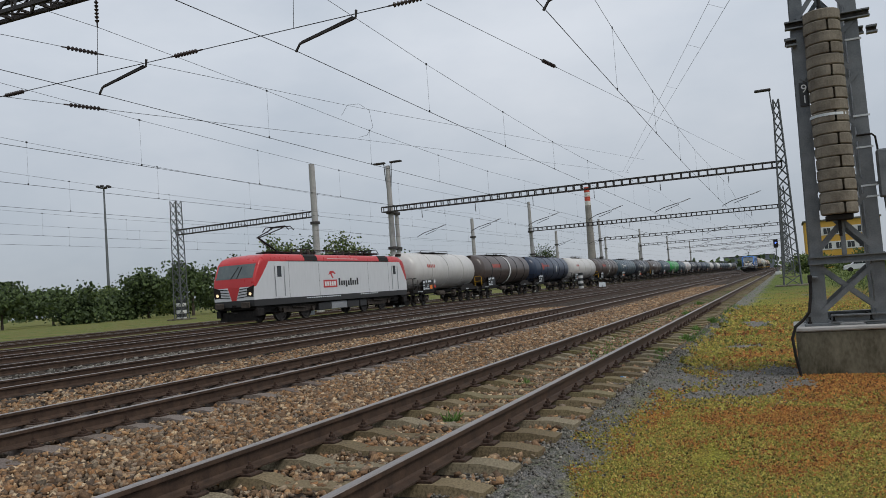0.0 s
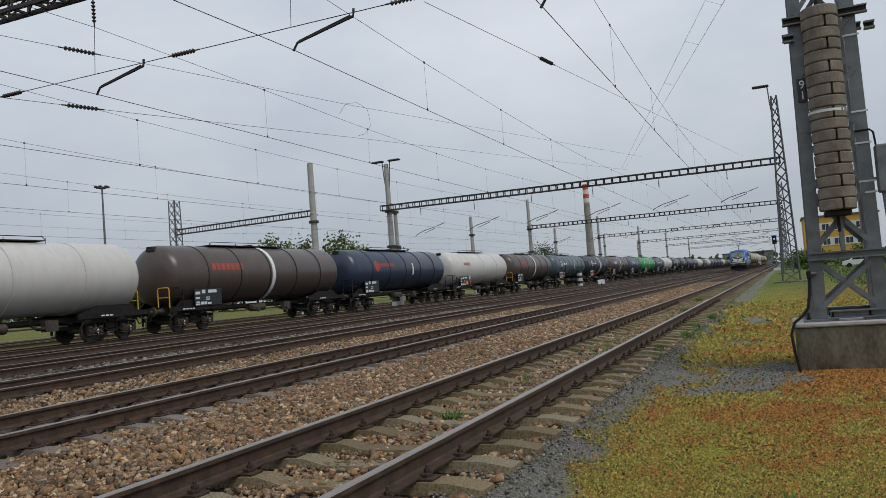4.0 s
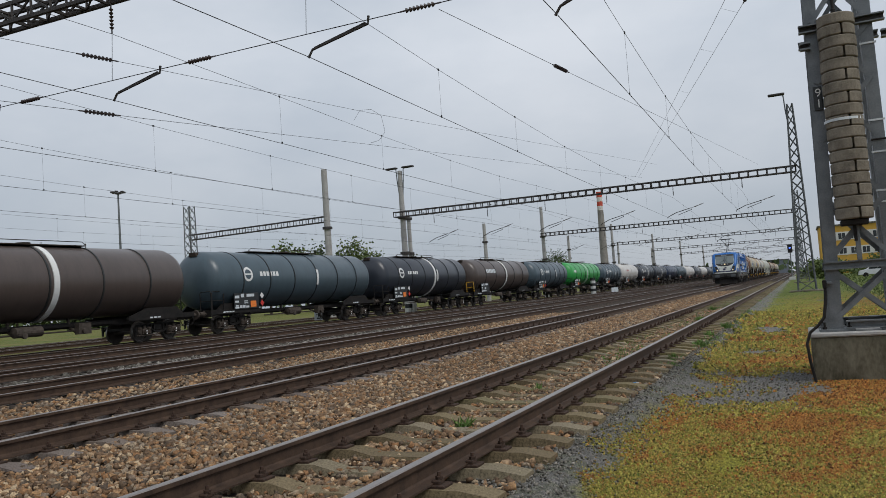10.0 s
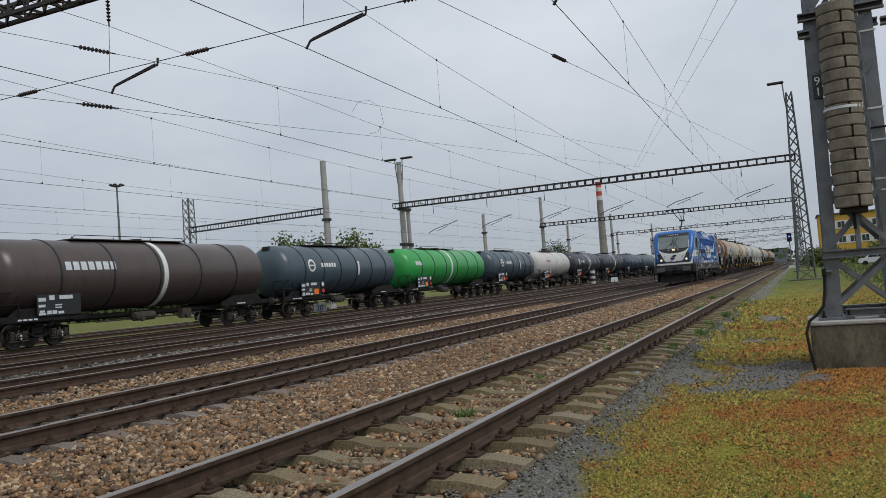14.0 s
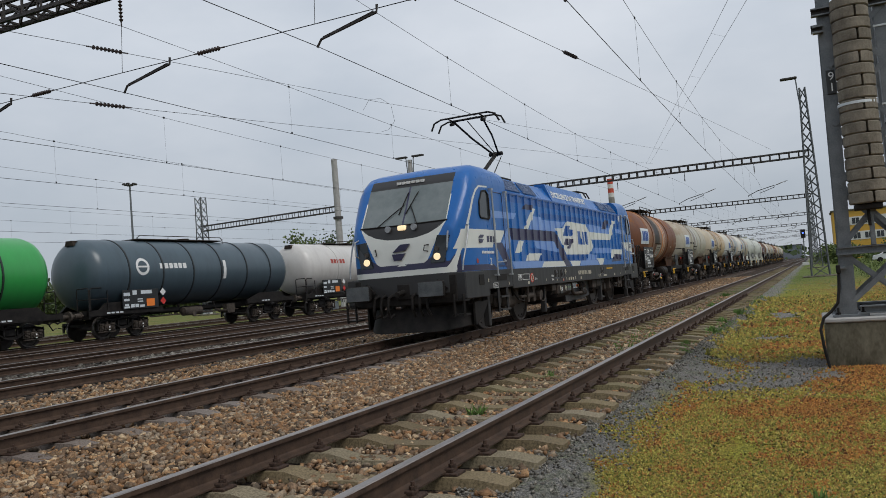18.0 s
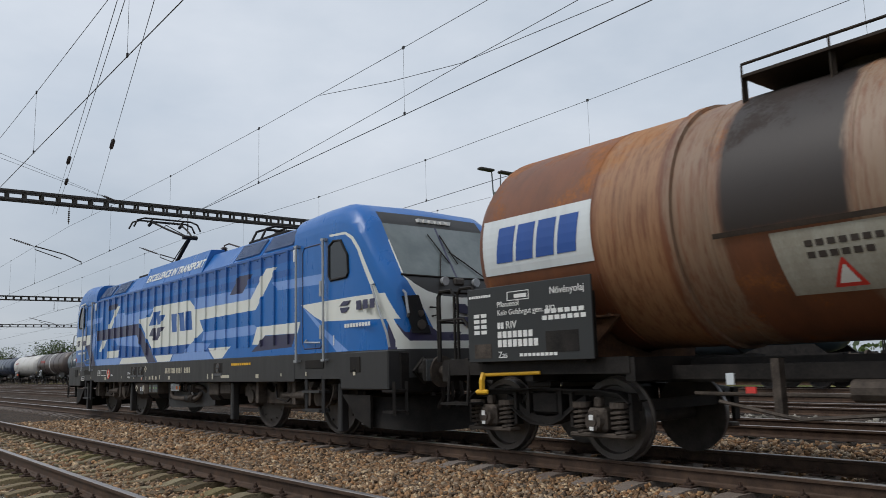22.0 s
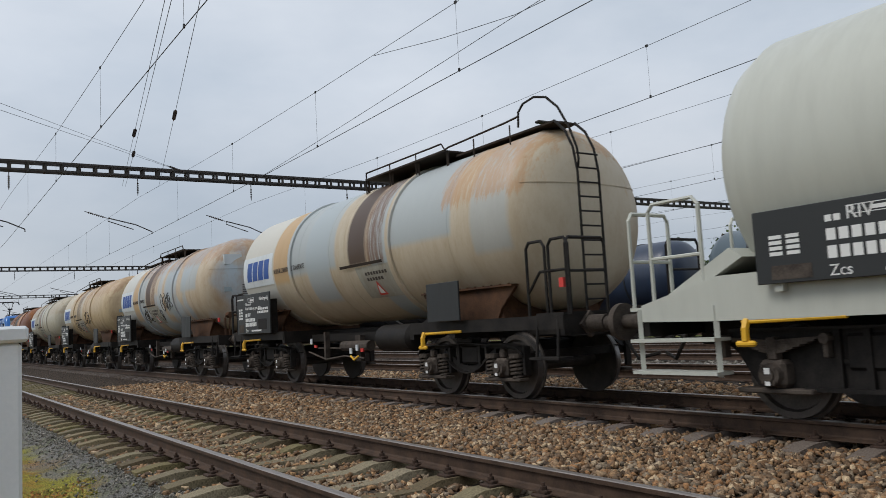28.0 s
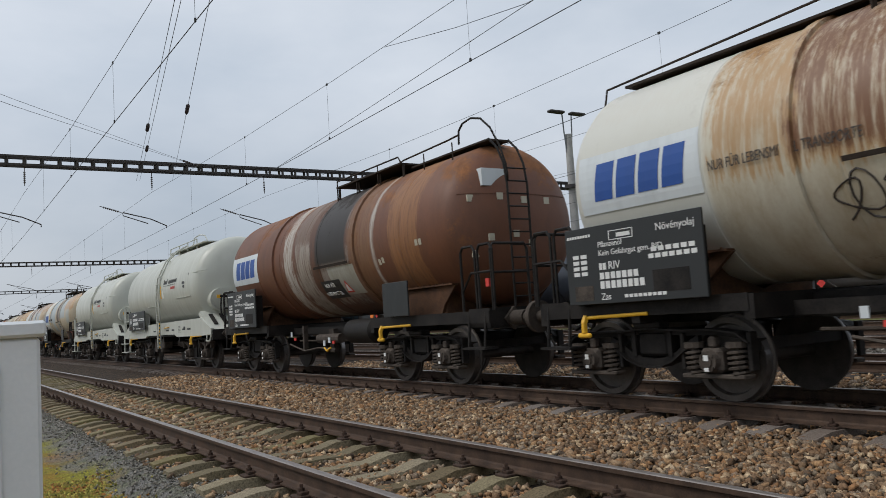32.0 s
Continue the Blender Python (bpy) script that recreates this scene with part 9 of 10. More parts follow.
for k in range(13):
    az = radians(55.5 - 1.45 * k)
    d = 138 + 22 * math.sin(k * 2.3)
    tree(-d * math.sin(az), d * math.cos(az), 6.0 + 2.2 * math.sin(k * 1.7) ** 2, 3.9, 10 + k, M_LEAF if k % 3 else M_LEAF_PALE, n=3200, size=0.5, trunk=k % 2 == 0, z=-0.1, label="broad dark green bush on the yard edge", name="bush")
for k, (az, d, h) in enumerate(((34.9, 112, 11.2), (33.5, 116, 10.8), (32.7, 120, 9.4), (30.6, 118, 10.9), (29.4, 121, 10.4), (27.2, 118, 8.2), (38.2, 125, 9.0), (36.6, 128, 8.6), (16.1, 215, 12.6))):
    az = radians(az)
    tree(-d * math.sin(az), d * math.cos(az), h, 2.6 if d < 200 else 4.0, 60 + k, M_LEAF_PALE if k in (0, 3, 4) else M_LEAF, n=2600, size=0.38)
for k, (az, d, h, sp) in enumerate(((129.8, 78, 8.6, 3.2), (124.6, 74, 9.0, 3.6), (122.2, 72, 9.2, 3.4), (120.0, 74, 9.0, 3.6), (117.5, 76, 8.6, 3.2), (133.5, 90, 8.8, 3.6), (167.3, 210, 9.5, 5.5), (165.8, 205, 9.0, 5.0), (170.5, 240, 9.0, 6.0))):
    az = radians(az)
    tree(-d * math.sin(az), d * math.cos(az), h, sp, 90 + k, M_LEAF, n=2400, size=0.36)
for k, (x, y, h, sp) in enumerate(((3.2, 128, 3.6, 2.2), (5.6, 150, 4.4, 2.8), (2.6, 165, 4.5, 2.6), (9.5, 140, 3.0, 2.4), (12.5, 165, 5.0, 3.4), (16.0, 150, 4.5, 3.5), (4.2, 185, 5.5, 3.2), (13.5, 120, 2.6, 2.6))):
    tree(x, y, h, sp, 130 + k, M_LEAF_PALE, z=-0.45, trunk=False, n=900, size=0.45, label="low fresh green bush on the grass verge", name="bush")

# flood light mast and chimney
fl = thing("floodlight_mast", "tall thin floodlight mast with a lamp crown", "mast", "", (-137.3, 131.2, 0))
part("pole", rod(bmesh.new(), (0, 0, 0), (0, 0, 29.2), 0.36, 12, 0.18), M_ZINC, fl)
part("lamp_ring", rod(bmesh.new(), (0, 0, 28.9), (0, 0, 29.1), 0.7, 16), M_BEAM, fl)
for k in range(6):
    a = k * math.pi / 3
    bm = bmesh.new()
    rod(bm, (0.7 * math.cos(a), 0.7 * math.sin(a), 29.0), (1.15 * math.cos(a), 1.15 * math.sin(a), 29.15), 0.06, 6)
    box(bm, 1.25 * math.cos(a) - 0.32, 1.25 * math.cos(a) + 0.32, 1.25 * math.sin(a) - 0.32, 1.25 * math.sin(a) + 0.32, 29.1, 29.5, 0.08)
    part("lamp", bm, M_BEAM, fl)
for k in range(4):
    part("foot_band", rod(bmesh.new(), (0, 0, 0.3 + k * 0.8), (0, 0, 0.7 + k * 0.8), 0.46, 12), M_YELLOW, fl)
ch = thing("factory_chimney", "grey factory chimney with red and white top bands", "chimney", "", (-105.2, 468.5, -1))
M_CHIM = surface("weathered_chimney_concrete", (0.2, 0.185, 0.17), (0.3, 0.28, 0.26), 0.85, 0, 0.3, 3, 0.2)
M_CHRED, M_CHWHITE = paint("chimney_red", (0.5, 0.07, 0.04), 0.7), paint("chimney_white", (0.6, 0.58, 0.55), 0.7)
part("shaft", rod(bmesh.new(), (0, 0, 0), (0, 0, 46), 2.6, 24, 1.75), M_CHIM, ch, smooth=True)
for k in range(4):
    part("band", rod(bmesh.new(), (0, 0, 46 + 2.6 * k), (0, 0, 48.6 + 2.6 * k), 1.75 - 0.03 * k, 24, 1.72 - 0.03 * k), M_CHRED if k % 2 else M_CHWHITE, ch)
part("top_rim", rod(bmesh.new(), (0, 0, 56.4), (0, 0, 57.0), 1.8, 24), M_CHRED, ch)

# striped posts, signals, small signs
M_STRIPE = paint("white_post_paint", (0.6, 0.6, 0.58), 0.6, 0.3)


def sign_board(x, y, text, z=-0.2):
    t = thing("speed_sign", "small white trackside board with black figures", "sign", "", (x, y, z))
    part("post", rod(bmesh.new(), (0, 0, 0), (0, 0, 0.5), 0.03, 8), M_BLACK, t)
    part("board", box(bmesh.new(), -0.42, 0.42, -0.02, 0.02, 0.25, 0.8, 0.01), M_PLATE, t)
    if text:
        writing("figures", text, 0.5, M_BOARD, t, Matrix.Translation((-0.3, -0.024, 0.34)) @ Matrix.Rotation(radians(90), 4, "X"), "black figures")
    t.rotation_euler = (0, 0, radians(30))
    return t


sign_board(-29.9, 45.7, "20")
sign_board(-20.6, 96.0, "")
for (x, y) in ((-31.0, 61.2), (-31.4, 103.7), (-39.55, 62.5), (-24.9, 103.0), (-55.85, 62.5)):
    t = thing("striped_post_sleeve", "black and white striped sleeve on a column foot", "post marking", "striped sleeves", (x, y, -0.3))
    for k in range(6):
        part("stripe", rod(bmesh.new(), (0, 0, 0.2 + k * 0.35), (0, 0, 0.55 + k * 0.35), 0.34 if x > -50 else 0.5, 12), M_BOARD if k % 2 else M_STRIPE, t)
sg = thing("colour_light_signal", "dark railway signal on a post with blue lamp", "signal", "", (-1.2, 140, -0.4))
part("post", rod(bmesh.new(), (0, 0, 0), (0, 0, 5.0), 0.09, 10), M_ZINC, sg)
part("head", box(bmesh.new(), -0.35, 0.35, -0.2, 0.1, 4.4, 5.8, 0.05), M_BLACK, sg)
part("blue_lamp", rod(bmesh.new(), (0, -0.21, 5.2), (0, -0.24, 5.2), 0.14, 12), glow("blue_signal_lamp", (0.1, 0.2, 1.0), 1.5), sg)
part("footing", box(bmesh.new(), -0.5, 0.5, -0.5, 0.5, 0, 0.5, 0.05), M_STRIPE, sg)

# yellow block of flats and a parked car
yb = thing("yellow_building", "ochre yellow three-storey building with white bands", "building", "", (9.6, 215, -0.5))
M_OCHRE, M_PALEWALL = surface("ochre_render", (0.5, 0.29, 0.05), (0.58, 0.35, 0.08), 0.85, 0, 0.5, 6, 0.1), surface("white_render", (0.55, 0.54, 0.52), (0.65, 0.64, 0.62), 0.85, 0, 0.5, 6, 0.1)
part("wall", box(bmesh.new(), -4.6, 12, 0, 14, 0, 11.6), M_OCHRE, yb)
part("roof", box(bmesh.new(), -4.9, 12.3, -0.3, 14.3, 11.6, 12.0), M_CONCRETE, yb)
for r_ in range(3):
    part("white_band", box(bmesh.new(), -1.0, 12.05, -0.08, 0, 0.9 + r_ * 3.6, 2.9 + r_ * 3.6), M_PALEWALL, yb)
    for c_ in range(5):
        w_ = part("window", box(bmesh.new(), -0.4 + c_ * 2.5, 1.1 + c_ * 2.5, -0.14, -0.05, 1.2 + r_ * 3.6, 2.6 + r_ * 3.6), M_GLASS, yb)
        part("window_frame", box(bmesh.new(), 0.32 + c_ * 2.5, 0.4 + c_ * 2.5, -0.17, -0.12, 1.2 + r_ * 3.6, 2.6 + r_ * 3.6), M_PALEWALL, w_)
car = thing("parked_car", "white estate car parked on the grass verge", "car", "", (9.1, 118, -0.43))
M_CARWHITE = paint("white_car_paint", (0.62, 0.63, 0.65), 0.3)
part("body", prism(bmesh.new(), [(-2.1, 0.35), (2.1, 0.35), (2.15, 0.75), (1.9, 0.95), (-1.2, 1.0), (-2.0, 0.85)], 1, -0.85, 0.85), M_CARWHITE, car)
part("cabin", prism(bmesh.new(), [(-1.2, 0.98), (-0.6, 1.45), (1.6, 1.48), (2.0, 0.95)], 1, -0.75, 0.75), M_CARWHITE, car)
for x0, x1 in ((-0.85, 0.1), (0.2, 1.0), (1.1, 1.65)):
    part("window", prism(bmesh.new(), [(x0 - 0.1, 1.02), (x0 + 0.1, 1.38), (x1, 1.4), (x1 + 0.05, 1.02)], 1, -0.765, -0.75), M_GLASS, car)
for x0 in (-1.3, 1.3):
    for y0 in (-0.8, 0.8):
        part("wheel", rod(bmesh.new(), (x0, y0 - 0.1, 0.31), (x0, y0 + 0.1, 0.31), 0.31, 16), M_BLACK, car)

# bottle lying on the gravel, cable ends on the verge
bo = thing("plastic_bottle", "crushed clear plastic bottle lying on the gravel", "bottle", "", (-2.2, 10.9, -0.3))
part("bottle", lathe_y(bmesh.new(), [(-0.12, 0), (-0.12, 0.03), (0.04, 0.035), (0.09, 0.015), (0.11, 0.015), (0.11, 0)], 0, 0.03, 12), M_PLATE, bo)
part("wrapper", lathe_y(bmesh.new(), [(-0.06, 0.0355), (-0.06, 0.037), (0.0, 0.037), (0.0, 0.0355)], 0, 0.03, 12), paint("blue_wrapper", (0.03, 0.2, 0.5)), bo)
bo.rotation_euler = (0, 0, radians(70))

# span wires between the masts
def at_way(a, b, f):
    return tuple(Vector(a).lerp(Vector(b), f))


up_a, up_b = ((1.06, 12.3, 7.94), (-10.72, 60.5, 9.02)), ((1.5, 12.3, 7.7), (-10.44, 60.5, 8.99))
span_wire(up_a, label="carrying wire led to the tensioning mast", insul=[(at_way(*up_a, 0.16), at_way(*up_a, 0.185))])
span_wire(up_b, label="contact wire led to the tensioning mast", insul=[(at_way(*up_b, 0.16), at_way(*up_b, 0.185))])
for f_ in (0.2, 0.28, 0.4):
    span_wire([at_way(*up_a, f_), at_way(*up_b, f_)], 0.003, label="short dropper between two led-off wires")
cross_a, cross_b = (-5.35, 12.5, 6.12), (-2.05, 60.5, 8.82)
span_wire([cross_a, cross_b], insul=[(at_way(cross_a, cross_b, 0.12), at_way(cross_a, cross_b, 0.145))])
span_wire([(-13.3, y, z) for y, z in ((23.1, 7.24), (23.55, 7.67), (24.35, 7.86), (25.1, 7.76), (25.3, 7.2), (24.8, 6.81), (24.2, 6.64))], label="round jumper loop of dark cable")
span_wire([(-13.1, 4.0, 5.95), (-13.1, 13.3, 6.75), (-13.4, 24.3, 7.75), (-9.08, 60.5, 9.76)], label="rising carrier wire with a long insulator", insul=[((-13.1, 11.6, 6.6), (-13.1, 12.7, 6.7))])
span_wire([(-13.1, 4.0, 4.78), (-13.1, 13.4, 5.56), (-13.4, 24.2, 6.6), (-10.25, 60.5, 8.92)], label="rising contact wire with a long insulator", insul=[((-13.1, 11.6, 5.41), (-13.1, 12.7, 5.5))])
span_wire([(2.9, 12.5, 6.23), (-31.3, 12.5, 6.23)], 0.009, "long cross span wire with ribbed insulators", [((tx + 1.95, 12.5, 6.23), (tx + 2.75, 12.5, 6.23)) for tx in TRACKS])
for a_, b_, f_ in (((-3.28, -10.0, 6.04), (-8.92, -34.5, 7.69), 0.37), ((-2.82, -10.0, 5.94), (-7.43, -34.5, 7.62), 0.47), ((-2.91, -10.0, 5.95), (-7.56, -34.5, 7.62), 0.62)):
    start = at_way(a_, b_, -0.35)
    span_wire([start, b_], label="slanting wire with a short insulator", insul=[(at_way(a_, b_, f_), at_way(a_, b_, f_ + 0.05))])
for dz in (0.0, 0.16):
    stay_a, stay_b = (3.0, -10.4, 5.38 - dz), (-10.2, -34.5, 8.32)
    stay_m = (-1.71, -20.0, 6.66 - dz)
    span_wire([stay_a, stay_m, stay_b], label="slanting stay wire with a turnbuckle", insul=[(at_way(stay_m, stay_b, 0.8), at_way(stay_m, stay_b, 0.97))] if dz == 0 else [])
span_wire([(-8.05, -14.0, 6.79), (-8.05, -11.4, 6.3), (-8.05, -9.4, 6.0), (-8.05, -4.0, 5.75)], label="slack jumper wire between two lines")
span_wire([(-8.05, 12.5, 6.95), (-8.05, -9.0, 6.0), (-8.05, -11.5, 5.87), (-8.05, -17.6, 5.57), (-8.05, -20.8, 5.43)], label="second contact wire joining the main one")
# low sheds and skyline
# distance haze is mixed into this blue-grey wall colour
M_SKY = surface("painted_haze_far_buildings", (0.14, 0.16, 0.19), (0.2, 0.22, 0.25), 0.9, 0, 0.05, 0.5, 0.1)
for k in range(4, 34):
    az = radians(-6 + 2.05 * k if k < 18 else 95 + (k - 18) * 5.2)
    d = 620 + 160 * math.sin(k * 3.1)
    w_, h_ = 9 + 8 * math.sin(k * 1.9) ** 2, 4 + 6 * math.sin(k * 2.7) ** 2
    b_ = thing("distant_building", "hazy grey flat-roofed building on the skyline", "building", "skyline buildings", (-d * math.sin(az), d * math.cos(az), -1))
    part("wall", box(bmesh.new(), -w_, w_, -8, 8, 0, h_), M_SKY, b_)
    part("roof", box(bmesh.new(), -w_ - 0.4, w_ + 0.4, -8.4, 8.4, h_, h_ + 0.5), M_BEAM, b_)
far = np.random.RandomState(5)
n_ = 9000
az = np.radians(far.rand(n_) * 360)
d_ = 420 + 160 * far.rand(n_)
hh = (3.0 + 4.5 * (0.5 + 0.5 * np.sin(az * 23 + np.sin(az * 57)))) * far.rand(n_) ** 0.6
woods = scatter("far_woods", LEAF, LEAF_F, np.stack([-d_ * np.sin(az), d_ * np.cos(az), hh], 1), far.rand(n_, 3) * 6.28, (2.2 + 2.4 * far.rand(n_, 1)) * np.ones((1, 3)), M_LEAF)
tagged(woods, "dark green line of far trees on the horizon", "woods", kind="stuff")


# ---- sleepers, clips, ballast stones and moss ----
for i, (tx, tr) in enumerate(zip(TRACKS + FAR_TRACKS, tracks)):
    if i < 2:
        lo, hi = (-52, 118) if i == 0 else (-62, 108)
        rnd = random.Random(40 + i)
        y = lo
        while y < hi:
            s = shared("sleeper", SLEEPER_MESH if i == 0 else SLEEPER_MESH_GREY, tr, (rnd.uniform(-0.02, 0.02), y + rnd.uniform(-0.03, 0.03), rnd.uniform(-0.008, 0.004)), rnd.uniform(-0.012, 0.012))
            if -24 < y < 32:
                for sx in (-0.753, 0.753):
                    shared("rail_clip", CLIP_MESH, s, (sx, 0, 0))
            y += 0.6
        spans = [(-200, lo - 0.6), (hi, 300)]
    else:
        spans = [(-160, 220)]
    ys_ = np.concatenate([np.arange(a, b, 0.6) for a, b in spans])
    bxs = np.array([[sx, sy, sz] for sx in (-1.3, 1.3) for sy in (-0.12, 0.12) for sz in (-0.3, -0.2)])
    fcs = np.array([[0, 1, 3, 2], [4, 6, 7, 5], [0, 4, 5, 1], [2, 3, 7, 6], [1, 5, 7, 3], [0, 2, 6, 4]])
    n_ = len(ys_)
    pl = np.stack([np.random.uniform(-0.02, 0.02, n_), ys_, np.zeros(n_)], 1)
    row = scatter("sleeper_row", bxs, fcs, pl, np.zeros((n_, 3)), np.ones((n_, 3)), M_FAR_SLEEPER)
    row.parent = tr
    tagged(row, "row of grimy concrete sleepers", kind="stuff")

CUBE = np.array([[sx, sy, sz] for sx in (-1, 1) for sy in (-1, 1) for sz in (-1, 1)], float)
CUBE_F = np.array([[0, 1, 3, 2], [4, 6, 7, 5], [0, 4, 5, 1], [2, 3, 7, 6], [1, 5, 7, 3], [0, 2, 6, 4]])
SKEW = np.array([[1.0, 0.75, 0.9], [0.7, 1.0, 1.0], [0.95, 0.9, 0.65], [0.8, 0.85, 1.0], [0.7, 1.0, 0.85], [1.0, 0.7, 1.0], [0.9, 0.95, 0.8], [0.75, 0.7, 0.9]])


def stones(name, x0, x1, y0, y1, per_m2, size, z, material, label, edge=0.0, parent=None):
    n = int((x1 - x0) * (y1 - y0) * per_m2)
    p = np.stack([np.random.uniform(x0, x1, n), np.random.uniform(y0, y1, n), np.zeros(n)], 1)
    p[:, 2] = np.interp(p[:, 0], px, pz) + z + np.random.uniform(-0.012, 0.02, n)
    if edge:
        keep = np.random.rand(n) < np.clip((edge - p[:, 0] + np.random.normal(0, 0.25, n)) / 0.5, 0.004, 1)
        p = p[keep]
    for tx in TRACKS[:3]:
        for rx in (tx - 0.753, tx + 0.753):
            p = p[np.abs(p[:, 0] - rx) > 0.09]
    n = len(p)
    s = size * (0.5 + 0.85 * np.random.rand(n, 1)) * (0.65 + 0.7 * np.random.rand(n, 3)) * np.array([[1.12, 0.95, 0.6]])
    ob = scatter(name, CUBE * SKEW, CUBE_F, p, np.stack([np.random.rand(n) * 6.28, np.random.normal(0, 0.55, n), np.random.normal(0, 0.55, n)], 1), s, material, 0.6)
    return tagged(ob, label, "ballast", kind="stuff")


BALLAST = "angular brown and grey ballast stones"
for y0_, y1_, many, big_ in ((-26, -13, 250, 0.034), (-13, 3, 520, 0.0255), (3, 14, 500, 0.0255), (14, 30, 250, 0.034), (30, 70, 90, 0.045)):
    stones("ballast_stones", -7.22, -4.05, y0_, y1_, many, big_, 0.012, M_STONE, BALLAST)
for y0_, y1_, many, big_ in ((-24, -13, 160, 0.032), (-13, 14, 360, 0.0235), (14, 34, 150, 0.032)):
    stones("ballast_stones", -4.05, -2.42, y0_, y1_, many, big_, 0.004, M_STONE, "ballast stones between the siding rails")
stones("gravel", -2.3, -1.2, -20, 30, 1300, 0.0095, 0.002, M_STONE_GREY, "grey gravel along the siding", -1.58)
stones("ballast_stones", -2.5, -1.95, -20, 30, 150, 0.026, 0.006, M_STONE, "ballast stones at the sleeper ends")
stones("ballast_stones", -12.2, -7.22, -24, 40, 135, 0.033, 0.008, M_STONE, "ballast stones round the main track")
stones("ballast_stones", -17.2, -12.2, -20, 45, 32, 0.042, 0.01, M_STONE_GREY, "ballast stones between far tracks")
stones("gravel", -1.4, 0.0, 9.4, 13.6, 420, 0.008, 0.0, M_STONE_GREY, "loose grey grit on a bare patch of the verge")

# low moss and stonecrop on the verge
rs = np.random.RandomState(9)


def tufts(name, x0, x1, y0, y1, n, size, material, rough, seed, label, keep=0.5, up=1.0):
    p = np.stack([rs.uniform(x0, x1, n), y0 + (y1 - y0) * rs.rand(n) ** 1.6, np.zeros(n)], 1)
    ok = np.array([0.62 * noise.noise(Vector((a * rough, b * rough * 0.8, seed))) + 0.75 * noise.noise(Vector((a * rough * 7, b * rough * 6, seed))) + 0.35 * noise.noise(Vector((a * 21, b * 17, seed))) for a, b, _ in p])
    p = p[(ok > keep - 0.5) & (p[:, 0] > -1.75 + 0.35 * rs.randn(len(p)))]
    n = len(p)
    p[:, 2] = np.interp(p[:, 0], px, pz) + 0.008
    turns = np.stack([rs.rand(n) * 6.28, rs.normal(0, 0.5, n), rs.normal(0, 0.5, n)], 1)
    s = size * (0.5 + rs.rand(n, 1)) * np.array([[1, 1, up]])
    return tagged(scatter(name, TUFT, TUFT_F, p, turns, s, material), label, "ground cover", kind="stuff")


TUFT = np.array([[0, 0, 0], [1, 0.25, 0.7], [0.3, 0.1, 0.15], [-0.8, 0.6, 0.65], [-0.1, 0.3, 0.15], [-0.2, -1, 0.75], [0.1, -0.2, 0.15], [0.25, 0.1, 1.15], [-0.2, 0.15, 1.0]])
TUFT_F = np.array([[0, 2, 1], [0, 4, 3], [0, 6, 5], [0, 7, 8]])
M_WEED = leaf_material("fresh_weed", (0.05, 0.1, 0.02), (0.15, 0.26, 0.05))
DOME = np.array([[0, 0, 1.2]] + [[math.cos(a), math.sin(a), -0.1] for a in [k * math.pi / 2.5 for k in range(5)]])
DOME_F = np.array([[0, 1 + k, 1 + (k + 1) % 5] for k in range(5)])
M_CROP_RED = per_piece("rusty_stonecrop_rosettes", [(0.03, 0.013, 0.006), (0.3, 0.11, 0.026), (0.09, 0.036, 0.012), (0.46, 0.2, 0.05), (0.2, 0.13, 0.03), (0.36, 0.15, 0.035)], 0.85, "island", 120)
M_CROP_GREEN = per_piece("yellow_green_stonecrop_rosettes", [(0.02, 0.022, 0.006), (0.25, 0.225, 0.034), (0.08, 0.075, 0.016), (0.4, 0.35, 0.08), (0.25, 0.13, 0.035), (0.13, 0.15, 0.028)], 0.85, "island", 120)


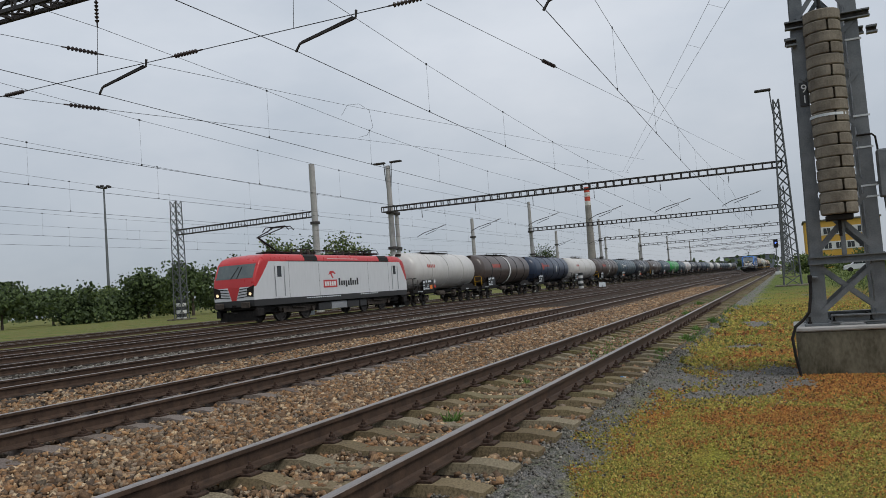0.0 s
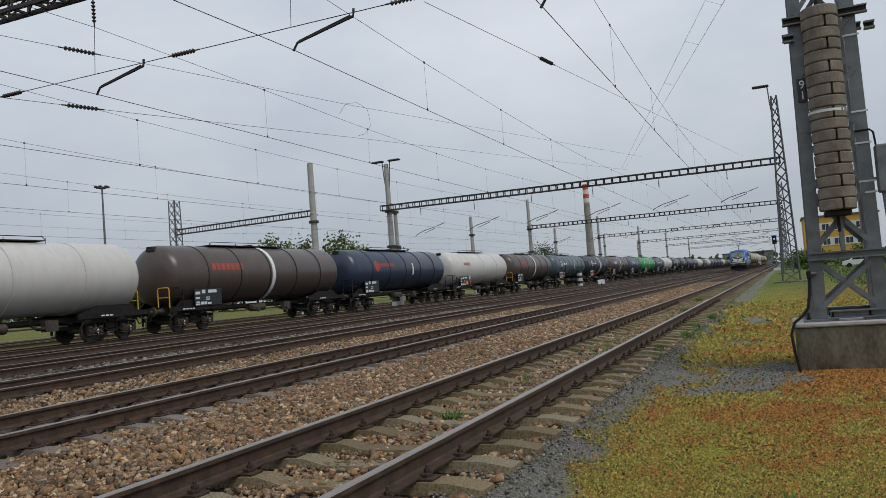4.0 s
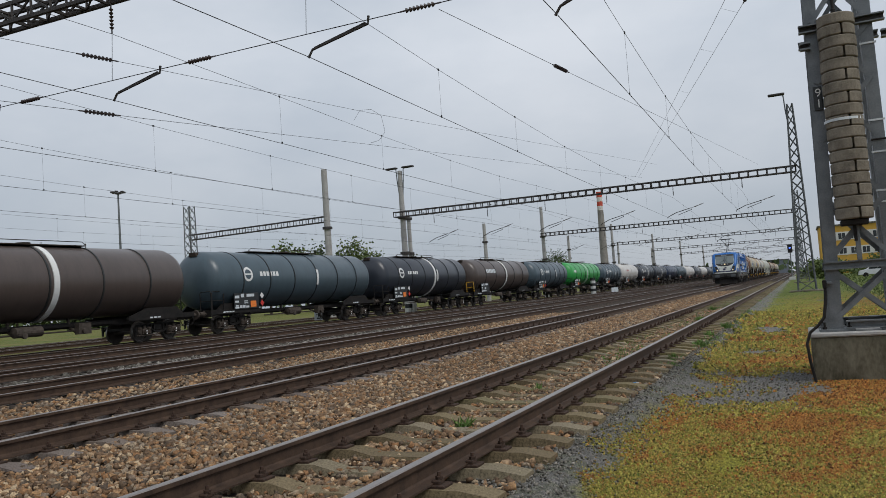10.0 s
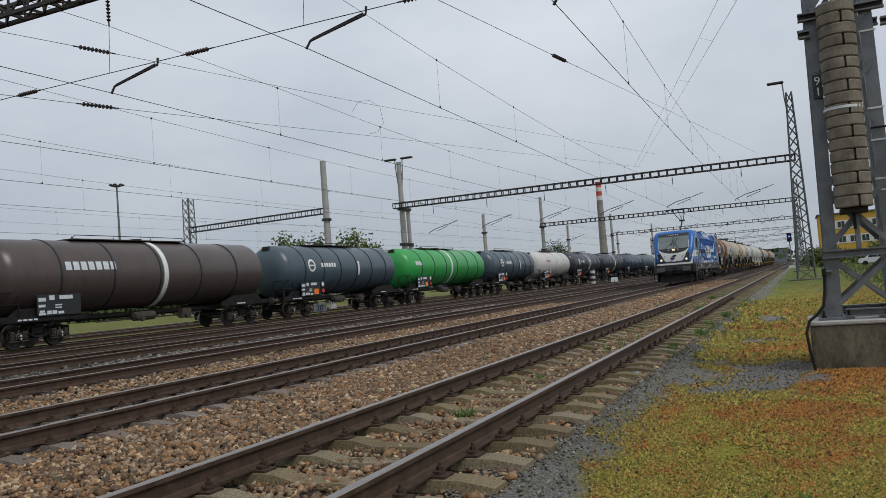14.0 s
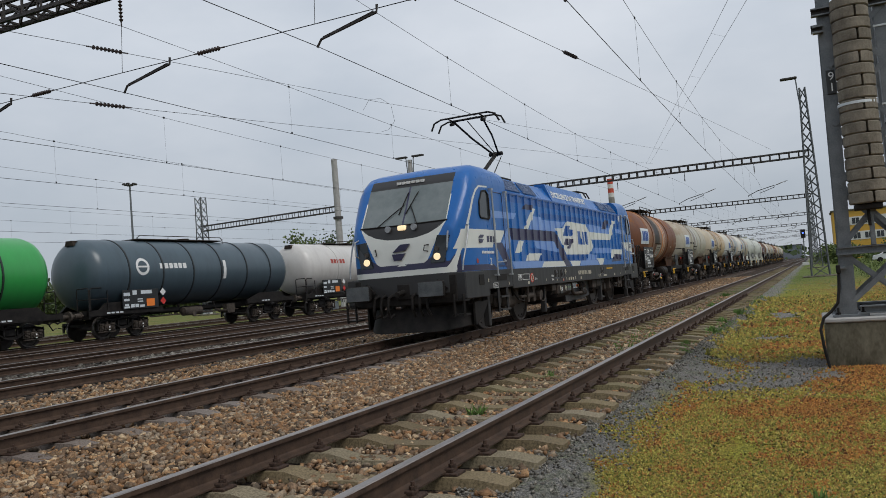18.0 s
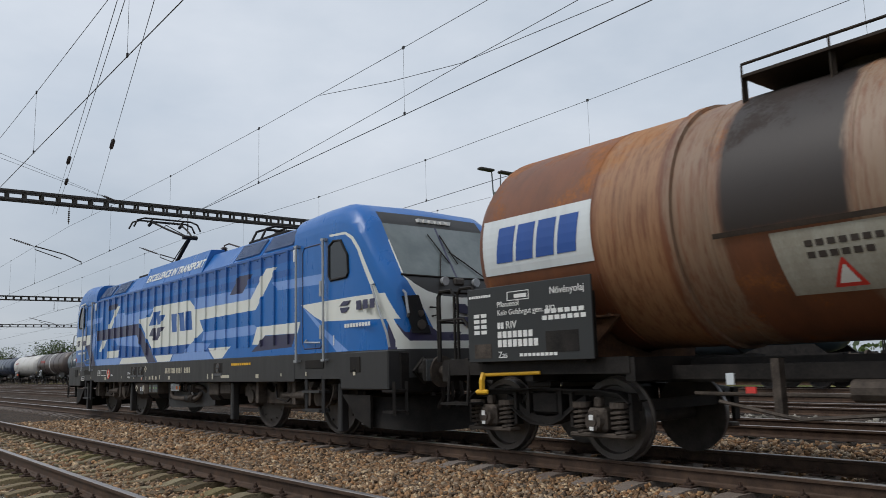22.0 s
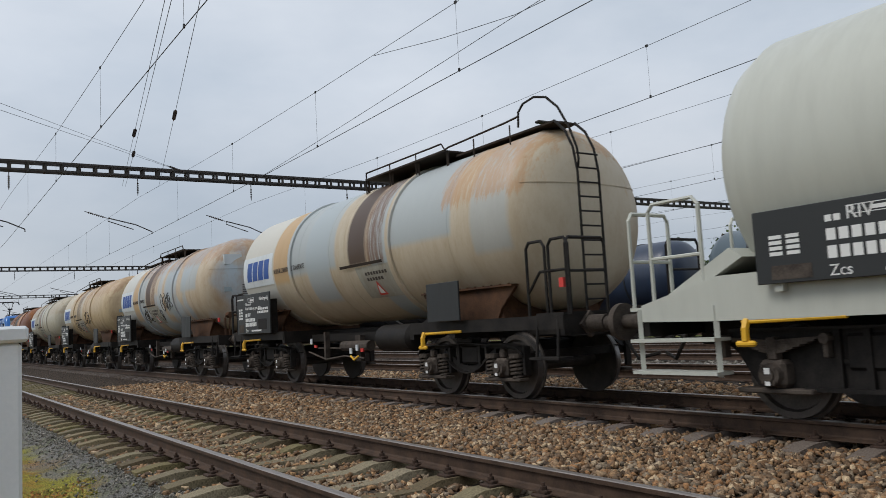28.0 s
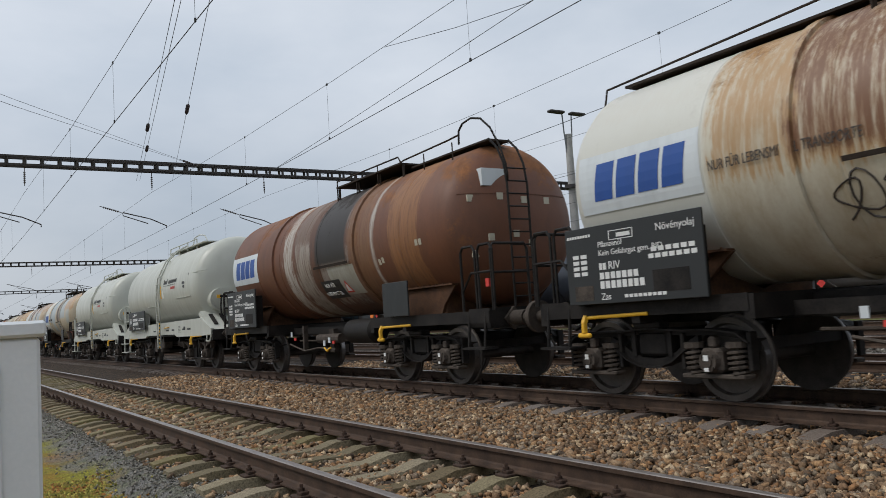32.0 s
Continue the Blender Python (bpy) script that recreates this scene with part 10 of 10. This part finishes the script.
def carpet(x0, x1, y0, y1, per_m2, size):
    """Low rosettes in patches of two colours, with bare gravel between them."""
    n = int((x1 - x0) * (y1 - y0) * per_m2)
    p = np.stack([rs.uniform(x0, x1, n), rs.uniform(y0, y1, n), np.zeros(n)], 1)
    patch = np.array([0.7 * noise.noise(Vector((a * 0.8, b * 0.6, 3.0))) + 0.6 * noise.noise(Vector((a * 3.2, b * 2.4, 5.0))) + 0.35 * noise.noise(Vector((a * 9, b * 7, 4.0))) for a, b, _ in p])
    bare = np.array([0.6 * noise.noise(Vector((a * 0.7, b * 0.45, 7.0))) + 0.65 * noise.noise(Vector((a * 2.2, b * 1.5, 9.0))) for a, b, _ in p])
    bare += np.clip((-1.42 - p[:, 0]) / 0.5, 0, 1.2)
    for x0_, y0_, sx, sy in BARE_SPOTS:
        bare += 0.72 * np.exp(-(((p[:, 0] - x0_) / sx) ** 2 + ((p[:, 1] - y0_) / sy) ** 2) ** 2)
    keep = bare + 0.16 * rs.randn(n) < 0.36
    warm = patch + 0.22 * np.clip(p[:, 0] + 0.9, -1.5, 0.8) + 0.26 * rs.randn(n) - 0.19 - 0.22 * np.clip((p[:, 1] - 12) / 4, 0, 1) - 0.4 * np.clip((p[:, 1] - 24) / 6, 0, 1)
    for x0_, y0_, sx, sy in RUST_SPOTS:
        warm += 0.38 * np.exp(-(((p[:, 0] - x0_) / sx) ** 2 + ((p[:, 1] - y0_) / sy) ** 2) ** 2)
    red = warm > 0
    p[:, 2] = np.interp(p[:, 0], px, pz) + 0.004
    for name, pick, mat_, label in (("orange_stonecrop", keep & red, M_CROP_RED, "rust-orange stonecrop carpet"), ("green_stonecrop", keep & ~red, M_CROP_GREEN, "yellow-green stonecrop carpet")):
        q = p[pick]
        m = len(q)
        sz = size * (0.5 + rs.rand(m, 1)) * np.array([[1, 1, 1]])
        ob = scatter(name, DOME, DOME_F, q, np.stack([rs.rand(m) * 6.28, rs.normal(0, 0.35, m), rs.normal(0, 0.35, m)], 1), sz, mat_, 0.5)
        tagged(ob, label, "ground cover", kind="stuff")


for y0_, y1_, x1_, many, big_ in ((4.6, 6.6, 0.9, 6500, 0.0085), (6.6, 9, 1.1, 4200, 0.0105), (9, 13, 1.6, 1800, 0.016), (13, 19, 2.2, 700, 0.026), (19, 32, 3.0, 200, 0.05)):
    carpet(-1.9, x1_, y0_, y1_, many, big_)
carpet(-2.0, 0.3, -9.5, -3.4, 1500, 0.0135)
tufts("fresh_moss", -1.4, 3.0, 3.0, 12, 22000, 0.014, M_WEED, 1.3, 21.0, "fresh green moss patches", 0.98, 1.2)
tufts("verge_weeds", -1.9, 6, 16, 90, 16000, 0.032, M_WEED, 0.5, 5.0, "green weeds on the verge", 0.62, 1.4)
tufts("verge_grass", 2.5, 30, 30, 160, 16000, 0.16, M_LEAF_PALE, 0.2, 6.0, "rough green grass", 0.4, 1.3)


nw = 5200
wy = 13 + 40 * rs.rand(nw) ** 1.5
wx = np.where(rs.rand(nw) < 0.55, rs.normal(-3.24, 0.33, nw), rs.normal(-1.95, 0.16, nw))
wp = np.stack([wx, wy, np.interp(wx, px, pz) + 0.005], 1)
wp = wp[np.array([noise.noise(Vector((a * 0.9, b * 0.35, 2.0))) for a, b, _ in wp]) > -0.05]
nw = len(wp)
tagged(scatter("track_weeds", TUFT, TUFT_F, wp, np.stack([rs.rand(nw) * 6.28, rs.normal(0, 0.4, nw), rs.normal(0, 0.4, nw)], 1), 0.035 * (0.5 + rs.rand(nw, 1)) * np.array([[1, 1, 1.4]]), M_WEED), "small green weeds along the siding track", "ground cover", kind="stuff")


def weed_clump(x, y, z, h, n, seed):
    r = np.random.RandomState(seed)
    a = r.rand(n) * 6.28
    p = np.stack([x + 0.6 * h * r.randn(n) * 0.4, y + 0.6 * h * r.randn(n) * 0.6, np.full(n, z)], 1)
    t = np.stack([a, r.normal(0, 0.45, n), r.normal(0, 0.45, n)], 1)
    blade = np.array([[-0.06, 0, 0], [0.06, 0, 0], [0.05, 0.1, 0.6], [0.0, 0.3, 1.0]])
    ob = scatter("weed", blade, np.array([[0, 1, 2, 3]]), p, t, h * (0.5 + 0.7 * r.rand(n, 1)) * np.ones((1, 3)), M_WEED)
    return tagged(ob, "small green weed growing in the ballast", "weed", "weeds", kind="stuff")


for k, (x, y, h, n) in enumerate(((-2.62, 4.6, 0.16, 60), (-3.3, 7.6, 0.14, 50), (-3.4, 10.4, 0.12, 40), (-2.75, 5.1, 0.1, 40), (-0.55, 4.5, 0.09, 50), (-2.1, 14.0, 0.14, 120), (-1.95, 16.5, 0.16, 160), (-2.0, 19.0, 0.16, 160), (-1.9, 22.0, 0.16, 160), (-3.0, 26.0, 0.18, 160), (-3.3, 33.0, 0.2, 260), (-12.3, 17.0, 0.15, 40), (-0.1, 5.3, 0.1, 60))):
    weed_clump(x, y, -0.28 if x < -1.8 else -0.39, h, n, 300 + k)


# ---- what moves ----
NEAR_Y = [(0, 209.5), (3, 179.0), (6, 148.5), (9, 118.0), (13, 77.2), (16.5, 39.85), (17.0, 34.65), (18.0, 24.1), (19.0, 13.42), (20.0, 2.7), (20.5, -2.64), (21.0, -7.96), (22.0, -18.48), (23.0, -28.9), (24.0, -39.3), (26.5, -65.85), (28.0, -82.2), (29.2, -94.75), (31.0, -113.65), (32.0, -123.65)]
FAR_Y = [(0, 44.9), (3, 14.1), (6, -17.6), (9, -50.95), (13, -96.3), (17, -143.1), (18, -154.8), (21, -191.2), (24, -228.0), (32, -326.0)]


def along(rows, t):
    for (ta, ya), (tb, yb) in zip(rows, rows[1:]):
        if t <= tb:
            return ya + (yb - ya) * (t - ta) / (tb - ta)


def motions():
    for cars, rows, x in ((near_train, NEAR_Y, TRACKS[1]), (far_train, FAR_Y, TRACKS[5])):
        for car, off in cars:
            walk(car, [(t, pose(x, y + off, 0)) for t, y in rows])
    for key, rows, r, base in (("near", NEAR_Y, 0.46, 0.9), ("far", FAR_Y, 0.46, 0.9), ("near_loco", NEAR_Y, 0.62, 1.3), ("far_loco", FAR_Y, 0.62, 1.3)):
        for i, dy in enumerate((-base, base)):
            wheels = wheels_of[key][i]
            if not wheels:
                continue
            n = 540
            turns = []
            for j in range(n + 1):
                t = 32.0 * j / n
                turns.append((t, pose(0, dy, r, -math.degrees((along(rows, t) - rows[0][1]) / r), 0, 0)))
            walk(wheels[0], turns)
            source = wheels[0].animation_data
            for w in wheels[1:]:
                w.rotation_mode = "QUATERNION"
                w.animation_data_create()
                w.animation_data.action = source.action
                w.animation_data.action_slot = source.action_slot


motions()
